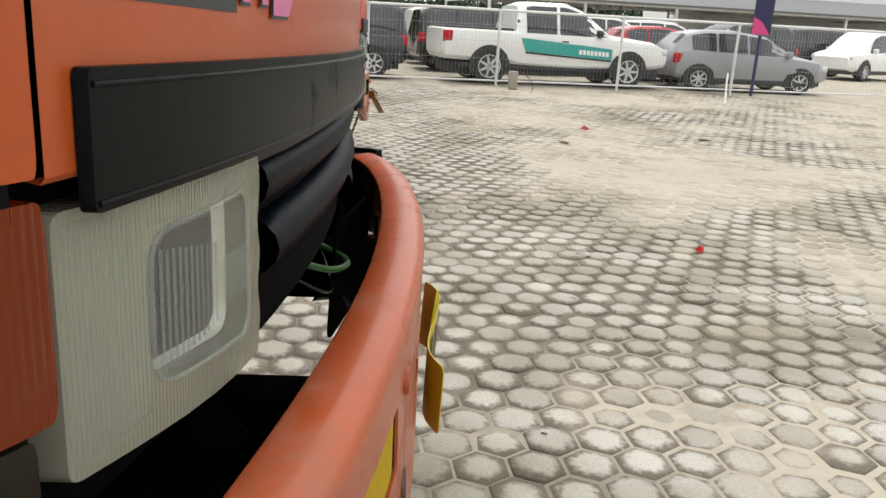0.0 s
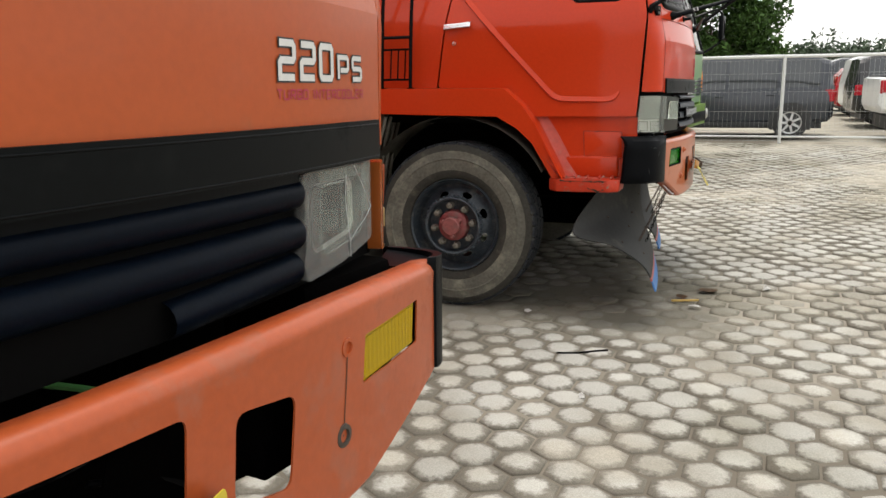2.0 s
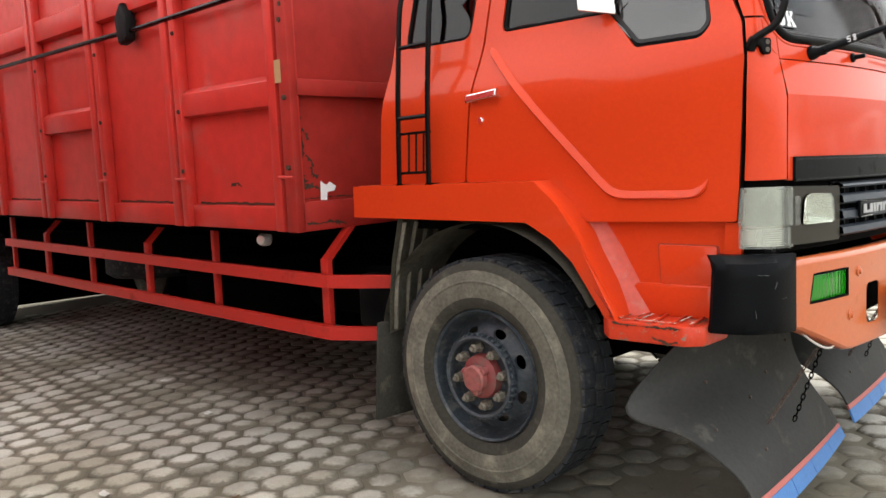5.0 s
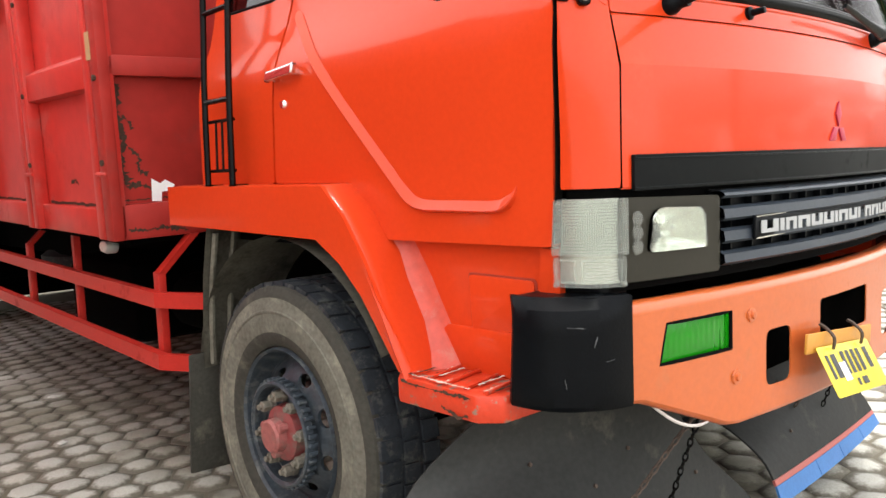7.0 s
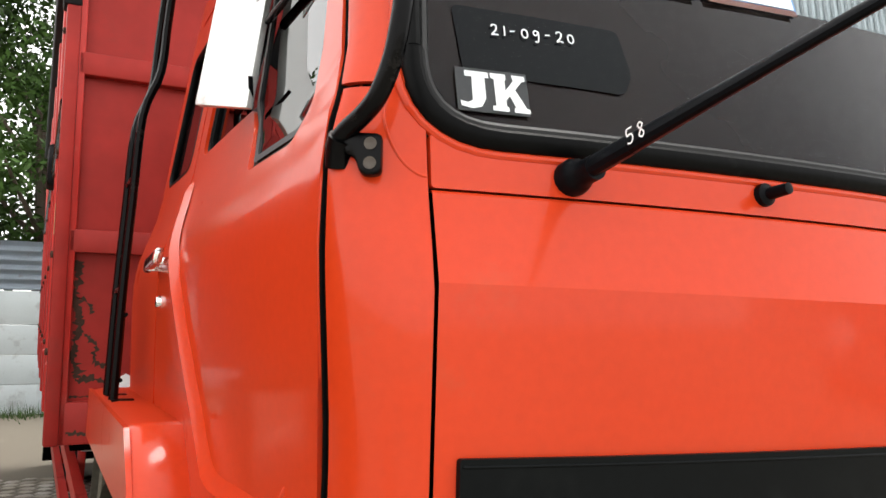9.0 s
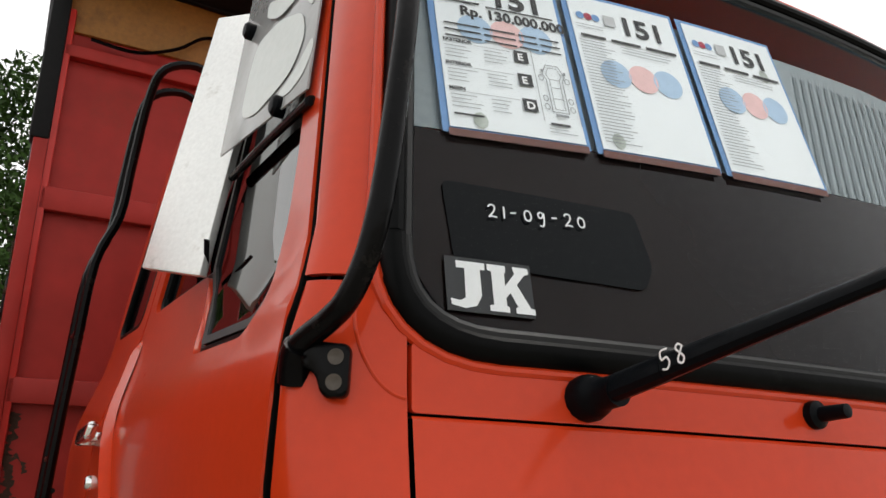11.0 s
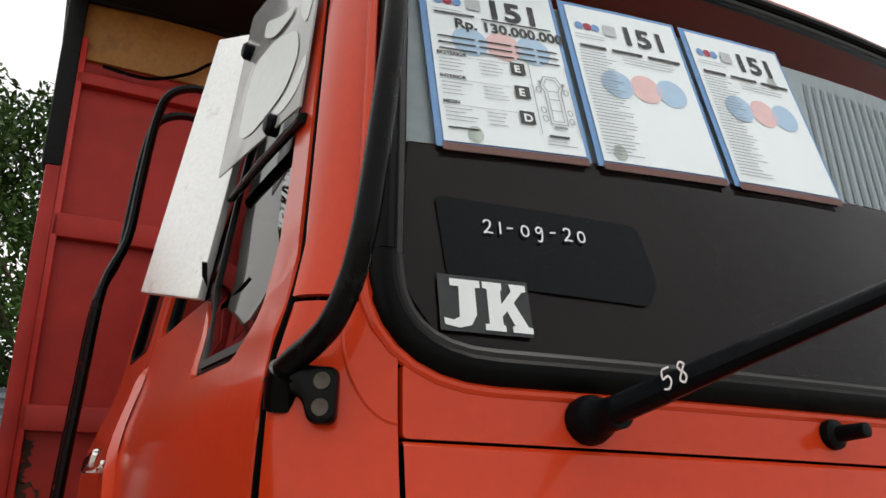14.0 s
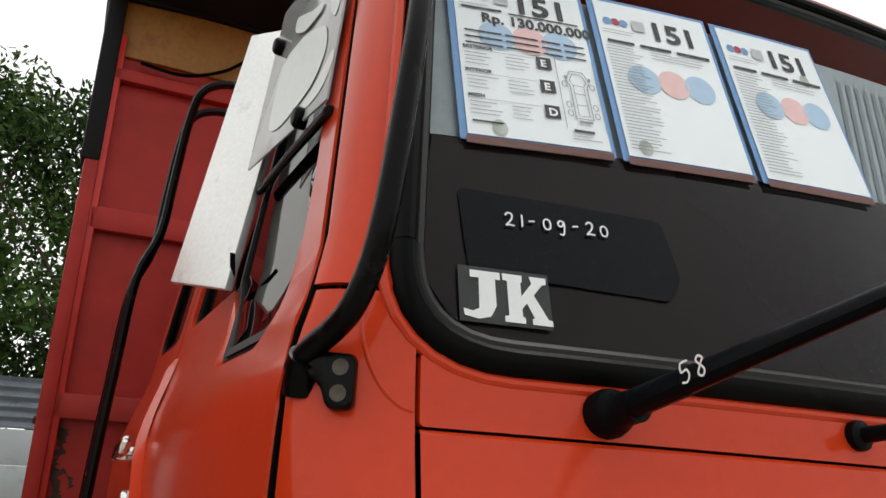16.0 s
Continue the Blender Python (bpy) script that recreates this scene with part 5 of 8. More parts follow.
# peeled paint and a torn white sticker on the front wall
# bare and chalky scrapes on the step of the cab
scrape = [bmesh.new(), bmesh.new()]
ftop = lambda u, v, q: (u, -v, 0.8765)
for k in range(5):
    x = -0.77 + 0.075 * k
    for j, (dx, a, b, wide) in enumerate(((-0.012, 1.10, 1.19, 0.009), (0.002, 1.16, 1.27, 0.011), (0.018, 1.12, 1.25, 0.008))):
        if (k + j) % 4:
            ragged(scrape[(k + j) % 2], [(x + dx, a + 0.01 * (k % 3)), (x + dx + 0.012, b - 0.012 * (k % 2))], wide, ftop)
ragged(scrape[0], [(-0.835, 1.12), (-0.838, 1.215), (-0.79, 1.268), (-0.70, 1.272)], 0.010, ftop)
ragged(scrape[1], [(-0.74, 1.272), (-0.62, 1.276), (-0.50, 1.274)], 0.007, ftop)
fedge = lambda u, v, q: (u, -1.2915, v)
ragged(scrape[0], [(-0.77, 0.858), (-0.66, 0.855), (-0.48, 0.858)], 0.006, fedge)
ragged(scrape[0], [(-0.60, 0.815), (-0.54, 0.80), (-0.49, 0.806)], 0.007, fedge)
for bm, name, ma in ((scrape[0], "bare_scrape", CRATE_RUST), (scrape[1], "chalky_scrape", CHALK)):
    tagged(part(name, bm, ma, TB), kind="stuff")
ffront = lambda u, v, q: (-0.0435 + q, u, v)
bm = bmesh.new()
ragged(bm, [(-1.335, 0.70), (-1.315, 0.62), (-1.33, 0.55), (-1.305, 0.46), (-1.325, 0.36), (-1.31, 0.24)], 0.025, ffront)
ragged(bm, [(-1.29, 0.42), (-1.24, 0.37), (-1.25, 0.31), (-1.20, 0.29)], 0.013, ffront)
ragged(bm, [(-1.335, 0.050), (-1.25, 0.035), (-1.17, 0.045), (-1.05, 0.02)], 0.014, lambda u, v, q: (0.0012, u, v))
ragged(bm, [(-1.30, 0.56), (-1.275, 0.53), (-1.26, 0.49)], 0.010, ffront)
ragged(bm, [(-1.31, 0.235), (-1.25, 0.245), (-1.20, 0.225), (-1.15, 0.235)], 0.012, ffront)
ragged(bm, [(-1.33, 0.175), (-1.1, 0.180), (-0.9, 0.172)], 0.006, ffront)
tagged(part("peeled_paint", bm, CRATE_RUST, CR, "bare dark metal where paint has flaked"), "bare dark metal where paint has flaked", kind="stuff")
bm = bmesh.new()
bm.faces.new([bm.verts.new(ffront(u, v, 0.003)) for u, v in ((-1.20, 0.165), (-1.155, 0.16), (-1.15, 0.205), (-1.10, 0.21), (-1.085, 0.235), (-1.13, 0.262), (-1.155, 0.245), (-1.195, 0.27))])
part("torn_sticker", bm, WHITE_INK, CR, "torn white sticker")
bm = bmesh.new()
fside = lambda u, v, q: (u, -BW - 0.0225 - q, v)
ragged(bm, [(-0.72, 0.255), (-0.66, 0.27), (-0.60, 0.245)], 0.011, fside)
ragged(bm, [(-2.322, 0.68), (-2.318, 0.55), (-2.325, 0.42), (-2.32, 0.30)], 0.010, fside)
tagged(part("side_peeled_paint", bm, CRATE_RUST, CR), kind="stuff")
part("tan_patch", boxed(-0.10, -0.045, -BW - 0.098, -BW - 0.0905, 0.80, 0.92), shade("tan_tape", (0.36, 0.22, 0.10), 0.6), CR)
pole = part("side_pole", tubed([(-2.59, -1.43, 2.50), (-4.2, -1.43, 2.52), (-8.6, -1.43, 2.66)], 0.017, 8), STEEL_BLACK, TB, "dark steel pole along the body side")
part("cloth_knot", prism(bmesh.new(), rounded([(-4.42, 2.44), (-4.30, 2.46), (-4.28, 2.60), (-4.36, 2.72), (-4.46, 2.62)], 0.03), lambda u, v, q: (u, q, v), -1.47, -1.39, 0.02), TARP, pole)
part("tail_cable", tubed([(-2.58, -1.32, 3.335), (-2.57, -1.15, 3.325), (-2.56, -1.0, 3.385), (-2.56, -0.88, 3.475), (-2.56, -0.70, 3.44), (-2.57, -0.4, 3.45)], 0.008, 6, 5), STEEL_BLACK, TB)
part("bow_lamp", lathe(bmesh.new(), [(0, 0.05), (0.028, 0.045), (0.04, 0.02), (0.042, -0.02), (0.0, -0.04)], 14, pose(-3.2, -1.22, 1.13, 90, 0, 20)), STEEL, TB, "small chrome lamp")

# side guard
SG = part("side_guard", bmesh.new(), GUARD_RED, TB)
gz = lambda x: 0.022 * (-x - 2.6)
for z0, z1 in ((0.878, 0.948), (0.590, 0.662)):
    bm = bmesh.new()
    secs = []
    for x, y in ((-7.6, -1.27), (-2.56, -1.27), (-2.40, -1.17), (-2.20, -1.02)):
        secs.append([(x, y, z0 + gz(x)), (x, y, z1 + gz(x)), (x - 0.0, y + 0.045, z1 + gz(x)), (x, y + 0.045, z0 + gz(x))])
    loft(bm, secs, True)
    bm.faces.new([bm.verts.new(p) for p in secs[0]]), bm.faces.new([bm.verts.new(p) for p in secs[-1]])
    part("guard_bar", bm, GUARD_RED, SG, angle=15)
part("guard_end", boxed(-2.225, -2.19, -1.045, -1.01, 0.59, 0.95, 0.004), GUARD_RED, SG)
for x, bent in ((-2.64, True), (-3.80, False), (-4.75, True), (-5.75, False), (-6.7, True), (-7.55, False)):
    bm = bmesh.new()
    box(bm, x - 0.03 + (0 if bent else 0.01), x + 0.03 - (0 if bent else 0.01), -1.222, -1.185, 0.60 + gz(x), 1.03 + gz(x), 0.003)
    if bent:
        loft(bm, [[(x - 0.03, -1.222, 1.02 + gz(x)), (x + 0.03, -1.222, 1.02 + gz(x)), (x + 0.03, -1.185, 1.02 + gz(x)), (x - 0.03, -1.185, 1.02 + gz(x))],
                  [(x - 0.02, -1.05, 1.20 + gz(x)), (x + 0.04, -1.05, 1.20 + gz(x)), (x + 0.04, -1.01, 1.20 + gz(x)), (x - 0.02, -1.01, 1.20 + gz(x))]], True)
    else:
        box(bm, x - 0.02, x + 0.02, -1.222, -1.185, 1.02 + gz(x), 1.22 + gz(x))
    part("guard_post", bm, GUARD_RED, SG)
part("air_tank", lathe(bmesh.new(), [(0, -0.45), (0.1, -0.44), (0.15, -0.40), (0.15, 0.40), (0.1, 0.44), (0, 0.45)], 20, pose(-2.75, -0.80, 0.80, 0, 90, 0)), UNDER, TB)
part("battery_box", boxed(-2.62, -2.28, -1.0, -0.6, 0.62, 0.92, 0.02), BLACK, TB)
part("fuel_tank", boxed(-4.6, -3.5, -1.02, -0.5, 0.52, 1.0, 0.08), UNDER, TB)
# added boxes on the far side, there to keep the ground underneath dark
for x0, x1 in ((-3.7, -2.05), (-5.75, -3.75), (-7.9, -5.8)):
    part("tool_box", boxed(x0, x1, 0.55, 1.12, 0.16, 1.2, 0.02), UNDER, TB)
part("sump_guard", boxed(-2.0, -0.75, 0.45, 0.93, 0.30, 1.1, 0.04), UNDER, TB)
# added plates that shut out light from the rear and far side
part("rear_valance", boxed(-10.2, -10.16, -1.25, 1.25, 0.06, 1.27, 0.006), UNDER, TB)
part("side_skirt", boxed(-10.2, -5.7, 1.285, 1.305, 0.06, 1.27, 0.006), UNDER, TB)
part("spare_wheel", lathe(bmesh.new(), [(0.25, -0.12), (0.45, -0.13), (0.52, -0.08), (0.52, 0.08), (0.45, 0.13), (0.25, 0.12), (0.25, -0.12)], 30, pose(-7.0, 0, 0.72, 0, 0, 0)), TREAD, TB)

# ladder on the cab side
LD = part("cab_ladder", bmesh.new(), STEEL_BLACK, TB, "slim black steel ladder on the cab side")
for x in (-1.965, -1.765):
    part("ladder_rail", tubed([(x, -1.255, 1.425), (x + 0.008, -1.25, 1.76), (x + 0.018, -1.242, 2.0), (x + 0.035, -1.232, 2.26), (x + 0.04, -1.19, 2.40), (x + 0.05, -1.18, 2.56), (x + 0.10, -1.17, 2.74), (x + 0.14, -1.145, 2.82), (x + 0.13, -1.06, 2.86), (x + 0.1, -0.98, 2.84)], 0.0125, 8, 4), STEEL_BLACK, LD)
for z in (1.745, 2.08, 2.40):
    dx, dy = float(np.interp(z, [1.425, 1.76, 2.0, 2.26, 2.4], [0, 0.008, 0.018, 0.035, 0.04])), float(np.interp(z, [1.425, 1.76, 2.0, 2.26, 2.4], [-1.255, -1.25, -1.242, -1.232, -1.19]))
    part("rung", tubed([(-1.965 + dx, dy, z), (-1.765 + dx, dy, z)], 0.0105, 8), STEEL_BLACK, LD)
part("rung", tubed([(-1.963, -1.24, 1.48), (-1.763, -1.24, 1.48)], 0.007, 6), STEEL_BLACK, LD)
part("rung", tubed([(-1.955, -1.238, 1.67), (-1.755, -1.238, 1.67)], 0.007, 6), STEEL_BLACK, LD)
for x in (-1.91, -1.86, -1.81):
    part("ladder_stay", tubed([(x, -1.24, 1.48), (x + 0.01, -1.238, 1.67)], 0.005, 6), STEEL_BLACK, LD)
for x in (-1.965, -1.765):
    part("ladder_foot", boxed(x - 0.02, x + 0.02, -1.26, -1.20, 1.418, 1.428), STEEL_BLACK, LD)

# mirror arm, bracket, stainless screen at the door window, etched plate
MA = part("mirror_arm", tubed([(-0.285, -1.135, 1.868), (-0.262, -1.128, 1.888), (-0.232, -1.115, 1.906), (-0.206, -1.106, 1.926), (-0.187, -1.097, 1.966), (-0.176, -1.092, 2.012), (-0.175, -1.087, 2.06), (-0.184, -1.076, 2.16), (-0.206, -1.06, 2.29), (-0.285, -1.02, 2.58), (-0.34, -0.99, 2.78)], 0.0135, 18, 7), STEEL_BLACK, TB, "thick black mirror arm")
bm = prism(bmesh.new(), rounded([(-0.014, -0.026), (0.016, -0.026), (0.016, 0.030), (-0.016, 0.032), (-0.042, 0.036), (-0.042, 0.006), (-0.024, 0.0)], 0.011, 6), lambda u, v, q: (-0.247 + 0.62 * u + q * 0.85, -1.095 + 0.72 * u - q * 0.5, 1.854 + v), -0.006, 0.014, 0.004)
part("arm_bracket", bm, STEEL_BLACK, MA)
for z in (1.870, 1.844):
    part("bracket_screw", lathe(bmesh.new(), [(0.0088, -0.004), (0.0085, 0.003), (0.004, 0.0025), (0, 0.001)], 16, look((-0.236, -1.102, z), (-1.1, -0.6, z))), BOLT, MA)
    part("screw_slot", boxed(-0.0045, 0.0045, -0.0008, 0.0008, -0.0045, -0.003, m=look((-0.236, -1.102, z), (-1.1, -0.6, z))), SEAM, MA)
part("arm_socket", tubed([(-0.288, -1.126, 1.846), (-0.284, -1.128, 1.856), (-0.276, -1.130, 1.874), (-0.268, -1.130, 1.882)], 0.0185, 18), STEEL_BLACK, MA)
part("window_screen_panel", prism(bmesh.new(), [(0, 2.088), (0.15, 2.062), (0.15, 2.66), (0, 2.68)], lambda u, v, q: (-0.945 + 0.80 * u - 0.16 * (v - 2.08) + q * 0.5, -1.20 + 0.55 * u + 0.15 * (v - 2.08) - q * 0.8, v), 0, 0.020, 0.004), STEEL, TB, "tall pale stainless panel at the door window")
GP_LIFT = lambda u: 0.010 + 0.034 * min(1.0, max(0.0, (-0.48 - u) / 0.36))
gf = lambda u, v, q: on_side(-1, GP_LIFT(u) + q)(u, v, 0.0)
GP = part("etched_plate", prism(bmesh.new(), [(-0.822, 2.286), (-0.474, 2.282), (-0.545, 2.66), (-0.925, 2.69)], gf, -0.004, 0.0, 0.001), ACRYLIC, TB, "grey acrylic plate with a pale etched leaf")
bm = bmesh.new()
for pts in ([(-0.752, 2.335), (-0.770, 2.42), (-0.768, 2.496), (-0.672, 2.500), (-0.565, 2.462), (-0.531, 2.398), (-0.556, 2.345), (-0.607, 2.330), (-0.683, 2.316)],
            [(-0.599, 2.318), (-0.545, 2.336), (-0.500, 2.385), (-0.485, 2.360), (-0.500, 2.318), (-0.551, 2.300)],
            [(-0.765, 2.585), (-0.666, 2.545), (-0.615, 2.537), (-0.613, 2.515), (-0.684, 2.508), (-0.755, 2.545)],
            [(-0.585, 2.525), (-0.560, 2.480), (-0.530, 2.455), (-0.525, 2.500), (-0.555, 2.550)]):
    bm.faces.new([bm.verts.new(gf(u, v, 0.0012)) for u, v in rounded(pts, 0.03)])
part("pale_etching", bm, ETCHING, GP)
for u, v in ((-0.842, 2.560), (-0.575, 2.292)):
    x, y, z = gf(u, v, 0.004)
    part("black_clip", lathe(bmesh.new(), [(0.018, -0.012), (0.018, 0.004), (0.013, 0.009), (0, 0.011)], 16, look((x, y, z), (x - 0.1, y + 0.9, z)) @ Matrix.Diagonal((0.75, 1.0, 1, 1))), BLACK, GP)
for u, v, k in ((-0.868, 2.085, -0.02), (-0.835, 2.09, 0.03)):
    part("clip_tab", tubed([on_side(-1, 0.012)(u, v - 0.012, 0), on_side(-1, 0.03)(u + k, v + 0.035, 0)], 0.006, 6, flat=0.4), BLACK, TB)

# wipers stand lifted off the glass
def wiper(y, ahead):
    base = Vector((front(y, 1.848) + 0.0, y, 1.848))
    w = part("wiper", lathe(bmesh.new(), [(0.027, -0.02), (0.027, 0.010), (0.023, 0.022), (0.018, 0.030), (0.018, 0.055), (0.0, 0.057)], 16, look(base, base - Vector((1, 0.0, 0.12)))), BLACK, TB, "lifted black wiper arm")
    tip = base + Vector(ahead)
    a = base + Vector((0.045, 0.0, 0.008))
    bm = tubed([a, a.lerp(tip, 0.06), a.lerp(tip, 0.12)], 0.020, 12, taper=0.95, flat=0.7)
    part("arm_root", bm, BLACK, w)
    part("arm", tubed([a.lerp(tip, 0.1), a.lerp(tip, 0.25), a.lerp(tip, 0.45), tip], 0.0185, 12, taper=0.45, flat=0.7), BLACK, w)
    return w, a, tip


WR = wiper(-0.815, (0.66, 0.075, 0.165))
wiper(0.42, (0.10, -0.50, 0.05))
part("washer_peg", lathe(bmesh.new(), [(0.019, -0.004), (0.018, 0.008), (0.010, 0.012), (0.009, 0.048), (0, 0.05)], 14, look((front(-0.483, 1.852), -0.483, 1.852), (front(-0.483, 1.852) - 1, -0.483, 1.77))), BLACK, TB)
# chalk number on the wiper arm
w, a, tip = WR
way = (tip - a).normalized()
up = Vector((0, 0, 1)) - way * way.z
up.normalize()
out = way.cross(up)
part("chalk_number", handwriting("58", 0.021, 0.019, lambda u, v, q: tuple(a + way * (0.085 + u) + up * (v - 0.010) + out * 0.0205), 0.0022), WHITE_INK, w)
# left mirror arms
part("mirror_arm", tubed([(-0.26, 1.10, 1.87), (-0.20, 1.24, 1.90), (-0.08, 1.30, 1.98), (0.10, 1.32, 2.11), (0.185, 1.32, 2.18), (0.20, 1.31, 2.26), (0.19, 1.31, 2.42), (0.16, 1.28, 2.62), (0.05, 1.2, 2.72), (-0.2, 1.04, 2.76)], 0.016, 8, 5), STEEL_BLACK, TB)
part("tall_mirror", prism(bmesh.new(), rounded([(-0.09, -0.17), (0.09, -0.17), (0.09, 0.17), (-0.09, 0.17)], 0.03), lambda u, v, q: (0.06 + q, 1.35 + u, 2.36 + v), -0.03, 0.02, 0.01), BLACK, TB)
part("round_mirror", lathe(bmesh.new(), [(0.0, 0.05), (0.07, 0.045), (0.10, 0.01), (0.102, -0.01), (0, -0.012)], 20, pose(0.10, 1.30, 2.66, 0, 90, 0)), BLACK, TB)

# papers and stickers behind the windscreen
def glued(cy, cz, lift=-0.012):
    return lambda u, v, q: (front(cy + u, cz + v + 0.05 * u) + lift + q, cy + u, cz + v + 0.05 * u)


solid("window_film", sheet(bmesh.new(), [(-0.958, 1.915), (0.958, 1.915), (1.012, 2.0), (0.985, 2.205), (0, 2.24), (-0.985, 2.192), (-1.012, 2.0)], [], on_front(1, -0.016), -0.003, 0.06), FILM, TB.matrix_world, "dark tinted film on the lower windscreen", "window film")
for s in (-1, 1):
    part("pillar_trim", sheet(bmesh.new(), [(s * 1.045, 1.90), (s * 0.985, 1.90), (s * 0.925, 2.65), (s * 0.985, 2.65)], [], on_front(1, -0.040), -0.006, 0.06), FRAME_GREY, TB)
    part("corner_trim", sheet(bmesh.new(), [(s * 1.04, 1.90), (s * 0.90, 1.90), (s * 0.90, 1.93), (s * 0.985, 2.06), (s * 1.04, 2.06)], [], on_front(1, -0.030), -0.006, 0.05), CABIN, TB)
solid("sun_strip", sheet(bmesh.new(), [(-0.985, 2.197), (0, 2.245), (0.985, 2.21), (0.97, 2.50), (0, 2.53), (-0.97, 2.50)], [], on_front(1, -0.022), -0.002, 0.06), STRIP, TB.matrix_world, "grey-blue plastic sun strip behind the windscreen", "sun strip")
pm = TB.matrix_world
bm = bmesh.new()
for u in np.arange(-0.255, 0.96, 0.021):
    ribbon(bm, [(u - 0.035, 2.235), (u, 2.36), (u + 0.035, 2.49)], 0.009, on_front(1, -0.0205))
tagged(solid("strip_ribs", bm, STRIP_DARK, TB.matrix_world, "slanting darker ribs of the plastic sun strip", "strip ribs"), kind="stuff")
for k, cy in enumerate((-0.842, -0.615, -0.388)):
    z0, z1 = 2.19, 2.475
    P = thing("price_sheet", pm @ pose(0, 0, 0), "white printed lot sheet in a blue sleeve behind the windscreen", "paper sheet", "lot sheets")
    zc = 2.352 + 0.010 * k
    f1 = glued(cy, zc, -0.0105)
    part("sleeve", sheet(bmesh.new(), [(-0.1085, -0.156), (0.1085, -0.156), (0.1085, 0.163), (-0.1085, 0.163)], [], f1, -0.001, 0.1), BLUE_INK, P, "blue sleeve edge")
    f2 = glued(cy, zc, -0.0085)
    part("sheet", sheet(bmesh.new(), [(-0.099, -0.147), (0.101, -0.147), (0.101, 0.155), (-0.099, 0.155)], [], f2, -0.001, 0.1), PAPER, P)
    part("brown_edge", rects(bmesh.new(), [(-0.102, -0.162, 0.103, -0.150)], f2, 0.001), BROWN_TAPE, P)
    f3 = glued(cy, zc, -0.0072)
    bm = lettering("151", 0.054, lambda u, v, q: f3(1.12 * u - 0.012, v + 0.090, 0.0), bold=0.0016)
    part("lot_number", bm, BLACK_INK, P)
    bm = bmesh.new()
    bars = [(-0.09, 0.084, -0.03, 0.088), (-0.02, 0.082, 0.09, 0.085)]
    if k == 0:
        part("price", lettering("Rp. 130.000.000", 0.026, lambda u, v, q: f3(1.0 * u - 0.062, v + 0.060, 0.0), bold=0.0009), BLACK_INK, P)
        for i in range(3):
            bars += [(-0.09, 0.037 - 0.012 * i, -0.035, 0.040 - 0.012 * i), (-0.03, 0.037 - 0.012 * i, 0.02, 0.040 - 0.012 * i), (0.025, 0.037 - 0.012 * i, 0.055, 0.040 - 0.012 * i), (0.06, 0.037 - 0.012 * i, 0.092, 0.040 - 0.012 * i)]
        for i, z in enumerate((-0.005, -0.048, -0.093)):
            bars += [(0.012, z - 0.011, 0.034, z + 0.011)]
        bars += [(-0.092, -0.127, -0.05, -0.124), (0.05, -0.122, 0.08, -0.118)]
    else:
        bars = [(-0.09, 0.066, -0.045, 0.072), (-0.035, 0.066, 0.02, 0.072), (0.03, 0.066, 0.09, 0.072)]
    part("printed_bars", rects(bm, bars, f3), BLACK_INK, P)
    f4 = glued(cy, zc, -0.0062)
    if k == 0:
        for ch, z in (("E", -0.005), ("E", -0.048), ("D", -0.093)):
            part("grade_letter", lettering(ch, 0.018, lambda u, v, q, z=z: f4(u + 0.0172, v + z - 0.0065, 0.0), bold=0.0006), WHITE_INK, P)
        bm = bmesh.new()
        hull = [(0.057, -0.098), (0.083, -0.098), (0.083, -0.040), (0.088, -0.030), (0.080, -0.012), (0.060, -0.012), (0.052, -0.030), (0.057, -0.040)]
        ribbon(bm, hull, 0.0014, f4, closed=True)
        ribbon(bm, shrink(hull, 0.005), 0.001, f4, closed=True)
        for v in (-0.040, -0.055, -0.075):
            rects(bm, [(0.0625, v, 0.0775, v + 0.0012)], f4)
        for u, v in ((0.049, -0.038), (0.091, -0.038), (0.050, -0.075), (0.090, -0.075), (0.050, -0.090), (0.090, -0.090)):
            ribbon(bm, [(u + 0.0038 * math.cos(a), v + 0.0052 * math.sin(a)) for a in np.linspace(0, 2 * math.pi, 10, endpoint=False)], 0.0012, f4, closed=True)
        rects(bm, [(0.060, -0.106, 0.080, -0.102), (0.050, -0.028, 0.054, -0.022), (0.086, -0.028, 0.090, -0.022)], f4)
        part("vehicle_outline", bm, FINE_INK, P)
    bm = bmesh.new()
    lines = []
    if k == 0:
        for name, z in (("EKSTERIOR", 0.004), ("INTERIOR", -0.039), ("MESIN", -0.084)):
            part("section_name", lettering(name, 0.0085, lambda u, v, q, z=z: f3(u - 0.094, v + z, 0.0), bold=0.0003), BLACK_INK, P)
            lines += [(-0.095, z - 0.003, 0.008, z - 0.0022)]
            for i in range(4):
                for u0, w in ((-0.093, 0.045), (-0.035, 0.036)):
                    lines += [(u0, z - 0.0095 - 0.0066 * i, u0 + w * (0.55 + 0.45 * rng.rand()), z - 0.0083 - 0.0066 * i)]
        lines += [(0.046, -0.123 - 0.006 * i, 0.046 + 0.045 * (0.6 + 0.4 * rng.rand()), -0.1218 - 0.006 * i) for i in range(3)]
        lines += [(0.040, -0.118, 0.041, 0.012), (0.098, -0.118, 0.099, 0.012)]
    else:
        for i in range(33):
            z = 0.058 - 0.0060 * i
            lines += [(-0.094, z - 0.0007, -0.094 + 0.038 + 0.026 * rng.rand(), z + 0.0006)]
        for i in range(3):
            lines += [(-0.02, 0.058 - 0.006 * i, 0.05 + 0.03 * rng.rand(), 0.0592 - 0.006 * i)]
    lines += [(-0.094, 0.086 + 0.006 * i, -0.05 + 0.012 * rng.rand(), 0.0871 + 0.006 * i) for i in range(2)]
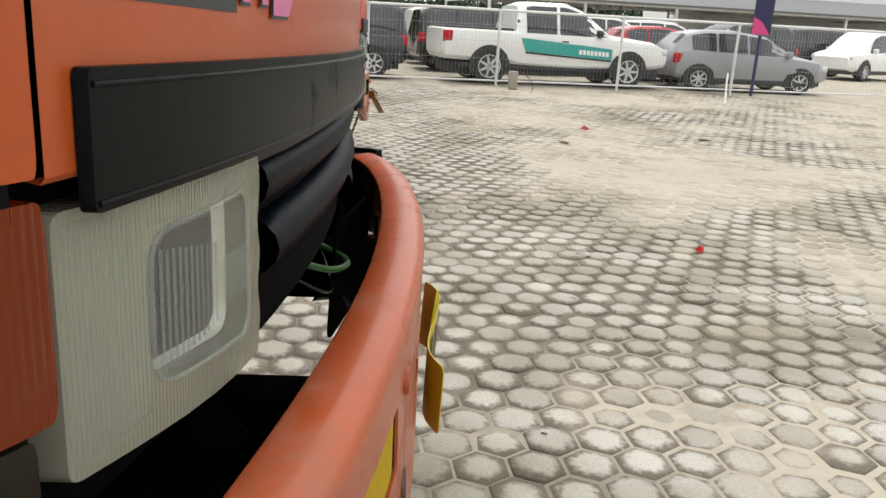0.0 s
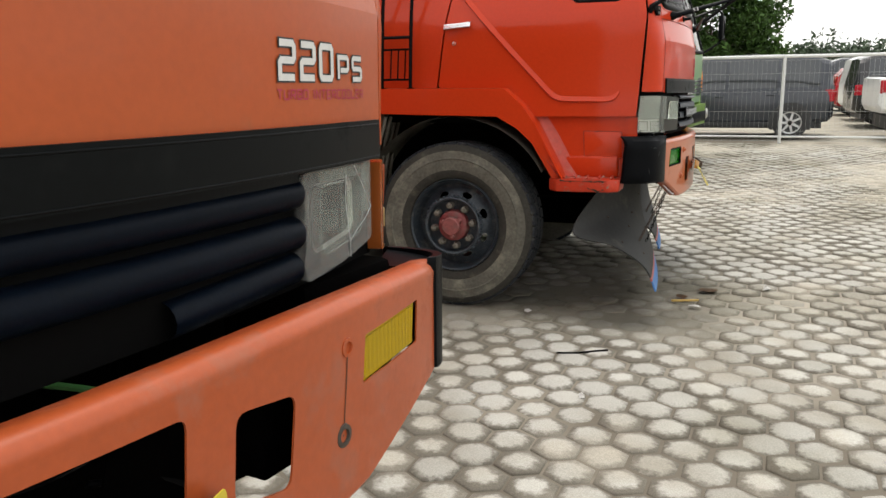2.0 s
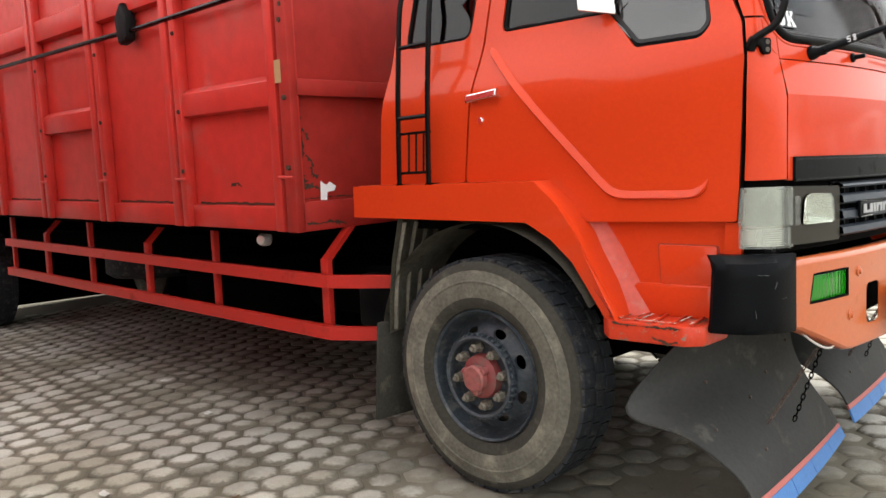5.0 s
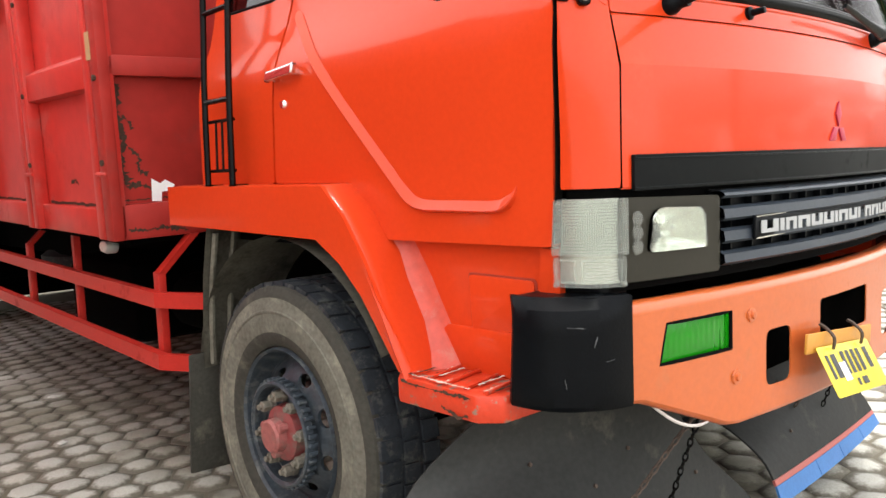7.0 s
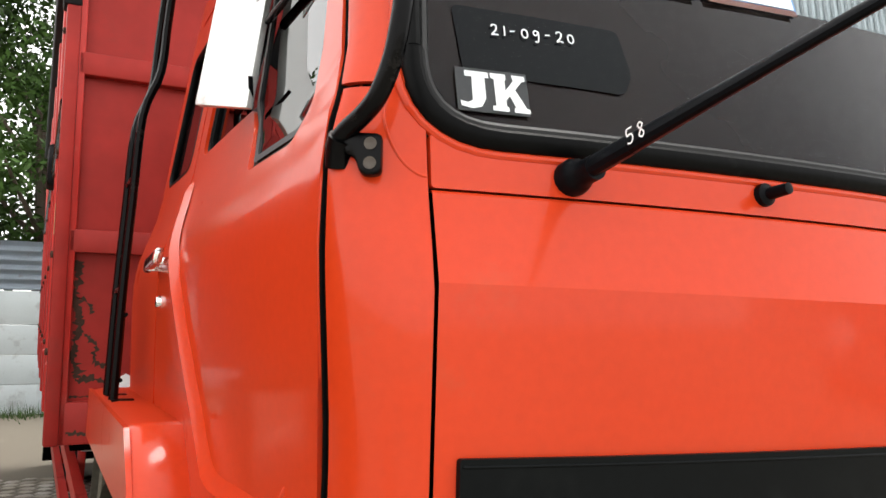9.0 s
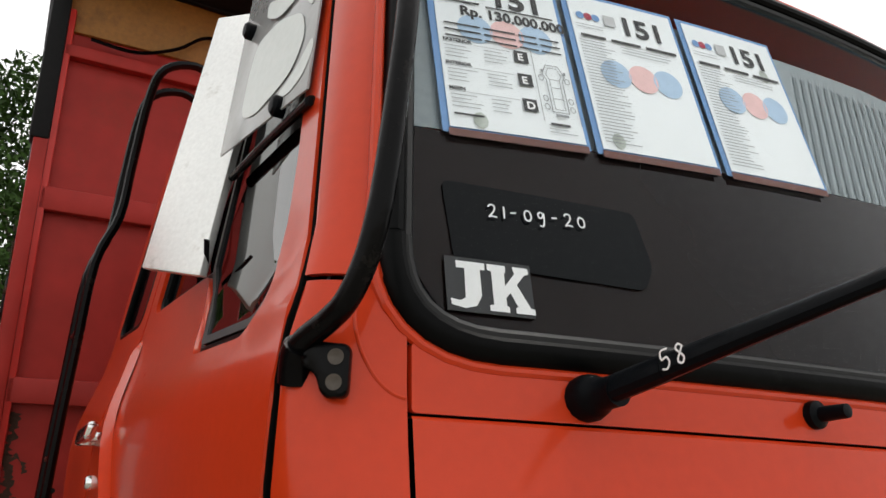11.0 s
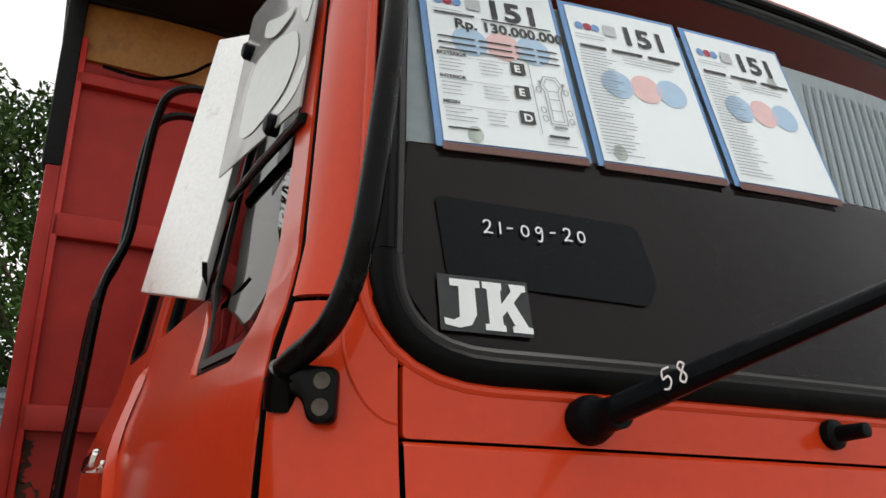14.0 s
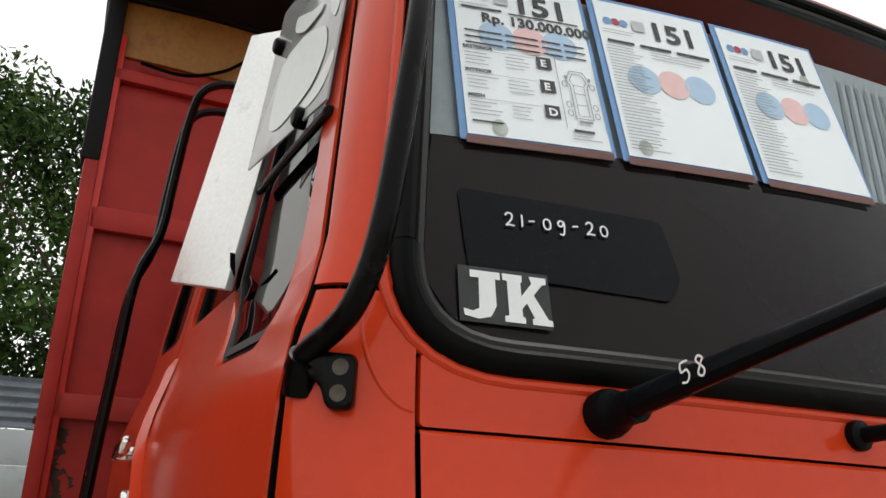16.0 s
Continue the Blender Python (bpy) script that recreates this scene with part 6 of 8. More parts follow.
    part("fine_print", rects(bm, lines, f3), FINE_INK, P)
    part("stain", disc(bmesh.new(), *((-0.055, -0.132), (-0.07, -0.13), (0.06, 0.075))[k], 0.011, f3, -0.0003, 9, 0.014), STAIN, P)
    for u, ma in ((-0.042, PALE_BLUE_INK), (0.008, PINK_INK), (0.054, PALE_BLUE_INK)):
        part("round_mark", disc(bmesh.new(), u, 0.0 if k else 0.035, 0.027, f3, -0.0004), ma, P)
    for u, ma in ((-0.082, BLUE_INK), (-0.068, RED_INK), (-0.054, BLUE_INK)):
        part("small_mark", disc(bmesh.new(), u, 0.112, 0.0075, f3, 0.0), ma, P)
    part("grey_square", rects(bmesh.new(), [(-0.04, 0.10, -0.018, 0.122)], f3), GREY_INK, P)
f5 = on_front(1, -0.0125)
solid("dark_sticker", sheet(bmesh.new(), rounded([(-0.955, 2.0), (-0.70, 1.995), (-0.68, 2.03), (-0.69, 2.11), (-0.96, 2.115)], 0.012), [], f5, -0.001, 0.1), FILM_DARK, pm, "plain dark sticker on the windscreen", "sticker")
f6 = on_front(1, -0.0085)
solid("chalk_date", handwriting("21-09-20", 0.0185, 0.0188, lambda u, v, q: f6(u - 0.905, v + 2.068 + 0.03 * u, 0.0), 0.0021), WHITE_INK, pm, "handwritten white date on the windscreen", "writing")
st = thing("letter_sticker", pm @ pose(0, 0, 0), "black sticker with large white letters on the windscreen", "sticker")
part("backing", sheet(bmesh.new(), [(-0.969, 1.939), (-0.862, 1.939), (-0.862, 2.007), (-0.969, 2.007)], [], on_front(1, -0.0095), -0.001, 0.1), BLACK_INK, st)
bm = bmesh.new()
for pts in ([(0.012, 0.060), (0.047, 0.060), (0.047, 0.051), (0.041, 0.051), (0.041, 0.018), (0.034, 0.005), (0.02, 0.001), (0.004, 0.004), (0.003, 0.012), (0.014, 0.010), (0.021, 0.014), (0.022, 0.051), (0.012, 0.051)],
            [(0.050, 0.060), (0.073, 0.060), (0.073, 0.051), (0.071, 0.051), (0.071, 0.034), (0.084, 0.051), (0.082, 0.060), (0.102, 0.060), (0.102, 0.052), (0.097, 0.051), (0.086, 0.037), (0.101, 0.009), (0.106, 0.008), (0.106, 0.001), (0.082, 0.001), (0.082, 0.008), (0.085, 0.009), (0.077, 0.026), (0.071, 0.019), (0.071, 0.009), (0.074, 0.008), (0.074, 0.001), (0.050, 0.001), (0.050, 0.008), (0.055, 0.009), (0.055, 0.051), (0.050, 0.052)]):
    bm.faces.new([bm.verts.new(f6(u - 0.968, v + 1.942, 0.0)) for u, v in pts])
bmesh.ops.triangulate(bm, faces=bm.faces[:])
part("letters", bm, WHITE_INK, st)

# ---- orange truck ----
MA_POSE = pose(-0.534, -5.295, -0.03, -1.2, 0, -8.3)
TA = thing("orange_truck", MA_POSE, "orange truck with open nose, missing grille slats and bent bumper", "truck")
cab(TA, ORANGE, drop=0.018)
# the far corner of this cab is pressed in a little
for ob in TA.children_recursive:
    for vert in ob.data.vertices:
        if vert.co.y > 0.99:
            vert.co.y = 0.99 + (vert.co.y - 0.99) * 0.9
chassis(TA, -7.5, -0.5)
for s in (-1, 1):
    wheel(TA, -1.47, s * 1.262, 0.53, s, name="front_wheel")
    hl = part("headlamp", prism(bmesh.new(), rounded([(s * 0.655, 1.135), (s * 0.655, 1.35), (s * 0.975, 1.355), (s * 0.975, 1.175)], 0.012), lambda u, v, q: (front(u, v) - 0.024 + q, u, v), -0.13, -0.115, 0.003), LAMP_BOWL, TA, "clouded ribbed headlamp")
    lo = 0.993 if s < 0 else 0.978
    lens_poly = rounded([(s * 0.652, 1.13), (s * 0.640, 1.175), (s * 0.653, 1.205), (s * 0.639, 1.245), (s * 0.652, 1.275), (s * 0.638, 1.32), (s * 0.648, 1.355), (s * lo, 1.36), (s * lo, 1.17)], 0.012)
    swell = lambda u: 0.01 * math.sin((abs(u) - 0.65) / 0.33 * math.pi)
    ring = rounded([(s * 0.70, 1.175), (s * 0.70, 1.325), (s * 0.90, 1.325), (s * 0.90, 1.20)], 0.03)
    face = lambda u, v, q: (front(u, v) - 0.014 - q + swell(u), u, v)
    part("headlamp_lens", sheet(bmesh.new(), lens_poly, [ring], face, 0.034, 0.06), CLOUDED if s < 0 else CLEAR_LENS, hl, "clouded ribbed headlamp lens")
    part("inner_lens", sheet(bmesh.new(), shrink(ring, 0.001), [], face, 0.003, 0.06), FLUTED, hl, "clear fluted inner lens")
    part("inner_rim", tubed([(front(u, v) - 0.012 + swell(u), u, v) for u, v in dense(ring, 0.02) + ring[:1]], 0.0028, 8), PLAIN_LENS, hl)
    bm = bmesh.new()
    for u in np.arange(0.905, 0.990, 0.0052) if s < 0 else np.arange(0.915, 0.968, 0.0060):
        z0, z1 = (1.180 + 0.02 * (0.97 - u), 1.352) if s < 0 else (1.24, 1.35)
        tube(bm, [(front(s * u, z) - 0.0145 + swell(u), s * u, z) for z in (z0, 1.27, z1)], 0.0022, 6)
    for u in np.arange(0.705, 0.900, 0.0062):
        tube(bm, [(front(s * u, z) - 0.0145 + swell(u), s * u, z) for z in (1.330, 1.352)], 0.0020, 6)
    tagged(part("side_fluting", bm, PLAIN_LENS, hl), kind="stuff")
    bm = bmesh.new()
    for u in np.arange(0.790, 0.888, 0.0095):
        z0, z1 = 1.207 + 0.10 * (0.89 - u), 1.310 - 0.18 * (0.89 - u)
        tube(bm, [(front(s * u, z) - 0.0125 + swell(u), s * u, z) for z in (z0, z1)], 0.0015, 6)
    for u in np.arange(0.712, 0.770, 0.0095):
        tube(bm, [(front(s * u, z) - 0.0125 + swell(u), s * u, z) for z in (1.225, 1.272)], 0.0015, 6)
    tagged(part("middle_fluting", bm, PLAIN_LENS, hl), kind="stuff")
    bowl = dense(ring, 0.025)
    mid = s * 0.80
    part("lamp_bowl", loft(bmesh.new(), [[(front(u, v) - 0.030 - 0.075 * (1 - k * k), mid + (u - mid) * k, 1.255 + (v - 1.255) * k) for u, v in bowl] for k in (1.0, 0.93, 0.8, 0.62, 0.42, 0.2, 0.02)], True), BRIGHT_BOWL if s < 0 else LAMP_BOWL, hl)
    part("lamp_bulb", lathe(bmesh.new(), [(0.0, 0.05), (0.010, 0.048), (0.016, 0.03), (0.016, 0.0)], 14, pose(front(0.8, 1.25) - 0.105, mid, 1.262, 0, 82, 0)), DISH, hl)
    # amber corner lamp round the corner
    def cfn(u, v, q, s=s):
        x, y, z = round_corner(s, 0.012 if s < 0 else 0.03)(u, v, q)
        return (x - (0.012 if s < 0 else 0.03), y - (0.0 if s < 0 else 0.012), z)
    zl, zt, ue = (1.235, 1.375, 1.35) if s < 0 else (1.130, 1.345, 0.52)
    cl = part("corner_lamp", sheet(bmesh.new(), rounded([(-0.02, zl), (ue, zl), (ue, zt), (-0.02, zt)], 0.03), [], cfn, 0.035, 0.05), AMBER if s < 0 else RUSTY_AMBER, TA, "faded amber corner lamp")
    if s > 0:
        def proud(u, v, q):
            x, y, z = cfn(u, v, q)
            return (x - 0.010, y + 0.026, z)
        part("lamp_block", sheet(bmesh.new(), rounded([(0.42, 1.222), (1.0, 1.222), (1.0, 1.332), (0.30, 1.332)], 0.02), [], proud, 0.03, 0.05), SALMON_LENS, cl, "bleached pink outer lamp block")
        part("side_lens", sheet(bmesh.new(), rounded([(0.36, 1.170), (0.60, 1.170), (0.60, 1.22), (0.36, 1.22)], 0.012), [], proud, 0.02, 0.05), YELLOW_HAZE, cl, "hazy pale yellow side lens")
        for crack in ([(0.862, 1.352), (0.90, 1.315), (0.972, 1.245)], [(0.818, 1.335), (0.810, 1.285), (0.822, 1.22), (0.830, 1.185), (0.830, 1.152)], [(0.830, 1.186), (0.873, 1.207), (0.925, 1.222), (0.972, 1.245)]):
            part("lens_crack", tubed([(front(u, v) - 0.0125 + 0.01 * math.sin((u - 0.65) / 0.33 * math.pi), u, v) for u, v in crack], 0.0010, 5), CRACK, hl)
        continue
    part("corner_lamp_foot", sheet(bmesh.new(), rounded([(0.08, 1.115), (0.92, 1.115), (0.92, zl - 0.004), (0.08, zl - 0.004)], 0.02), [], cfn, 0.03, 0.06), SMOKE_LENS, cl)
    part("lamp_base", sheet(bmesh.new(), [(0.1, 1.365), (1.05, 1.365), (1.05, 1.388), (0.1, 1.388)], [], cfn, 0.03, 0.1), BLACK, TA)
# drooping grille slats behind the bumper
for z, y0, y1, r, droop in ((1.315, -0.63, 0.645, 0.030, 0.0), (1.235, -0.60, 0.64, 0.032, 0.0), (1.165, 0.26, 0.63, 0.030, 0.03)):
    secs = []
    for y in np.linspace(y0, y1, 22):
        x = front(y, 1.2) - 0.045
        zz = z - droop * (y1 - y)
        secs.append([(x + r * 1.25 * math.cos(a), y, zz + r * math.sin(a) * 1.1) for a in np.linspace(-1.9, 1.9, 9)])
    bm = loft(bmesh.new(), secs)
    bmesh.ops.solidify(bm, geom=bm.faces[:], thickness=0.005)
    part("grille_slat", bm, NAVY_SLAT, TA, "bowed black plastic grille slat")
part("grille_backing", sheet(bmesh.new(), [(-0.64, 1.33), (0.64, 1.33), (0.64, 1.38), (-0.64, 1.38)], [], on_front(1, -0.03), 0.01, 0.12), BLACK, TA)
part("bracket_plate", sheet(bmesh.new(), rounded([(0.10, 0.84), (0.52, 0.84), (0.52, 1.08), (0.16, 1.08)], 0.03), [rounded([(u - 0.011, v - 0.011), (u + 0.011, v - 0.011), (u + 0.011, v + 0.011), (u - 0.011, v + 0.011)], 0.008) for u, v in ((0.22, 1.03), (0.30, 1.045), (0.42, 1.04), (0.40, 0.95))], lambda u, v, q: (-0.10 - q + 0.15 * (u - 0.3), u, v), 0.006, 0.05), UNDER, TA)
# added dark tray that hides lit ground seen through the bumper holes
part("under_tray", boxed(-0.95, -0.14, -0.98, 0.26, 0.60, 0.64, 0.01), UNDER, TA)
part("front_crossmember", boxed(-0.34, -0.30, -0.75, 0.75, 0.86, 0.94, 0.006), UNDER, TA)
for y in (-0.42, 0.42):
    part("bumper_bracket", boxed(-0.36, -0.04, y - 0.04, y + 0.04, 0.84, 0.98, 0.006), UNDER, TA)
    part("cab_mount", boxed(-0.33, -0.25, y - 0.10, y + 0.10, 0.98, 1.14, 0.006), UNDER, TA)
# added dark block in place of the shade behind the end of the slats
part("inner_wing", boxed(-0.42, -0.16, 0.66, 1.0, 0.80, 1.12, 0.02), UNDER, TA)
part("horn", lathe(bmesh.new(), [(0.0, 0.06), (0.035, 0.058), (0.05, 0.03), (0.05, 0.0), (0.02, -0.02), (0.02, -0.06), (0, -0.062)], 16, pose(-0.22, -0.62, 0.98, 0, 60, 30)), UNDER, TA)
part("green_cable", tubed([(-0.22, -0.50, 1.18), (-0.20, -0.34, 1.16), (-0.15, -0.20, 1.10), (-0.11, -0.08, 1.055), (-0.09, 0.05, 1.03), (-0.12, 0.16, 1.02), (-0.20, 0.20, 1.04), (-0.28, 0.1, 1.08)], 0.006, 8, 6), GREEN_WIRE, TA, "green cable slung across the open nose")
part("loose_wire", tubed([(-0.20, -0.22, 1.10), (-0.12, -0.05, 1.0), (-0.14, 0.16, 0.985), (-0.2, 0.36, 1.03)], 0.003, 5, 6), STEEL_BLACK, TA)
part("loose_wire", tubed([(-0.10, -0.38, 0.98), (-0.06, -0.34, 0.86), (-0.10, -0.28, 0.80)], 0.003, 5, 6), STEEL_BLACK, TA)
part("torn_rubber", tubed([(-0.16, 0.12, 0.93), (-0.12, 0.22, 0.90), (-0.10, 0.28, 0.86)], 0.012, 6, 4, flat=0.3), BLACK, TA)
# bumper
FA = lambda y: 0.057 - 0.108 * y * y
ZA = lerp_table([(-1.1, 0.86), (-1.03, 0.835), (-0.62, 0.74), (0.62, 0.74), (1.03, 0.835), (1.1, 0.86)])
holes = [rounded([(s * 0.21, 0.90), (s * 0.35, 0.865), (s * 0.375, 1.022), (s * 0.225, 1.045)], 0.025) for s in (-1, 1)]
holes += [rounded([(-0.26, 0.94), (0.115, 0.94), (0.128, 1.078), (-0.255, 1.09)], 0.02)]
holes += [rounded([(s * 0.605, 0.958), (s * 0.885, 0.955), (s * 0.895, 1.052), (s * 0.62, 1.052)], 0.006) for s in (-1, 1)]
ba = bumper(TA, FA, ZA, 1.045, holes, ORANGE_BUMPER, lambda y: 1.145 - 0.034 * max(0.0, (y - 0.2) / 0.845) ** 2)
for s in (-1, 1):
    bm = prism(bmesh.new(), [(s * 0.605, 0.955), (s * 0.875, 0.955), (s * 0.885, 1.05), (s * 0.62, 1.048)], lambda u, v, q: (FA(u) + q, u, v), -0.04, -0.006, 0.003)
    part("marker_lens", bm, YELLOW_LENS, ba, "yellow ribbed marker lens")
    bm = bmesh.new()
    for u in np.arange(0.628, 0.872, 0.0065):
        tube(bm, [(FA(u) - 0.0062, s * u, 0.961), (FA(u) - 0.0062, s * u, 1.043)], 0.0022, 6)
    tagged(part("lens_ribs", bm, YELLOW_LENS, ba), kind="stuff")
    part("painted_eyelet", lathe(bmesh.new(), [(0.019, -0.002), (0.018, 0.004), (0.012, 0.0045), (0.010, -0.003), (0, -0.004)], 16, pose(FA(0.545), s * 0.545, 1.05, 0, 90, 0)), ORANGE_BUMPER, ba)
    part("rusty_bolt", lathe(bmesh.new(), [(0.024, -0.002), (0.0225, 0.003), (0.014, 0.004), (0.012, -0.003), (0.006, -0.002), (0.0, 0.001)], 14, pose(FA(0.522), s * 0.522, 0.885, 0, 90, 0)), BOLT, ba)
    part("rust_streak", ribbon(bmesh.new(), [(s * 0.545, 1.038), (s * 0.540, 1.0), (s * 0.532, 0.95), (s * 0.524, 0.905)], 0.0034, lambda u, v, q: (FA(u) + 0.001, u, v)), CRATE_RUST, ba)
    def endfn(u, v, q, s=s):
        ax, ay, cx, cy = FA(1.02) + 0.006, 1.02, FA(1.035) - 0.20, 1.15
        bx, by = FA(1.035) + 0.004, 1.15
        x = (1 - u) ** 2 * ax + 2 * u * (1 - u) * bx + u * u * cx
        y = (1 - u) ** 2 * ay + 2 * u * (1 - u) * by + u * u * cy
        tuck = 0.02 * max(0.0, (v - 1.125) / 0.022) ** 2
        return (x - q - tuck, s * (y - q - tuck), v)
    part("end_cap", sheet(bmesh.new(), rounded([(0, 0.845), (1, 0.845), (1, 1.148 if s < 0 else 1.11), (0, 1.148 if s < 0 else 1.125)], 0.02), [], endfn, 0.016, 0.05), BLACK, ba, "cracked black bumper end cap")
for s in (-1, 1):
    zc = 1.140 if s < 0 else 1.104
    part("cap_top", sheet(bmesh.new(), [(0, 0), (1, 0), (1, 1), (0, 1)], [], lambda u, v, q: tuple(Vector((*[(1 - u) ** 2 * a + 2 * u * (1 - u) * b + u * u * c for a, b, c in ((FA(1.02), FA(1.035) - 0.004, FA(1.035) - 0.205), (s * 1.02, s * 1.142, s * 1.142))], zc)) * (1 - v) + Vector((-0.20, s * 0.98, zc - 0.01)) * v - Vector((0, 0, q))), 0.008, 0.2), BLACK, ba)
# unseen load body behind the cab, added to block sky light between the trucks
LBA = part("load_body", boxed(-8.6, -2.65, -1.28, 1.28, 1.18, 1.26, 0.01), UNDER, TA)
for s in (-1, 1):
    part("body_side", boxed(-8.6, -2.65, s * 1.28 - 0.03, s * 1.28 + 0.03, 1.2, 3.4), CRATE_RED, LBA)
part("body_front", boxed(-2.68, -2.62, -1.25, 1.25, 1.2, 3.4), CRATE_RED, LBA)
part("body_back", boxed(-8.62, -8.56, -1.25, 1.25, 1.2, 3.4), CRATE_RED, LBA)
for s in (-1, 1):
    wheel(TA, -6.6, s * 1.14, 0.53, s, name="rear_wheel")
# bent plate
pa = thing("number_plate", MA_POSE @ pose(0.085, -0.01, 0.865, 0, 0, 0) @ pose(0, 0, 0, 5, 0, 3), "bent yellow vehicle number plate on the orange bumper", "number plate")
bend = lambda u, v, q: (q + 0.018 * math.sin(u * 16) + 0.02 * v - 0.05 * max(0.0, u - 0.1), u, v + 0.01 * math.sin(u * 20))
part("plate", sheet(bmesh.new(), rounded([(-0.20, -0.068), (0.20, -0.068), (0.19, 0.085), (-0.20, 0.068)], 0.012), [], bend, -0.002, 0.03), PLATE_YELLOW, pa)
for bar in [(-0.17, -0.03, -0.135, 0.05), (-0.12, -0.03, -0.085, 0.05), (-0.06, 0.0, -0.045, 0.012), (-0.03, -0.03, -0.005, 0.05), (0.015, -0.03, 0.03, 0.05), (0.045, -0.03, 0.055, 0.05), (0.07, -0.03, 0.095, 0.05), (0.0, -0.058, 0.03, -0.04), (0.04, -0.058, 0.06, -0.04)]:
    part("plate_bar", rects(bmesh.new(), [bar], bend, 0.002), BLACK_INK, pa)
part("plate_bolt", lathe(bmesh.new(), [(0.012, 0), (0.011, 0.006), (0, 0.008)], 8, pose(*bend(0.13, 0.02, 0.002), 0, 90, 0)), BOLT, pa)
part("plate_rust", rects(bmesh.new(), [(0.155, -0.06, 0.185, 0.02), (0.135, -0.065, 0.16, -0.03)], bend, 0.002), CRATE_RUST, pa)
# lettering on the nose
BLOCK = {
    "2": [[(0, 1), (0.9, 1), (1, 0.9), (1, 0.58), (0.9, 0.5), (0.1, 0.5), (0, 0.42), (0, 0), (1, 0)]],
    "0": [[(0.1, 0), (0.9, 0), (1, 0.1), (1, 0.9), (0.9, 1), (0.1, 1), (0, 0.9), (0, 0.1), (0.1, 0)]],
    "P": [[(0, 0), (0, 1), (0.88, 1), (1, 0.9), (1, 0.5), (0.88, 0.40), (0.2, 0.40)]],
    "S": [[(1, 1), (0.1, 1), (0, 0.9), (0, 0.6), (0.1, 0.5), (0.9, 0.5), (1, 0.42), (1, 0.1), (0.9, 0), (0, 0)]],
    "T": [[(0, 1), (1, 1)], [(0.5, 0.9), (0.5, 0)]], "U": [[(0, 1), (0, 0.1), (0.1, 0), (0.9, 0), (1, 0.1), (1, 1)]],
    "R": [[(0, 0), (0, 1), (0.9, 1), (1, 0.9), (1, 0.55), (0.9, 0.45), (0.2, 0.45)], [(0.6, 0.36), (1, 0)]],
    "B": [[(0.2, 0.5), (1, 0.55), (1, 0.92), (0.9, 1), (0, 1), (0, 0), (0.9, 0), (1, 0.1), (1, 0.42)]],
    "O": [[(0.1, 0), (0.9, 0), (1, 0.1), (1, 0.9), (0.9, 1), (0.1, 1), (0, 0.9), (0, 0.1), (0.1, 0)]],
    "I": [[(0.5, 0), (0.5, 1)]], "N": [[(0, 0), (0, 1), (1, 0), (1, 1)]], "L": [[(0, 1), (0, 0), (1, 0)]],
    "E": [[(1, 1), (0, 1), (0, 0), (1, 0)], [(0.2, 0.5), (0.9, 0.5)]], "C": [[(1, 1), (0.1, 1), (0, 0.9), (0, 0.1), (0.1, 0), (1, 0)]],
    "H": [[(0, 0), (0, 1)], [(1, 0), (1, 1)], [(0.2, 0.5), (0.8, 0.5)]], "D": [[(0, 0), (0.8, 0), (1, 0.15), (1, 0.85), (0.8, 1), (0, 1), (0, 0)]],
    " ": [],
}


def block_text(T, text, w, h, gap, cy, cz, pen, lift, ink, name, edge=None):
    """Square-cut lettering on the nose; edge adds a dark outline under it."""
    for k, (ma, extra, dz) in enumerate(([(edge, 0.0065, -0.0012)] if edge else []) + [(ink, 0.0, 0.0)]):
        bm = bmesh.new()
        fn = text_on_front(cy, cz, lift + dz)
        u = 0.0
        for ch in text:
            ww = 0.15 * w if ch == "I" else 0.5 * w if ch == " " else w
            for stroke in BLOCK[ch]:
                pts = [(u + x * ww, y * h) for x, y in stroke]
                loop = pts[0] == pts[-1]
                if loop:
                    pts = pts[:-1]
                elif extra:
                    a, b, c, d = Vector(pts[0]), Vector(pts[1]), Vector(pts[-2]), Vector(pts[-1])
                    pts[0], pts[-1] = tuple(a + (a - b).normalized() * extra * 0.5), tuple(d + (d - c).normalized() * extra * 0.5)
                ribbon(bm, pts, pen + extra, fn, 0.0, loop)
            u += ww + gap
        part(name + ("_edge" if edge and k == 0 else ""), bm, ma, T)


block_text(TA, "220", 0.049, 0.062, 0.026, 0.556, 1.541, 0.0128, 0.0036, PALE_INK, "power_number", BLACK_INK)
block_text(TA, "PS", 0.045, 0.044, 0.024, 0.785, 1.541, 0.0100, 0.0036, PALE_INK, "power_unit", BLACK_INK)
for text, cy in (("TURBO", 0.546), ("INTERCOOLER", 0.6763)):
    block_text(TA, text, 0.0155, 0.017, 0.0075, cy, 1.501, 0.0036, 0.0025, RED_INK, "turbo_lettering")
bm = bmesh.new()
prism(bm, [(-0.97, 1.492), (-0.745, 1.490), (-0.745, 1.61), (-0.97, 1.612)], on_front(), 0.0, 0.002)
sg = part("black_nose_sign", bm, BLACK_INK, TA, "black sign with white bars")
rects_fn = on_front(1, 0.0025)
part("white_bars", rects(bmesh.new(), [(-0.95, 1.515, -0.925, 1.57), (-0.91, 1.51, -0.87, 1.575), (-0.86, 1.52, -0.84, 1.575), (-0.83, 1.51, -0.79, 1.52), (-0.78, 1.515, -0.76, 1.575)], rects_fn), WHITE_INK, sg)
block_text(TA, "HD", 0.050, 0.066, 0.034, -0.725, 1.500, 0.018, 0.0036, MAGENTA_INK, "grade_letters", BLACK_INK)

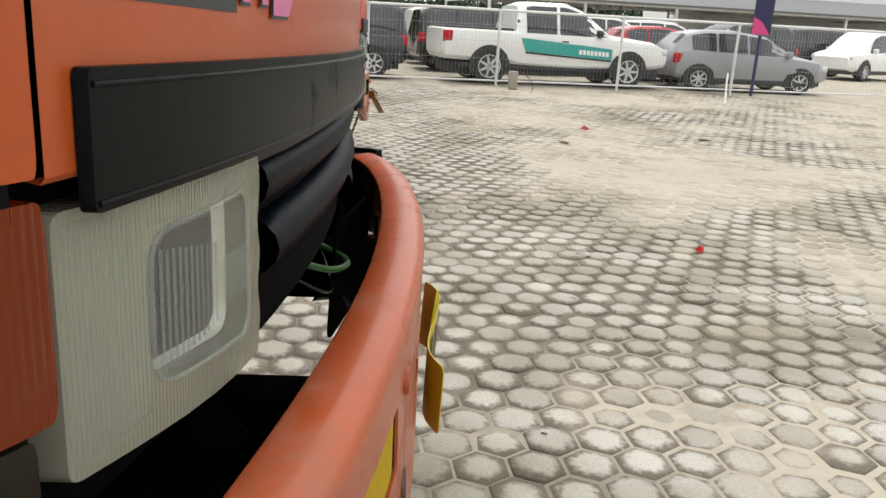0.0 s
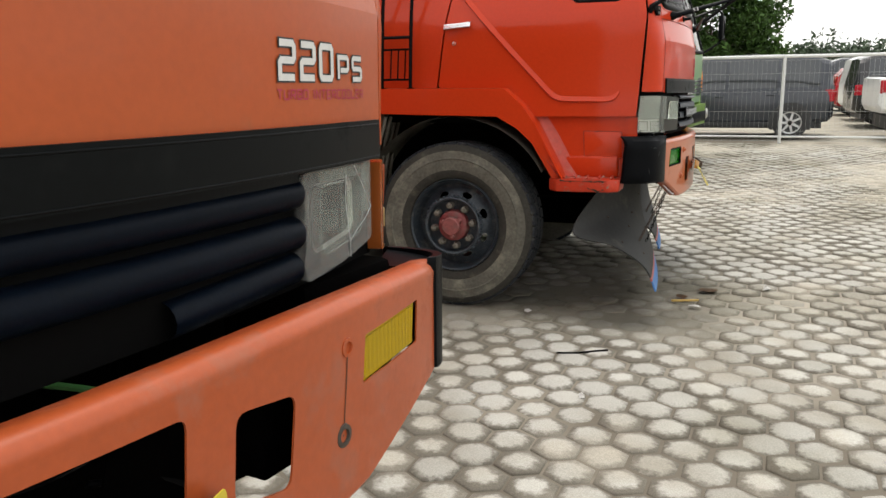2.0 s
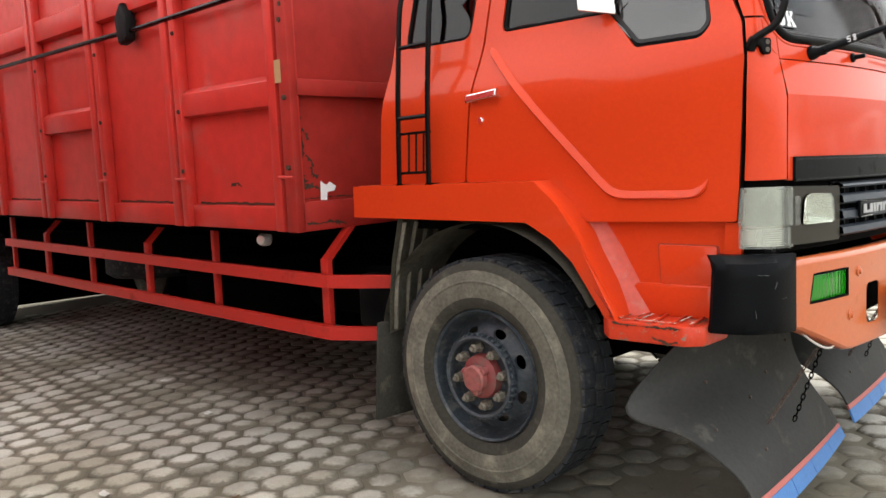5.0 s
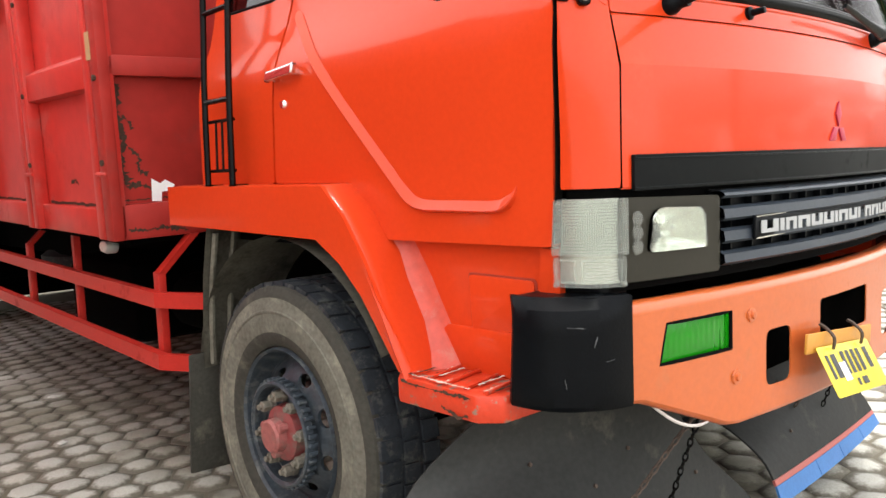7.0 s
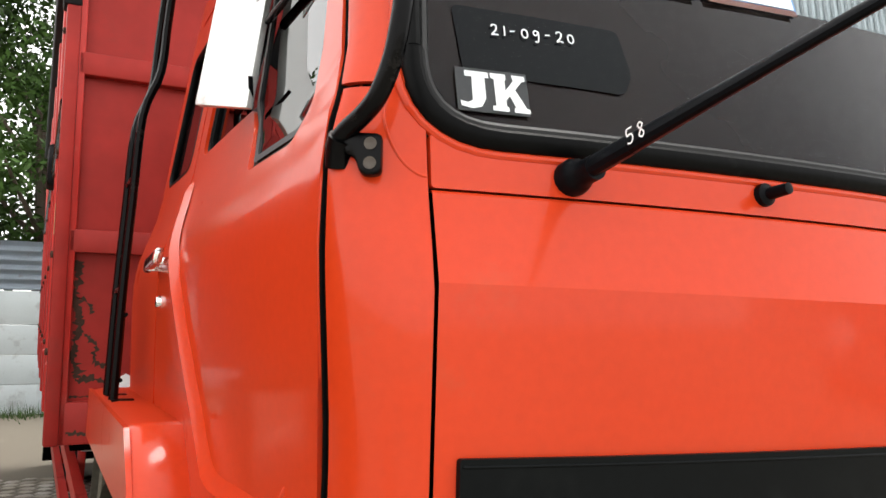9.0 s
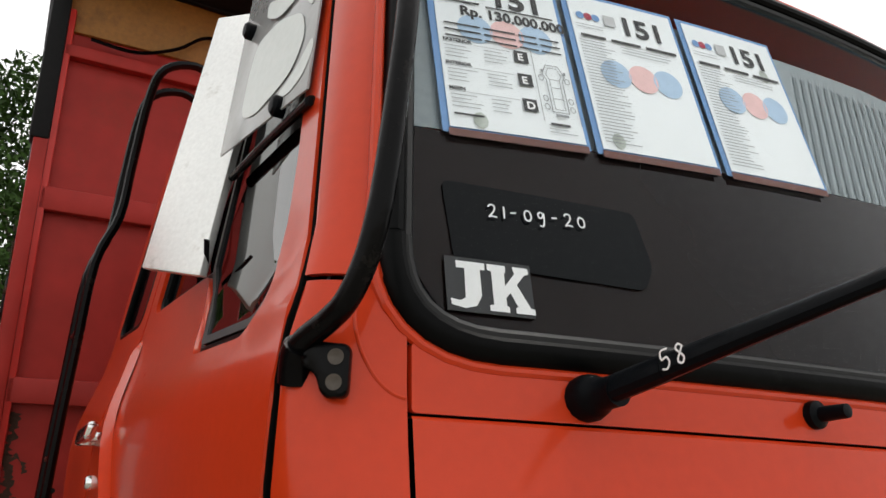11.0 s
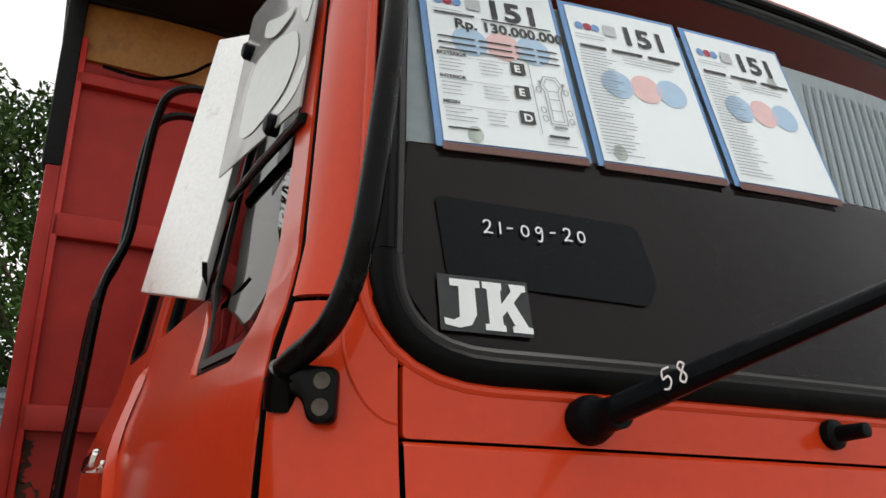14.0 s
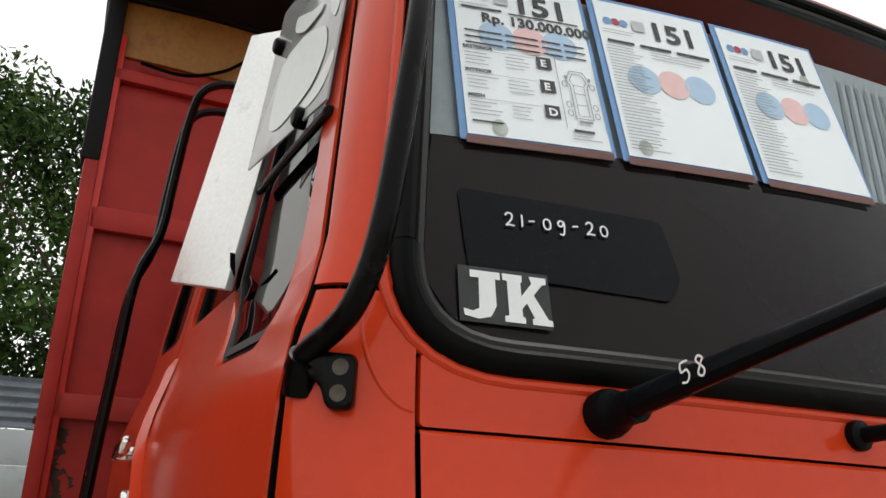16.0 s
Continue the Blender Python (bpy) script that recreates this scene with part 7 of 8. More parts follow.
# ---- ground ----
def level(y):
    return 0.0125 * min(max(y - 3.0, 0.0), 14.0)


def sand_relief(x, y):
    return 0.006 * noise.noise((x * 0.55, y * 0.55, 3.1)) + 0.004 * noise.noise((x * 1.7, y * 1.7, 8.0))


def soil_shade_at(x, y):
    """Brown mud trodden over the pavers beside the red truck, and shade painted beneath it."""
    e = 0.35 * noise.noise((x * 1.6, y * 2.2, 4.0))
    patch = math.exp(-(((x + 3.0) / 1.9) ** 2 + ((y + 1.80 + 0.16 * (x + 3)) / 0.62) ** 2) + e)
    # strip and under run below the truck; there the soil colour holds its shade
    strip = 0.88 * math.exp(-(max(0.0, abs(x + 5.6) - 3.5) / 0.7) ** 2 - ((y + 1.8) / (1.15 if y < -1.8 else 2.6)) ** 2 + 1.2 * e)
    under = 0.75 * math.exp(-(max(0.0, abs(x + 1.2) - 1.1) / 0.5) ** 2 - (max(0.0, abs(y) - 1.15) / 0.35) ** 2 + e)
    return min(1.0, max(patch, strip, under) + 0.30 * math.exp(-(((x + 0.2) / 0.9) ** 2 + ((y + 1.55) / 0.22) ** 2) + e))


def cover_at(x, y):
    """How deep blown sand lies over the pavers: below zero bare, above half a full patch."""
    return noise.noise((x * 0.33, y * 0.40, 1.7)) + 0.5 * noise.noise((x * 1.1, y * 1.3, 5.0)) + (0.40 * min(1.0, max(0.0, (y + 2.6) / 4.6)) + 0.24) * min(1.0, max(0.0, (x + 0.6) / 4.0)) - 0.15 * (x < 0.4) * (y < 3) + 0.85 * max(0.0, soil_shade_at(x, y) - 0.2) + 0.6 * math.exp(-(((x - 1.2) / 0.8) ** 2 + ((y + 4.1) / 0.22) ** 2))


SAND = shade("pale_sandy_ground", (0.3384, 0.3096, 0.2484), 0.9, vary=0.2, scale=0.55, fine=14, bump=0.6, bump_scale=55, dirt=(0.2016, 0.1728, 0.1332), dirt_amount=0.45, dirt_scale=1.3)
sn, sl_ = SAND.node_tree.nodes, SAND.node_tree.links
soil, depth_, fade = sn.new("ShaderNodeMixRGB"), sn.new("ShaderNodeAttribute"), sn.new("ShaderNodeMapRange")
depth_.attribute_name = "sand_depth"
fade.inputs["From Min"].default_value, fade.inputs["From Max"].default_value = -0.05, 0.4
soil.inputs[1].default_value = (0.1188, 0.1022, 0.07632, 1)
sl_.new(sn["Principled BSDF"].inputs["Base Color"].links[0].from_socket, soil.inputs[2])
# brown mud colour, which also paints the shade under the truck
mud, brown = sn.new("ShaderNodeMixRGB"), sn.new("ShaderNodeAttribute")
brown.attribute_name = "soil_and_shade"
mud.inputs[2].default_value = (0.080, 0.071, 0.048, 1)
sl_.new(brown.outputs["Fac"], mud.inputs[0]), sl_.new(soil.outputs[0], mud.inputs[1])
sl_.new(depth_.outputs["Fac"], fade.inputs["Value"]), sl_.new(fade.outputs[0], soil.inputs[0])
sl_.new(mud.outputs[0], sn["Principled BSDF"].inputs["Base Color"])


def paver_stone(name, island):
    """Concrete paver: pale worn middle, grimy darker rim that follows each stone, grains and stains."""
    ma = bpy.data.materials.new(name)
    ma.use_nodes = True
    n, l = ma.node_tree.nodes, ma.node_tree.links
    b = n["Principled BSDF"]
    b.inputs["Roughness"].default_value = 0.88
    uv, tc = n.new("ShaderNodeUVMap"), n.new("ShaderNodeNewGeometry")
    uv.uv_map = "stone"
    ln = n.new("ShaderNodeVectorMath")
    ln.operation = 'LENGTH'
    l.new(uv.outputs[0], ln.inputs[0])
    def nz(scale, detail=5):
        t = n.new("ShaderNodeTexNoise")
        t.inputs["Scale"].default_value, t.inputs["Detail"].default_value = scale, detail
        l.new(tc.outputs["Position"], t.inputs["Vector"])
        return t.outputs["Fac"]
    def math_(op, a, c):
        m = n.new("ShaderNodeMath")
        m.operation = op
        for k, v in enumerate((a, c)):
            if isinstance(v, (int, float)):
                m.inputs[k].default_value = v
            else:
                l.new(v, m.inputs[k])
        return m.outputs[0]
    def ramp_(v, a, c, lo=0.0, hi=1.0):
        m = n.new("ShaderNodeMapRange")
        m.interpolation_type = 'SMOOTHSTEP'
        for k, w in zip(("From Min", "From Max", "To Min", "To Max"), (a, c, lo, hi)):
            m.inputs[k].default_value = w
        l.new(v, m.inputs["Value"])
        return m.outputs[0]
    if island:
        rnd = tc.outputs["Random Per Island"]
    else:
        info = n.new("ShaderNodeObjectInfo")
        rnd = info.outputs["Random"]
    r = math_('ADD', ln.outputs["Value"], math_('MULTIPLY', math_('SUBTRACT', nz(38), 0.5), 0.55))
    r = math_('ADD', r, math_('MULTIPLY', math_('SUBTRACT', nz(3.0), 0.5), 0.7))
    r = math_('ADD', r, math_('MULTIPLY', math_('SUBTRACT', rnd, 0.5), 0.22))
    rim = ramp_(r, 0.44, 0.80)
    grain = ramp_(nz(160, 3), 0.3, 0.7, 0.85, 1.12)
    stone, grime = n.new("ShaderNodeMixRGB"), n.new("ShaderNodeMixRGB")
    stone.inputs[1].default_value, stone.inputs[2].default_value = (0.3888, 0.3816, 0.342, 1), (0.2736, 0.2556, 0.2088, 1)
    l.new(ramp_(nz(1.1), 0.42, 0.66), stone.inputs[0])
    grime.inputs[2].default_value = (0.115, 0.103, 0.080, 1)
    l.new(rim, grime.inputs[0]), l.new(stone.outputs[0], grime.inputs[1])
    dust = n.new("ShaderNodeMixRGB")
    dust.inputs[2].default_value = (0.36, 0.3312, 0.27, 1)
    deep = n.new("ShaderNodeAttribute")
    deep.attribute_name = "sand_depth"
    lay = math_('MAXIMUM', ramp_(nz(1.9, 8), 0.52, 0.70, 0.0, 0.6), ramp_(math_('ADD', deep.outputs["Fac"], math_('MULTIPLY', math_('SUBTRACT', nz(9.0, 6), 0.5), 0.8)), 0.05, 0.75, 0.0, 0.85))
    # the same mud and painted truck shade on the stones
    soil_shade, tint = n.new("ShaderNodeAttribute"), n.new("ShaderNodeMixRGB")
    soil_shade.attribute_name = "soil_and_shade"
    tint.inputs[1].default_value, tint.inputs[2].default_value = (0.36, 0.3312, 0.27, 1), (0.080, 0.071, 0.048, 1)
    l.new(soil_shade.outputs["Fac"], tint.inputs[0]), l.new(tint.outputs[0], dust.inputs[2])
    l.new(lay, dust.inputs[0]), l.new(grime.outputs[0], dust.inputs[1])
    damp = n.new("ShaderNodeMixRGB")
    damp.blend_type = 'MULTIPLY'
    damp.inputs[2].default_value = (0.54, 0.52, 0.42, 1)
    l.new(ramp_(nz(0.75, 7), 0.46, 0.64, 0.0, 0.6), damp.inputs[0]), l.new(dust.outputs[0], damp.inputs[1])
    tone = ramp_(rnd, 0.0, 1.0, 0.86, 1.08)
    grain = math_('MULTIPLY', grain, tone)
    out = n.new("ShaderNodeVectorMath")
    out.operation = 'SCALE'
    l.new(damp.outputs[0], out.inputs[0]), l.new(grain, out.inputs["Scale"])
    l.new(out.outputs[0], b.inputs["Base Color"])
    bu = n.new("ShaderNodeBump")
    bu.inputs["Strength"].default_value, bu.inputs["Distance"].default_value = 0.5, 0.004
    l.new(nz(90), bu.inputs["Height"]), l.new(bu.outputs[0], b.inputs["Normal"])
    return ma


TILE, TILE_FAR = paver_stone("grey_concrete_paver", False), paver_stone("grey_concrete_pavers", True)
xs = [-1500, -300, -80, -40, -25] + list(np.arange(-18, 16.01, 0.25)) + [20, 30, 50, 100, 300, 1500]
ys = [-1500, -300, -80, -30, -15] + list(np.arange(-9, 13.01, 0.25)) + [15, 17, 25, 50, 100, 300, 1500]
verts = [(x, y, level(y) + (sand_relief(x, y) if -18 < x < 16 and -9 < y < 13 else 0)) for x in xs for y in ys]
ny = len(ys)
faces = [(i * ny + j, (i + 1) * ny + j, (i + 1) * ny + j + 1, i * ny + j + 1) for i in range(len(xs) - 1) for j in range(ny - 1)]
me = bpy.data.meshes.new("ground")
me.from_pydata(verts, [], faces)
for p in me.polygons:
    p.use_smooth = True
me.attributes.new("sand_depth", 'FLOAT', 'POINT').data.foreach_set("value", [cover_at(x, y) if -18 < x < 16 and -9 < y < 13 else 0.6 for x, y, z in verts])
me.attributes.new("soil_and_shade", 'FLOAT', 'POINT').data.foreach_set("value", [soil_shade_at(x, y) for x, y, z in verts])
me.materials.append(SAND)
ground = tagged(new("ground", me), "pale sandy yard ground between worn hexagonal pavers", "ground", kind="structure")

# ---- fence ----
WHITE_STEEL = shade("pale_galvanised_paint", (0.60, 0.61, 0.60), 0.45, vary=0.1, bump=0.1, dirt=(0.35, 0.32, 0.28), dirt_amount=0.2)
FY = 10.95
FN = thing("mesh_fence", pose(4, FY, level(FY)), "pale welded-mesh yard fence with tubular posts and rails", "fence")
fx0, fx1 = -16.0, 12.0
for k in range(10):
    x = 1.06 + 2.95 * (k - 6) - 4
    if fx0 <= x <= fx1 + 2:
        part("post", tubed([(x, 0, -0.05), (x, 0, 1.70)], 0.033, 10), WHITE_STEEL, FN)
part("top_rail", tubed([(fx0, 0, 1.67), (fx1, 0, 1.67)], 0.032, 8), WHITE_STEEL, FN)
part("bottom_rail", tubed([(fx0, 0, 0.13), (fx1, 0, 0.13)], 0.020, 8), WHITE_STEEL, FN)
bm = bmesh.new()
for i, x in enumerate(np.arange(fx0, fx1, 0.085)):
    tube(bm, [(x, 0.012, 0.03), (x, 0.012, 1.62)], 0.0019, 4)
for z in (0.05, 0.24, 0.62, 1.0, 1.35, 1.60):
    tube(bm, [(fx0, 0.004, z), (fx1, 0.004, z)], 0.0032, 4)
tagged(part("wire_mesh", bm, shade("dull_zinc_wire", (0.34, 0.35, 0.34), 0.5, vary=0.15), FN), kind="stuff")
part("banner_post", tubed([(6.45, -0.05, 0.0), (6.45, -0.05, 3.2)], 0.04, 8), shade("navy_paint", (0.03, 0.03, 0.09), 0.4), FN)
BN = thing("banner", pose(10.45, FY - 0.1, level(FY)), "narrow navy banner with a magenta corner on the fence", "banner")
part("cloth", boxed(-0.28, 0.22, -0.012, 0.0, 1.45, 3.2, 0.003), shade("navy_cloth", (0.02, 0.022, 0.075), 0.7, vary=0.2, bump=0.3, bump_scale=10), BN)
part("magenta_corner", prism(bmesh.new(), [(-0.28, 1.45), (0.2, 1.45), (-0.05, 1.75), (-0.28, 1.85)], lambda u, v, q: (u, -0.014 - q, v), 0, 0.002), shade("magenta_cloth", (0.55, 0.05, 0.2), 0.7), BN)
# leaning prop and stone by the fence
solid("concrete_block", boxed(-0.10, 0.10, -0.08, 0.08, 0, 0.40, 0.03), shade("pale_concrete", (0.30, 0.28, 0.235), 0.9, bump=0.5), pose(4.25, 10.4, level(10.4)), "pale concrete block standing by the fence", "block")
solid("bent_wire", tubed([(0, 0, 0.42), (0.18, -0.2, 0.3), (0.22, -0.5, 0.12), (0.05, -0.9, 0.01)], 0.008, 6, 5), RUST, pose(4.35, 10.4, level(10.4)), "rusty wire curling to the ground", "wire")
solid("white_bag_stick", tubed([(0, 0, 0.0), (0.12, 0.25, 0.35), (0.2, 0.4, 0.62)], 0.02, 6), WHITE_STEEL, pose(8.6, 8.9, level(8.9)), "pale stick propped near the fence", "stick")

# ---- cars ----
TYRE = shade("car_tyre", (0.025, 0.025, 0.026), 0.75, vary=0.2, bump=0.1)
ALLOY = shade("alloy", (0.55, 0.56, 0.57), 0.3, metal=0.7, vary=0.1, bump=0)
PLASTIC = shade("dark_car_plastic", (0.025, 0.026, 0.028), 0.6, vary=0.2)
HEADLAMP = shade("car_headlamp", (0.6, 0.62, 0.64), 0.1, metal=0.4, vary=0.1, bump=0)


def car_wheel(P, x, y, s, r):
    w = part("wheel", lathe(bmesh.new(), [(r * 0.62, -0.2), (r * 0.9, -0.2), (r, -0.17), (r, -0.03), (r * 0.93, 0.0), (r * 0.66, 0.005), (r * 0.64, -0.02)], 24), TYRE, P)
    w.matrix_local = pose(x, y, r, 90 if s < 0 else -90, 0, 0)
    bm = lathe(bmesh.new(), [(r * 0.66, 0.0), (r * 0.60, -0.005), (r * 0.58, -0.05)], 24)
    for k in range(7):
        a = k / 7 * 2 * math.pi
        prism(bm, [(0.02 * r, -0.09 * r), (0.62 * r, -0.05 * r), (0.62 * r, 0.05 * r), (0.02 * r, 0.09 * r)], lambda u, v, q: (u * math.cos(a) - v * math.sin(a), u * math.sin(a) + v * math.cos(a), q), -0.03, -0.008)
    part("rim", bm, ALLOY, w)
    part("brake", lathe(bmesh.new(), [(0.0, -0.05), (r * 0.58, -0.05)], 16), PLASTIC, w)


CARS = {  # stations along the car from tail to nose: x, half width, sill, belt, roof, half width at the roof
    "mpv": (4.45, [(0.0, .70, .45, .95, 1.02, .62), (0.10, .82, .36, 1.02, 1.58, .60), (0.45, .86, .32, 1.03, 1.70, .63), (1.6, .875, .30, 1.0, 1.73, .64), (2.5, .875, .30, .97, 1.70, .64), (2.95, .87, .30, .96, 1.52, .62), (3.55, .86, .30, .95, 1.06, .62), (4.2, .82, .32, .90, .95, .60), (4.45, .66, .40, .78, .80, .5)], (0.80, 3.58), 0.34),
    "pickup": (5.3, [(0.0, .84, .62, 1.10, 1.13, .80), (0.06, .88, .52, 1.13, 1.16, .82), (1.62, .90, .45, 1.12, 1.15, .82), (1.68, .90, .42, 1.10, 1.70, .62), (1.95, .90, .40, 1.10, 1.79, .64), (2.8, .90, .38, 1.09, 1.80, .64), (3.2, .90, .38, 1.08, 1.66, .63), (3.85, .90, .40, 1.08, 1.16, .68), (4.9, .88, .45, 1.0, 1.05, .66), (5.25, .76, .50, .88, .90, .6), (5.3, .70, .55, .8, .82, .55)], (1.05, 4.28), 0.385),
    "hatch": (3.8, [(0.0, .66, .40, .82, .86, .58), (0.08, .78, .32, .92, 1.10, .58), (0.30, .82, .28, .97, 1.38, .58), (0.75, .835, .26, .95, 1.48, .60), (1.5, .84, .25, .92, 1.50, .60), (2.2, .84, .25, .90, 1.40, .60), (2.85, .83, .26, .88, .98, .60), (3.5, .80, .28, .80, .84, .58), (3.8, .62, .36, .66, .70, .5)], (0.62, 3.05), 0.30),
}


def car(kind, m, paint, label, group="parked cars", name="car", roof_dark=False):
    L, st, axles, r = CARS[kind]
    P = thing(name, m, label, "car", group)
    def section(x, w, sill, belt, roof, wr):
        glassy = roof - belt > 0.2
        k = 0.92 if glassy else 0.99
        right = [(0, sill), (w * 0.88, sill), (w * 0.97, sill + 0.08), (w, (sill + belt) / 2), (w * 0.985, belt - 0.05), (w * 0.955, belt)]
        right += [((w * 0.95 * (1 - t) + wr * t), belt + (roof - belt) * t * 0.97) for t in (0.15, 0.5, 0.85)] + [(wr * 0.9, roof - 0.02 * glassy), (wr * 0.5, roof), (0, roof)]
        return [(x - L / 2, y, z) for y, z in right] + [(x - L / 2, -y, z) for y, z in reversed(right[1:-1])]
    bm = loft(bmesh.new(), [section(*q) for q in st], True)
    for end in (0, -1):
        bm.faces.new([bm.verts.new(p) for p in section(*st[end])])
    bmesh.ops.remove_doubles(bm, verts=bm.verts, dist=1e-4)
    body = part("body", bm, paint, P, angle=28)
    T = [lerp_table([(q[0], q[i]) for q in st]) for i in range(1, 6)]
    def side(u, v, q, s):
        w, belt, roof, wr = T[0](u), T[2](u), T[3](u), T[4](u)
        t = (v - belt) / max(roof - belt, 0.05) / 0.97
        return (u - L / 2, s * (w * 0.95 * (1 - t) + wr * t + 0.006 + q), v)
    splits = {"mpv": [(0.28, 1.02), (1.08, 2.02), (2.08, 2.88)], "pickup": [(1.86, 2.55), (2.62, 3.36)], "hatch": [(0.42, 0.98), (1.04, 1.72), (1.78, 2.5)]}[kind]
    for s in (-1, 1):
        for i, (u0, u1) in enumerate(splits):
            poly = []
            for u in np.linspace(u0, u1, 6):
                poly.append((u, T[2](u) + 0.03))
            for u in np.linspace(u1, u0, 6):
                poly.append((u, T[2](u) + max(0.05, (T[3](u) - T[2](u)) * 0.86)))
            if i == len(splits) - 1:
                u = u1 + (0.42 if kind != "hatch" else 0.32)
                poly.insert(6, (u, T[2](u) + 0.03))
            part("side_window", sheet(bmesh.new(), poly, [], lambda a, b, q: side(a, b, q, s), 0.003, 0.2), CAR_GLASS, body)
        for u in (splits[-1][0] + 0.12, splits[-2][0] + 0.12):
            part("door_handle", boxed(u - L / 2 - 0.08, u - L / 2 + 0.08, s * T[0](u) * 0.985 - 0.015, s * T[0](u) * 0.985 + 0.02, T[2](u) - 0.13, T[2](u) - 0.10, 0.006), PLASTIC if kind == "pickup" else paint, body)
        part("door_mirror", boxed(splits[-1][1] - L / 2 + 0.12, splits[-1][1] - L / 2 + 0.24, s * 0.86 - 0.09, s * 0.86 + 0.09, T[2](splits[-1][1]) + 0.02, T[2](splits[-1][1]) + 0.17, 0.03), paint if kind != "pickup" else PLASTIC, body)
        tz = T[2](0.1)
        bm = boxed(-L / 2 + 0.01, -L / 2 + 0.22, s * T[0](0.1) * 0.93 - 0.06, s * T[0](0.1) * 0.93 + 0.05, tz - 0.26, tz - 0.02, 0.02)
        part("tail_lamp", bm, RED_LENS, body, "red tail lamp")
        part("headlamp", boxed(L / 2 - 0.28, L / 2 - 0.05, s * T[0](L - 0.15) * 0.86 - 0.12, s * T[0](L - 0.15) * 0.86 + 0.08, T[2](L - 0.2) - 0.16, T[2](L - 0.2) - 0.02, 0.03), HEADLAMP, body)
        for ax in axles:
            bm = prism(bmesh.new(), [(ax - L / 2 + (r + 0.07) * math.cos(a), r + (r + 0.07) * math.sin(a)) for a in np.linspace(-0.35, math.pi + 0.35, 18)], lambda u, v, q: (u, s * (T[0](ax) * 0.80 + q), v), 0.0, T[0](ax) * 0.205)
            part("wheel_arch", bm, PLASTIC, body)
            car_wheel(P, ax - L / 2, s * (T[0](ax) + 0.015), s, r)
        part("sill", boxed(-L / 2 + 0.35, L / 2 - 0.35, s * 0.80 - 0.03, s * 0.80 + 0.03, T[1](L / 2) - 0.05, T[1](L / 2) + 0.06, 0.01), PLASTIC, body)
    wl = lambda i0, i1: sheet(bmesh.new(), [(0, 0.06), (1, 0.06), (1, 0.9), (0, 0.9)], [], lambda u, v, q: (lambda a, b: (a[0] + (b[0] - a[0]) * v - L / 2 + (0.01 if i1 > i0 else -0.01), (u - 0.5) * 2 * (a[5] + (b[5] - a[5]) * v) * 0.93, a[4] + (b[4] - a[4]) * v + 0.012))(st[i0], st[i1]), 0.003, 0.3)
    screens = {"mpv": (6, 4), "pickup": (7, 5), "hatch": (6, 4)}[kind]
    part("windscreen", wl(*screens), CAR_GLASS, body)
    part("rear_screen", wl(*{"mpv": (0, 1), "pickup": (2, 3), "hatch": (1, 2)}[kind]), CAR_GLASS, body)
    part("underbody", boxed(-L / 2 + 0.2, L / 2 - 0.2, -0.7, 0.7, 0.22, 0.45), PLASTIC, P)
    return P


def car_paint(name, c, rough=0.25):
    return shade(name, c, rough, coat=0.35, vary=0.05, bump=0.0, dirt=tuple(0.6 * v + 0.08 for v in c), dirt_amount=0.1)


P_GREY, P_WHITE, P_RED, P_SILVER, P_BLACK = car_paint("dark_grey_car_paint", (0.022, 0.027, 0.037)), car_paint("white_car_paint", (0.72, 0.73, 0.72)), car_paint("red_car_paint", (0.34, 0.011, 0.015)), car_paint("silver_car_paint", (0.26, 0.27, 0.285), 0.3), car_paint("black_car_paint", (0.012, 0.012, 0.014))
Z = lambda y: level(y)
car("mpv", pose(-0.15, 12.55, Z(12.5), 0, 0, 180), P_GREY, "dark grey people carrier parked behind the mesh fence")
pk = car("pickup", pose(5.62, 12.3, Z(12.3), 0, 0, 2), P_WHITE, "white double-cab pickup with a teal side stripe behind the fence")
pk.scale = (1.08, 1.04, 1.06)
bm = prism(bmesh.new(), [(-0.82, 0.74), (1.20, 0.62), (1.20, 0.86), (-0.92, 1.02)], lambda u, v, q: (u, -0.905 - q, v), 0, 0.004)
sp = part("side_stripe", bm, shade("teal_vinyl", (0.02, 0.33, 0.30), 0.4, vary=0.05, bump=0), pk, "teal stripe with white bars")
part("stripe_bars", rects(bmesh.new(), [(0.42 + 0.09 * k, 0.72 - 0.004 * k, 0.49 + 0.09 * k, 0.82 - 0.004 * k) for k in range(8)], lambda u, v, q: (u, -0.911 - q, v)), WHITE_INK, sp)
part("stripe_edge", prism(bmesh.new(), [(-0.80, 0.69), (1.20, 0.58), (1.20, 0.615), (-0.82, 0.735)], lambda u, v, q: (u, -0.905 - q, v), 0, 0.004), P_GREY, pk)
part("sports_bar", tubed([(-1.0, -0.7, 1.15), (-0.95, -0.62, 1.45), (-0.95, 0.62, 1.45), (-1.0, 0.7, 1.15)], 0.035, 8, 3), PLASTIC, pk)
part("bed_cover", boxed(-2.55, -1.05, -0.74, 0.74, 1.13, 1.20, 0.02), PLASTIC, pk)
car("hatch", pose(9.9, 14.6, Z(14.6), 0, 0, 0), P_RED, "red hatchback parked behind the pickup")
hb = car("hatch", pose(10.95, 12.5, Z(12.5), 0, 0, -4), P_SILVER, "silver grey hatchback parked behind the mesh fence")
hb.scale = (1.12, 1.05, 1.0)
car("mpv", pose(20.2, 19.5, Z(19), 0, 0, 205), P_WHITE, "white people carrier parked facing the yard")
car("mpv", pose(14.2, 18.5, Z(17), 0, 0, 188), P_BLACK, "black people carrier in the rear row")
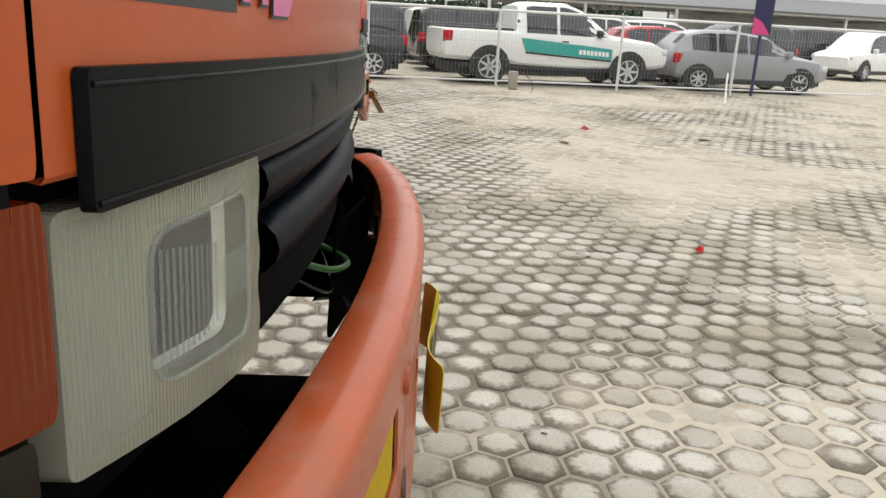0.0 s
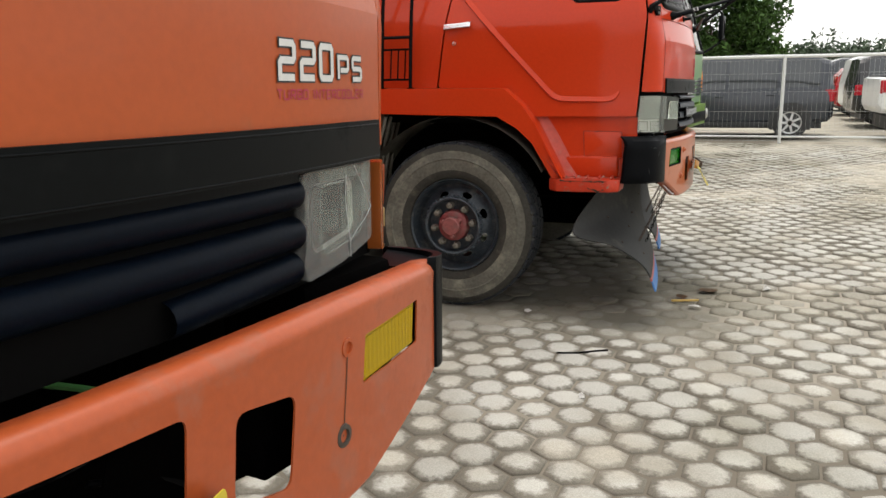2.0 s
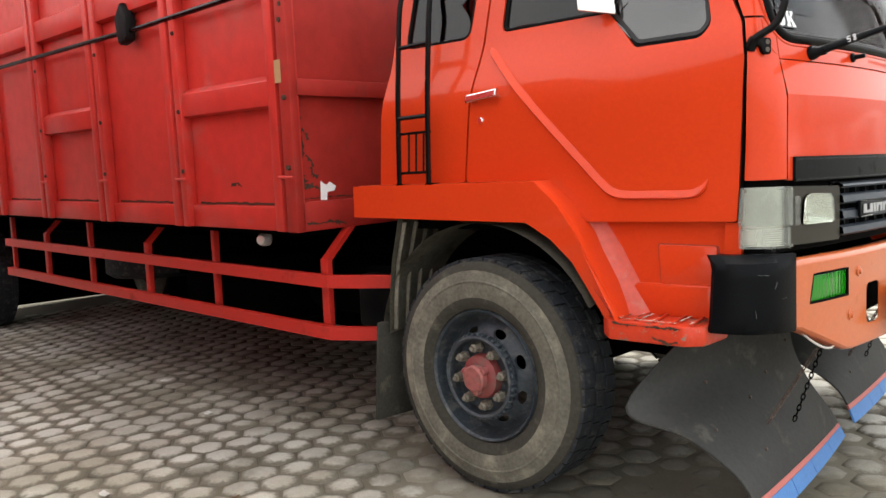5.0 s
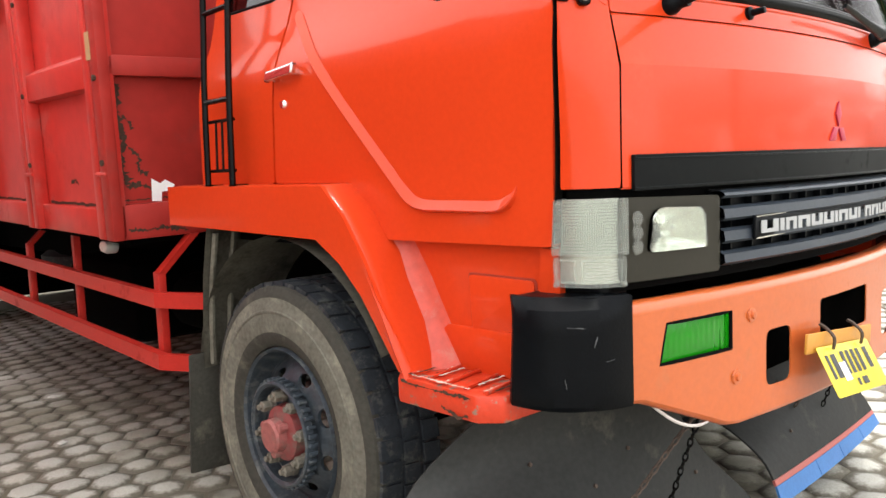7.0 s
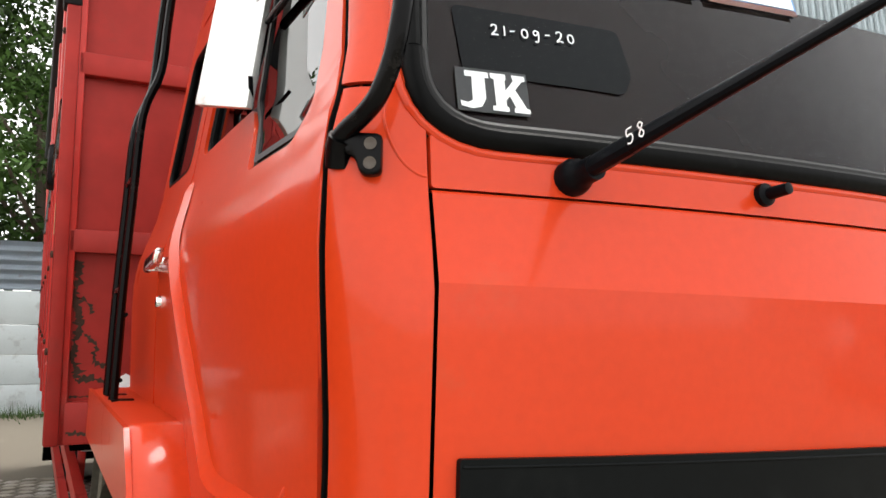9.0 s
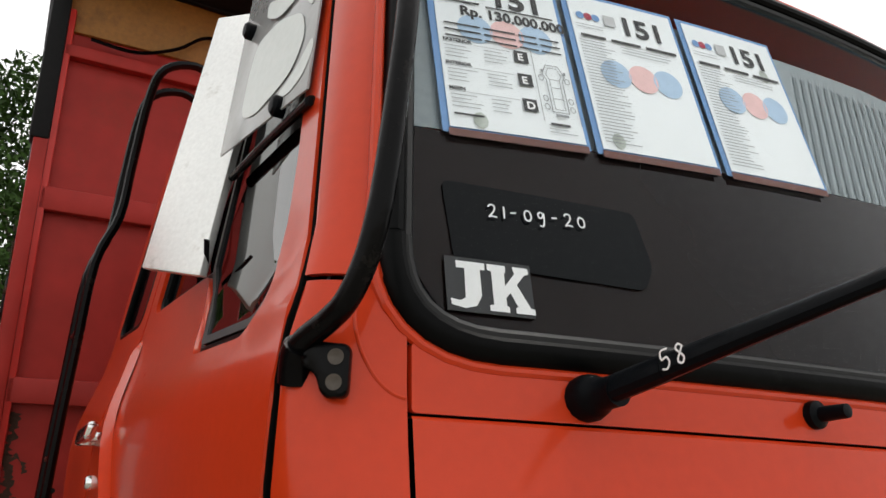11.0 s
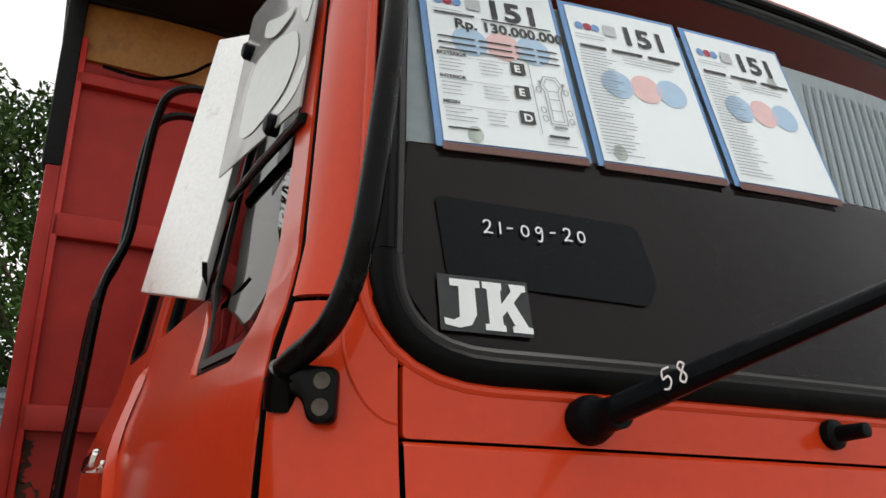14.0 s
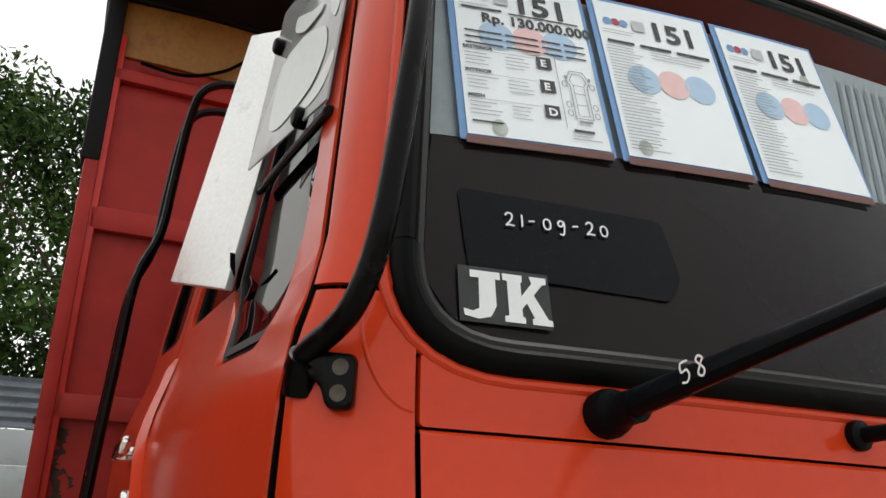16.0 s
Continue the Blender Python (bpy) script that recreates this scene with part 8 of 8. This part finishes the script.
for k, (x, y, kind, pt, lab) in enumerate([(4.95, 15.4, "mpv", P_BLACK, "black people carrier in the car row"), (5.1, 17.9, "mpv", P_WHITE, "white people carrier in the car row"), (4.75, 20.5, "hatch", P_RED, "dark red hatchback in the car row"), (5.1, 23.4, "mpv", P_GREY, "dark grey people carrier in the car row"), (-2.5, 17.0, "mpv", P_SILVER, "silver people carrier in the car row"), (-3.0, 20.5, "mpv", P_GREY, "grey people carrier in the car row"), (9.5, 18.5, "mpv", P_WHITE, "white people carrier in the car row"), (9.0, 22.0, "mpv", P_SILVER, "silver people carrier in the car row"), (13.5, 22.5, "mpv", P_WHITE, "white people carrier in the rear row"), (18.5, 21.5, "mpv", P_BLACK, "black people carrier in the rear row"), (-7.5, 16.5, "mpv", P_BLACK, "black people carrier in the car row")]):
    car(kind, pose(x, y, Z(y), 0, 0, 178 if k > 4 and k % 2 else 2), pt, lab)

# ---- green truck ----
LIME = shade("lime_green_cab_paint", (0.1944, 0.36, 0.0432), 0.3, coat=0.5, vary=0.07, bump=0.02, dirt=(0.2016, 0.2736, 0.0864), dirt_amount=0.2)
TURN_ORANGE = lens("orange_turn_lens", (0.80, 0.21, 0.012), (0, 0, 1), 500, 0.05)
MINT = shade("pale_green_paint", (0.18, 0.315, 0.15), 0.35, vary=0.06, bump=0.02)
TG = thing("green_truck", pose(-0.372, 7.22, 0.05, 0, 0, -9), "lime green cab-over truck parked beyond the red truck", "truck")
gx = lambda y, z: -0.05 - 0.09 * y * y - max(0.0, z - 1.75) * 0.30
gy = lerp_table([(0.5, 1.10), (1.7, 1.12), (2.7, 1.0)])
gfront = lambda u, v, q: (gx(u, v) - q, u, v)
part("front_panel", sheet(bmesh.new(), rounded([(-0.95, 0.98), (0.95, 0.98), (0.95, 1.72), (-0.95, 1.72)], 0.05), [], gfront, 0.02, 0.12), MINT, TG)
gs = rounded([(-0.97, 1.76), (0.97, 1.76), (0.9, 2.62), (-0.9, 2.62)], 0.1)
g = glaze(part("windscreen", sheet(bmesh.new(), gs, [], gfront, 0.006, 0.14), BRIGHT_GLASS, TG), (1, 0, 0.3))
ring = [gfront(u, v, 0) for u, v in dense(gs, 0.1)]
part("windscreen_seal", tubed(ring + ring[:1], 0.025, 6), SEAL, TG)
for s in (-1, 1):
    def corner(u, v, q, s=s):
        ax, ay, cx, cy = gx(0.97, v), 0.97, gx(0.97, v) - 0.14, gy(v)
        return ((1 - u) ** 2 * ax + 2 * u * (1 - u) * ax + u * u * cx - q, s * ((1 - u) ** 2 * ay + 2 * u * (1 - u) * cy + u * u * cy - q), v)
    part("corner_panel", sheet(bmesh.new(), [(0, 0.75), (1, 0.75), (1, 2.66), (0, 2.66)], [], corner, 0.02, 0.15), LIME, TG)
    part("turn_lamp", sheet(bmesh.new(), rounded([(0.05, 1.16), (1.1, 1.16), (1.1, 1.52), (0.5, 1.50), (0.05, 1.3)], 0.05), [], lambda u, v, q: (corner(u, v, q)[0] + 0.012, corner(u, v, q)[1] + s * 0.012, v), 0.02, 0.1), TURN_ORANGE, TG, "large amber turn lamp")
    gside = lambda u, v, q, s=s: (u, s * (gy(v) - q), v)
    hole = rounded([(-0.42, 1.80), (-1.05, 1.85), (-1.05, 2.5), (-0.62, 2.5)], 0.05)
    d = part("door", sheet(bmesh.new(), rounded([(-0.25, 0.95), (-0.25, 1.75), (-0.52, 2.62), (-1.15, 2.62), (-1.2, 0.95)], 0.03), [hole], gside, 0.03, 0.12), LIME, TG)
    glaze(part("door_glass", sheet(bmesh.new(), hole, [], lambda u, v, q: gside(u, v, q + 0.015), 0.004, 0.2), SIDE_GLASS, d), (0, s, 0))
    part("door_handle", boxed(-1.12, -0.98, s * 1.12 - 0.02, s * 1.12 + 0.02, 1.66, 1.70, 0.005), BLACK, d)
    part("cab_side", sheet(bmesh.new(), [(-1.22, 0.95), (-1.18, 2.62), (-1.9, 2.62), (-1.9, 0.95)], [], gside, 0.02, 0.2), LIME, TG)
    part("lower_step", boxed(-0.95, -0.22, s * 1.02 - 0.08, s * 1.02 + 0.1, 0.55, 0.93, 0.03), LIME, TG)
    part("fog_lamp", lathe(bmesh.new(), [(0.0, 0.012), (0.07, 0.008), (0.085, -0.01)], 18, pose(0.02, s * 0.78, 0.78, 0, 90, 0)), REFLECTOR, TG)
    part("mirror_arm", tubed([(-0.3, s * 1.05, 2.35), (0.05, s * 1.30, 2.45), (0.1, s * 1.36, 2.0), (-0.2, s * 1.15, 1.75)], 0.018, 6, 4), STEEL_BLACK, TG)
    part("mirror", boxed(0.04, 0.12, s * 1.36 - 0.11, s * 1.36 + 0.11, 1.98, 2.38, 0.03), BLACK, TG)
    for x in (-0.98, -5.4):
        wheel(TG, x, s * 1.12, 0.50, s, 0.53)
part("grille", prism(bmesh.new(), rounded([(-0.55, 1.08), (0.55, 1.08), (0.62, 1.36), (-0.62, 1.36)], 0.03), gfront, -0.02, 0.02, 0.006), GREY_GRILLE, TG)
for z in (1.13, 1.19, 1.25, 1.31):
    part("slat", boxed(gx(0, z) + 0.018, gx(0, z) + 0.034, -0.5, 0.5, z - 0.012, z + 0.012, 0.004), CHROME, TG)
part("bumper", prism(bmesh.new(), rounded([(-1.08, 0.60), (1.08, 0.60), (1.10, 0.94), (-1.10, 0.94)], 0.06), lambda u, v, q: (0.05 - 0.10 * u * u + q, u, v), -0.12, 0.0, 0.02), LIME, TG)
part("bumper_grille", boxed(0.045, 0.06, -0.5, 0.5, 0.68, 0.84, 0.01), BLACK, TG)
part("roof", prism(bmesh.new(), rounded([(-0.32, -0.9), (-0.32, 0.9), (-1.9, 1.0), (-1.9, -1.0)], 0.08), lambda u, v, q: (u, v, 2.62 + q), 0, 0.10, 0.03), LIME, TG)
part("cab_back", boxed(-1.92, -1.88, -1.0, 1.0, 0.9, 2.64), LIME, TG)
part("cabin", boxed(-1.8, -0.55, -0.95, 0.95, 1.0, 1.72), CABIN, TG)
part("chassis", boxed(-6.2, -0.2, -0.42, 0.42, 0.70, 0.92, 0.02), UNDER, TG)
part("load_bed", boxed(-6.6, -2.1, -1.15, 1.15, 0.98, 1.2, 0.02), UNDER, TG)
part("sticker", rects(bmesh.new(), [(-0.86, 1.84, -0.76, 1.93)], lambda u, v, q: (gx(u, v) + 0.008, u, v)), WHITE_INK, TG)

# ---- walls, shed and trees round the yard ----
ZINC = shade("blue_grey_corrugated_sheet", (0.288, 0.336, 0.384), 0.45, metal=0.3, vary=0.15, bump=0.1, dirt=(0.24, 0.208, 0.176), dirt_amount=0.25)
PANEL = shade("whitewashed_concrete_panel", (0.39, 0.43, 0.44), 0.8, vary=0.12, scale=1.5, bump=0.3, bump_scale=20, dirt=(0.25, 0.26, 0.25), dirt_amount=0.35, dirt_scale=2)
WX = -17.0
WL_ = thing("boundary_wall", pose(WX, 0, 0), "concrete panel boundary wall topped with corrugated sheet", "wall", kind="structure")
for j in range(12):
    y0 = -15 + j * 2.5
    for z0, z1 in ((0.0, 0.58), (0.585, 1.16), (1.165, 1.75), (1.755, 2.42)):
        part("panel", boxed(-0.05, 0.05, y0 + 0.09, y0 + 2.41, z0, z1, 0.012), PANEL, WL_)
    part("pier", boxed(-0.09, 0.09, y0 - 0.09, y0 + 0.09, 0, 2.45, 0.01), PANEL, WL_)
    bm = loft(bmesh.new(), [[(0.03 * math.cos(z * 2 * math.pi / 0.19), y, z) for z in np.arange(2.44, 3.42, 0.0238)] for y in (y0, y0 + 2.5)])
    bmesh.ops.solidify(bm, geom=bm.faces[:], thickness=0.004)
    part("corrugated_sheet", bm, ZINC, WL_)

BARK = shade("grey_brown_bark", (0.084, 0.063, 0.0455), 0.9, vary=0.3, scale=6, bump=0.8, bump_scale=20)
LEAF = shade("green_leaf", (0.036, 0.074, 0.015), 0.6, spec=0.12, vary=0.35, scale=1.2, fine=9, bump=0.0, island=True, per_object=0.45)
LEAF_FAR = shade("distant_green_leaf", (0.0375, 0.06375, 0.03), 0.7, vary=0.3, scale=0.4, fine=3, bump=0.0, island=True, per_object=0.35)


def leaves(bm_v, bm_f, c, r, n, size, rg):
    d = rg.normal(size=(n, 3))
    d /= np.linalg.norm(d, axis=1)[:, None]
    p = np.array(c) + d * (r * rg.rand(n, 1) ** 0.45) * np.array([1, 1, 0.8])
    for q in p:
        a, b = rg.normal(size=3), rg.normal(size=3)
        a /= np.linalg.norm(a)
        b -= a * (a @ b)
        b /= np.linalg.norm(b)
        s = size * (0.6 + 0.8 * rg.rand())
        k = len(bm_v)
        bm_v += [tuple(q - a * s), tuple(q + b * s * 0.42), tuple(q + a * s), tuple(q - b * s * 0.42)]
        bm_f.append((k, k + 1, k + 2, k + 3))


def tree(x, y, h, spread, seed, clumps=38, per=230, size=0.095, label="leafy green tree behind the yard wall", leaf=LEAF):
    rg = np.random.RandomState(seed)
    T = thing("tree", pose(x, y, level(y)), label, "tree", "trees round the yard")
    bm = tubed([(0, 0, -0.1), (0.1 * rg.randn(), 0.1 * rg.randn(), h * 0.3), (0.25 * rg.randn(), 0.25 * rg.randn(), h * 0.62)], 0.16 * h / 7, 8, 5, taper=0.45)
    part("trunk", bm, BARK, T)
    vs, fs = [], []
    for k in range(clumps):
        a, t = rg.rand() * 2 * math.pi, rg.rand()
        z = h * (0.24 + 0.72 * t)
        rr = spread * math.sqrt(max(0.05, 1 - ((t - 0.42) / 0.62) ** 2)) * (0.35 + 0.65 * rg.rand())
        c = (rr * math.cos(a), rr * math.sin(a), z)
        leaves(vs, fs, c, spread * (0.20 + 0.16 * rg.rand()), per, size, rg)
        if k % 3 == 0:
            part("limb", tubed([(0, 0, h * (0.25 + 0.25 * t)), (c[0] * 0.5, c[1] * 0.5, z * 0.85), c], 0.05 * h / 7, 6, 3, taper=0.3), BARK, T)
    me = bpy.data.meshes.new("crown")
    me.from_pydata(vs, [], fs)
    me.materials.append(leaf)
    ob = new("crown", me)
    ob.parent = T
    return T


tree(-20.5, -1.2, 12.0, 3.9, 1, 58, 330, 0.11)
tree(-21.0, -4.6, 11.5, 3.9, 2, 58, 330, 0.11)
tree(-20.0, 2.6, 11.0, 3.6, 3, 54, 320, 0.11)
tree(-22.0, 6.0, 9.0, 3.2, 4)
tree(-5.3, 22.0, 10.0, 3.6, 5, 70, 420, 0.12, label="tall green tree beyond the fence")
tree(-8.5, 21.0, 11.5, 4.0, 6, 70, 420, 0.12, label="tall green tree beyond the fence")
tree(-0.9, 27.5, 5.0, 3.2, 7, 60, 380, 0.12, label="green tree beyond the fence")
tree(-13.0, 19.0, 10.0, 3.6, 8, 50, 320, 0.12, label="tall green tree beyond the fence")


def far_woods(x0, x1, y, h, n, seed, size=0.20):
    rg = np.random.RandomState(seed)
    vs, fs = [], []
    for _ in range(n):
        x = x0 + (x1 - x0) * rg.rand()
        hh = h * (0.65 + 0.35 * noise.noise((x * 0.11, seed, 0)) + 0.25 * rg.rand())
        leaves(vs, fs, (x, y + 4 * rg.rand(), hh * (0.2 + 0.7 * rg.rand())), 1.3 + 1.0 * rg.rand(), 120, size, rg)
    me = bpy.data.meshes.new("woods")
    me.from_pydata(vs, [], fs)
    me.materials.append(LEAF_FAR)
    return tagged(new("distant_woods", me), "distant line of dark green trees", "woods", kind="stuff")


far_woods(-45, 75, 72, 4.5, 900, 11, 0.26)
far_woods(-60, -24, 30, 7.0, 160, 12)

rg = np.random.RandomState(77)
vs, fs = [], []
for _ in range(2600):
    x, y = WX + 0.25 + abs(rg.randn()) * 0.5, -9 + 12 * rg.rand()
    h, a, b = 0.10 + 0.28 * rg.rand() * math.exp(-(x - WX - 0.2)), rg.rand() * 6.28, rg.randn(2) * 0.10
    w, k = 0.010, len(vs)
    vs += [(x - w * math.cos(a), y - w * math.sin(a), 0.0), (x + w * math.cos(a), y + w * math.sin(a), 0.0), (x + b[0], y + b[1], h)]
    fs.append((k, k + 1, k + 2))
me = bpy.data.meshes.new("grass")
me.from_pydata(vs, [], fs)
me.materials.append(LEAF)
tagged(new("grass", me), "rough green grass along the foot of the wall", "grass", kind="stuff")

# open-sided shed with a trussed roof
ROOF = shade("grey_roof_sheet", (0.11, 0.115, 0.12), 0.6, vary=0.15, bump=0.2)
SH = thing("open_shed", pose(27.2, 47, 0.17) @ Matrix.Diagonal((1, 1, 0.77, 1)), "long open-sided shed with a grey trussed roof beyond the cars", "shed")
part("roof", prism(bmesh.new(), [(-7, 3.9), (0, 5.4), (7, 3.9), (7, 3.75), (0, 5.2), (-7, 3.75)], lambda u, v, q: (q, u, v), -16, 26, 0.0), ROOF, SH)
for x in range(-16, 27, 6):
    for y in (-6.6, 6.6):
        part("column", tubed([(x, y, 0), (x, y, 3.8)], 0.10, 6), WHITE_STEEL, SH)
    bm = bmesh.new()
    tube(bm, [(x, -6.6, 3.6), (x, 6.6, 3.6)], 0.06, 5)
    for k in range(-6, 6, 2):
        tube(bm, [(x, k, 3.6), (x, k + 1, 3.85 + 1.4 * (1 - abs(k + 1) / 7))], 0.04, 4)
        tube(bm, [(x, k + 2, 3.6), (x, k + 1, 3.85 + 1.4 * (1 - abs(k + 1) / 7))], 0.04, 4)
    part("truss", bm, WHITE_STEEL, SH)
part("eaves_beam", tubed([(-16, -6.7, 3.7), (26, -6.7, 3.7)], 0.12, 6), WHITE_STEEL, SH)
solid("white_hall", boxed(-22, 22, -5, 5, 0, 6.5, 0.02), shade("white_cladding", (0.70, 0.71, 0.71), 0.6, vary=0.05, bump=0.1), pose(52, 55, 0.17), "long white hall behind the car park", "building")

# ---- litter ----
def scrap(x, y, r, ma, name, label, n=7, seed=0, h=0.02):
    rg = np.random.RandomState(seed)
    bm = bmesh.new()
    c = bm.verts.new((0, 0, h))
    ring = [bm.verts.new((r * (0.5 + rg.rand()) * math.cos(a), r * 0.7 * (0.5 + rg.rand()) * math.sin(a), h * rg.rand() * 0.8)) for a in np.linspace(0, 2 * math.pi, n, endpoint=False)]
    for a, b in zip(ring, ring[1:] + ring[:1]):
        bm.faces.new((a, b, c))
    bmesh.ops.solidify(bm, geom=bm.faces[:], thickness=0.003)
    return solid(name, bm, ma, pose(x, y, level(y) + 0.012, 0, 0, 40 * seed), label, "litter", "litter on the ground")


RED_WRAP, PALE_WRAP, BROWN = shade("red_wrapper", (0.55, 0.02, 0.02), 0.3, vary=0.2), shade("pale_scrap", (0.62, 0.61, 0.58), 0.6, vary=0.15), shade("brown_leaf", (0.12, 0.07, 0.035), 0.8, vary=0.3)
scrap(2.12, -1.90, 0.06, RED_WRAP, "red_wrapper", "crumpled red wrapper lying on the pavers", 7, 1, 0.05)
scrap(3.6, 4.25, 0.09, RED_WRAP, "red_wrapper", "crumpled red wrapper lying on the pavers", 7, 2, 0.08)
scrap(1.24, -1.95, 0.06, PALE_WRAP, "paper_scrap", "crumpled pale paper scrap on the pavers", 6, 3, 0.03)
for k, (x, y, r) in enumerate([(0.21, -4.24, 0.02), (-0.38, -2.5, 0.025), (-1.6, -1.75, 0.035), (-2.95, -2.35, 0.03), (0.05, -0.85, 0.05), (0.5, -0.25, 0.045), (-4.75, -1.1, 0.05), (-3.7, -1.35, 0.04), (0.85, -2.8, 0.025), (-0.95, -1.25, 0.03)]):
    scrap(x, y, r, PALE_WRAP, "paper_scrap", "small pale scrap lying on the pavers", 6, 10 + k, 0.02)
for k, (x, y, r) in enumerate([(-2.35, -2.0, 0.04), (5.2, 3.6, 0.09), (0.12, -0.42, 0.06), (-0.05, -0.62, 0.05), (2.9, 3.1, 0.12)]):
    scrap(x, y, r, BROWN, "dry_leaf", "dry brown leaf scrap on the pavers", 7, 30 + k, 0.02)
solid("wood_sliver", boxed(-0.09, 0.09, -0.008, 0.008, 0, 0.012, 0.002), shade("yellow_wood", (0.45, 0.30, 0.08), 0.7), pose(-0.02, -0.72, 0.012, 0, 0, 20), "yellow sliver of wood on the pavers", "stick")
solid("black_cord", tubed([(0, 0, 0.012), (0.10, 0.02, 0.015), (0.2, 0.09, 0.012), (0.26, 0.12, 0.014)], 0.006, 6, 4), STEEL_BLACK, pose(-0.62, -1.95, 0), "short black cord lying on the pavers", "cord")

# ---- hexagonal pavers ----
PITCH, ROW, TURN_T = 0.1965, 0.1702, radians(-3.4)
ct, stn = math.cos(TURN_T), math.sin(TURN_T)


def paver_at(i, j):
    u, v = (i + 0.5 * (j % 2)) * PITCH, j * ROW
    return -0.271 + ct * u - stn * v, -4.411 + stn * u + ct * v


HEX = [radians(30 + 60 * k) for k in range(6)]
RINGS = ((0.0, 0.004), (0.062, 0.003), (0.100, -0.003), (0.1085, -0.010), (0.1085, -0.035))


def hexagon(cx, cy, z, tilt, swell):
    out = [(cx, cy, z + RINGS[0][1])]
    for r, dz in RINGS[1:]:
        out += [(cx + r * swell * math.cos(a + TURN_T), cy + r * swell * math.sin(a + TURN_T), z + dz + (tilt[0] * math.cos(a) + tilt[1] * math.sin(a)) * r) for a in HEX]
    return out


HEX_FACES = [(0, 1 + k, 1 + (k + 1) % 6) for k in range(6)]
for ring in range(3):
    HEX_FACES += [(1 + 6 * ring + k, 7 + 6 * ring + k, 7 + 6 * ring + (k + 1) % 6, 1 + 6 * ring + (k + 1) % 6) for k in range(6)]
STONE_UV = [(0.0, 0.0)] + [(r / 0.1085 * 0.93 * math.cos(a), r / 0.1085 * 0.93 * math.sin(a)) for r, _ in RINGS[1:] for a in HEX]
FACE_UV = [STONE_UV[i] for f in HEX_FACES for i in f]


def stone_mesh(verts, faces, count, material):
    me = bpy.data.meshes.new("paver")
    me.from_pydata(verts, [], faces)
    me.uv_layers.new(name="stone").data.foreach_set("uv", np.tile(np.array(FACE_UV).ravel(), count))
    me.polygons.foreach_set("use_smooth", [True] * len(me.polygons))
    me.materials.append(material)
    return me


shared = []
rg = np.random.RandomState(21)
for k in range(8):
    shared.append(stone_mesh(hexagon(0, 0, 0, (0.02 * rg.randn(), 0.02 * rg.randn()), 0.985 + 0.02 * rg.rand()), HEX_FACES, 1, TILE))
vs, fs, near, total, depths, soil_shades = [], [], 0, 0, [], []
for j in range(-14, 92):
    for i in range(-48, 76):
        x, y = paver_at(i, j)
        if not (-9.3 < x < 14 and -6.3 < y < 10.8) or (x > 2 + (y + 7) * 1.05 + 3):
            continue
        cover = cover_at(x, y)
        z = level(y) + sand_relief(x, y) + 0.008 - 0.012 * max(0.0, cover - 0.2) + 0.0028 * rg.randn()
        if cover > 0.95:
            continue
        if near < 300 and -1.0 < x < 2.6 and -4.9 < y < -2.2 and not (x < -0.6 and y < -3.6):
            ob = new("paver", shared[rg.randint(8)])
            ob.location = (x, y, z)
            ob.parent = ground
            near += 1
            continue
        k = len(vs)
        vs += hexagon(x, y, z, (0.02 * rg.randn(), 0.02 * rg.randn()), 0.985 + 0.02 * rg.rand())
        fs += [tuple(k + q for q in f) for f in HEX_FACES]
        total += 1
        depths += [cover] * 25
        soil_shades += [soil_shade_at(x, y)] * 25
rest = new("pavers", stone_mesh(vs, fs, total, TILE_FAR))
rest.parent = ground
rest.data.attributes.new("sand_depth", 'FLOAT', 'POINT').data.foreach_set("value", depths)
rest.data.attributes.new("soil_and_shade", 'FLOAT', 'POINT').data.foreach_set("value", soil_shades)
tagged(rest, kind="stuff")
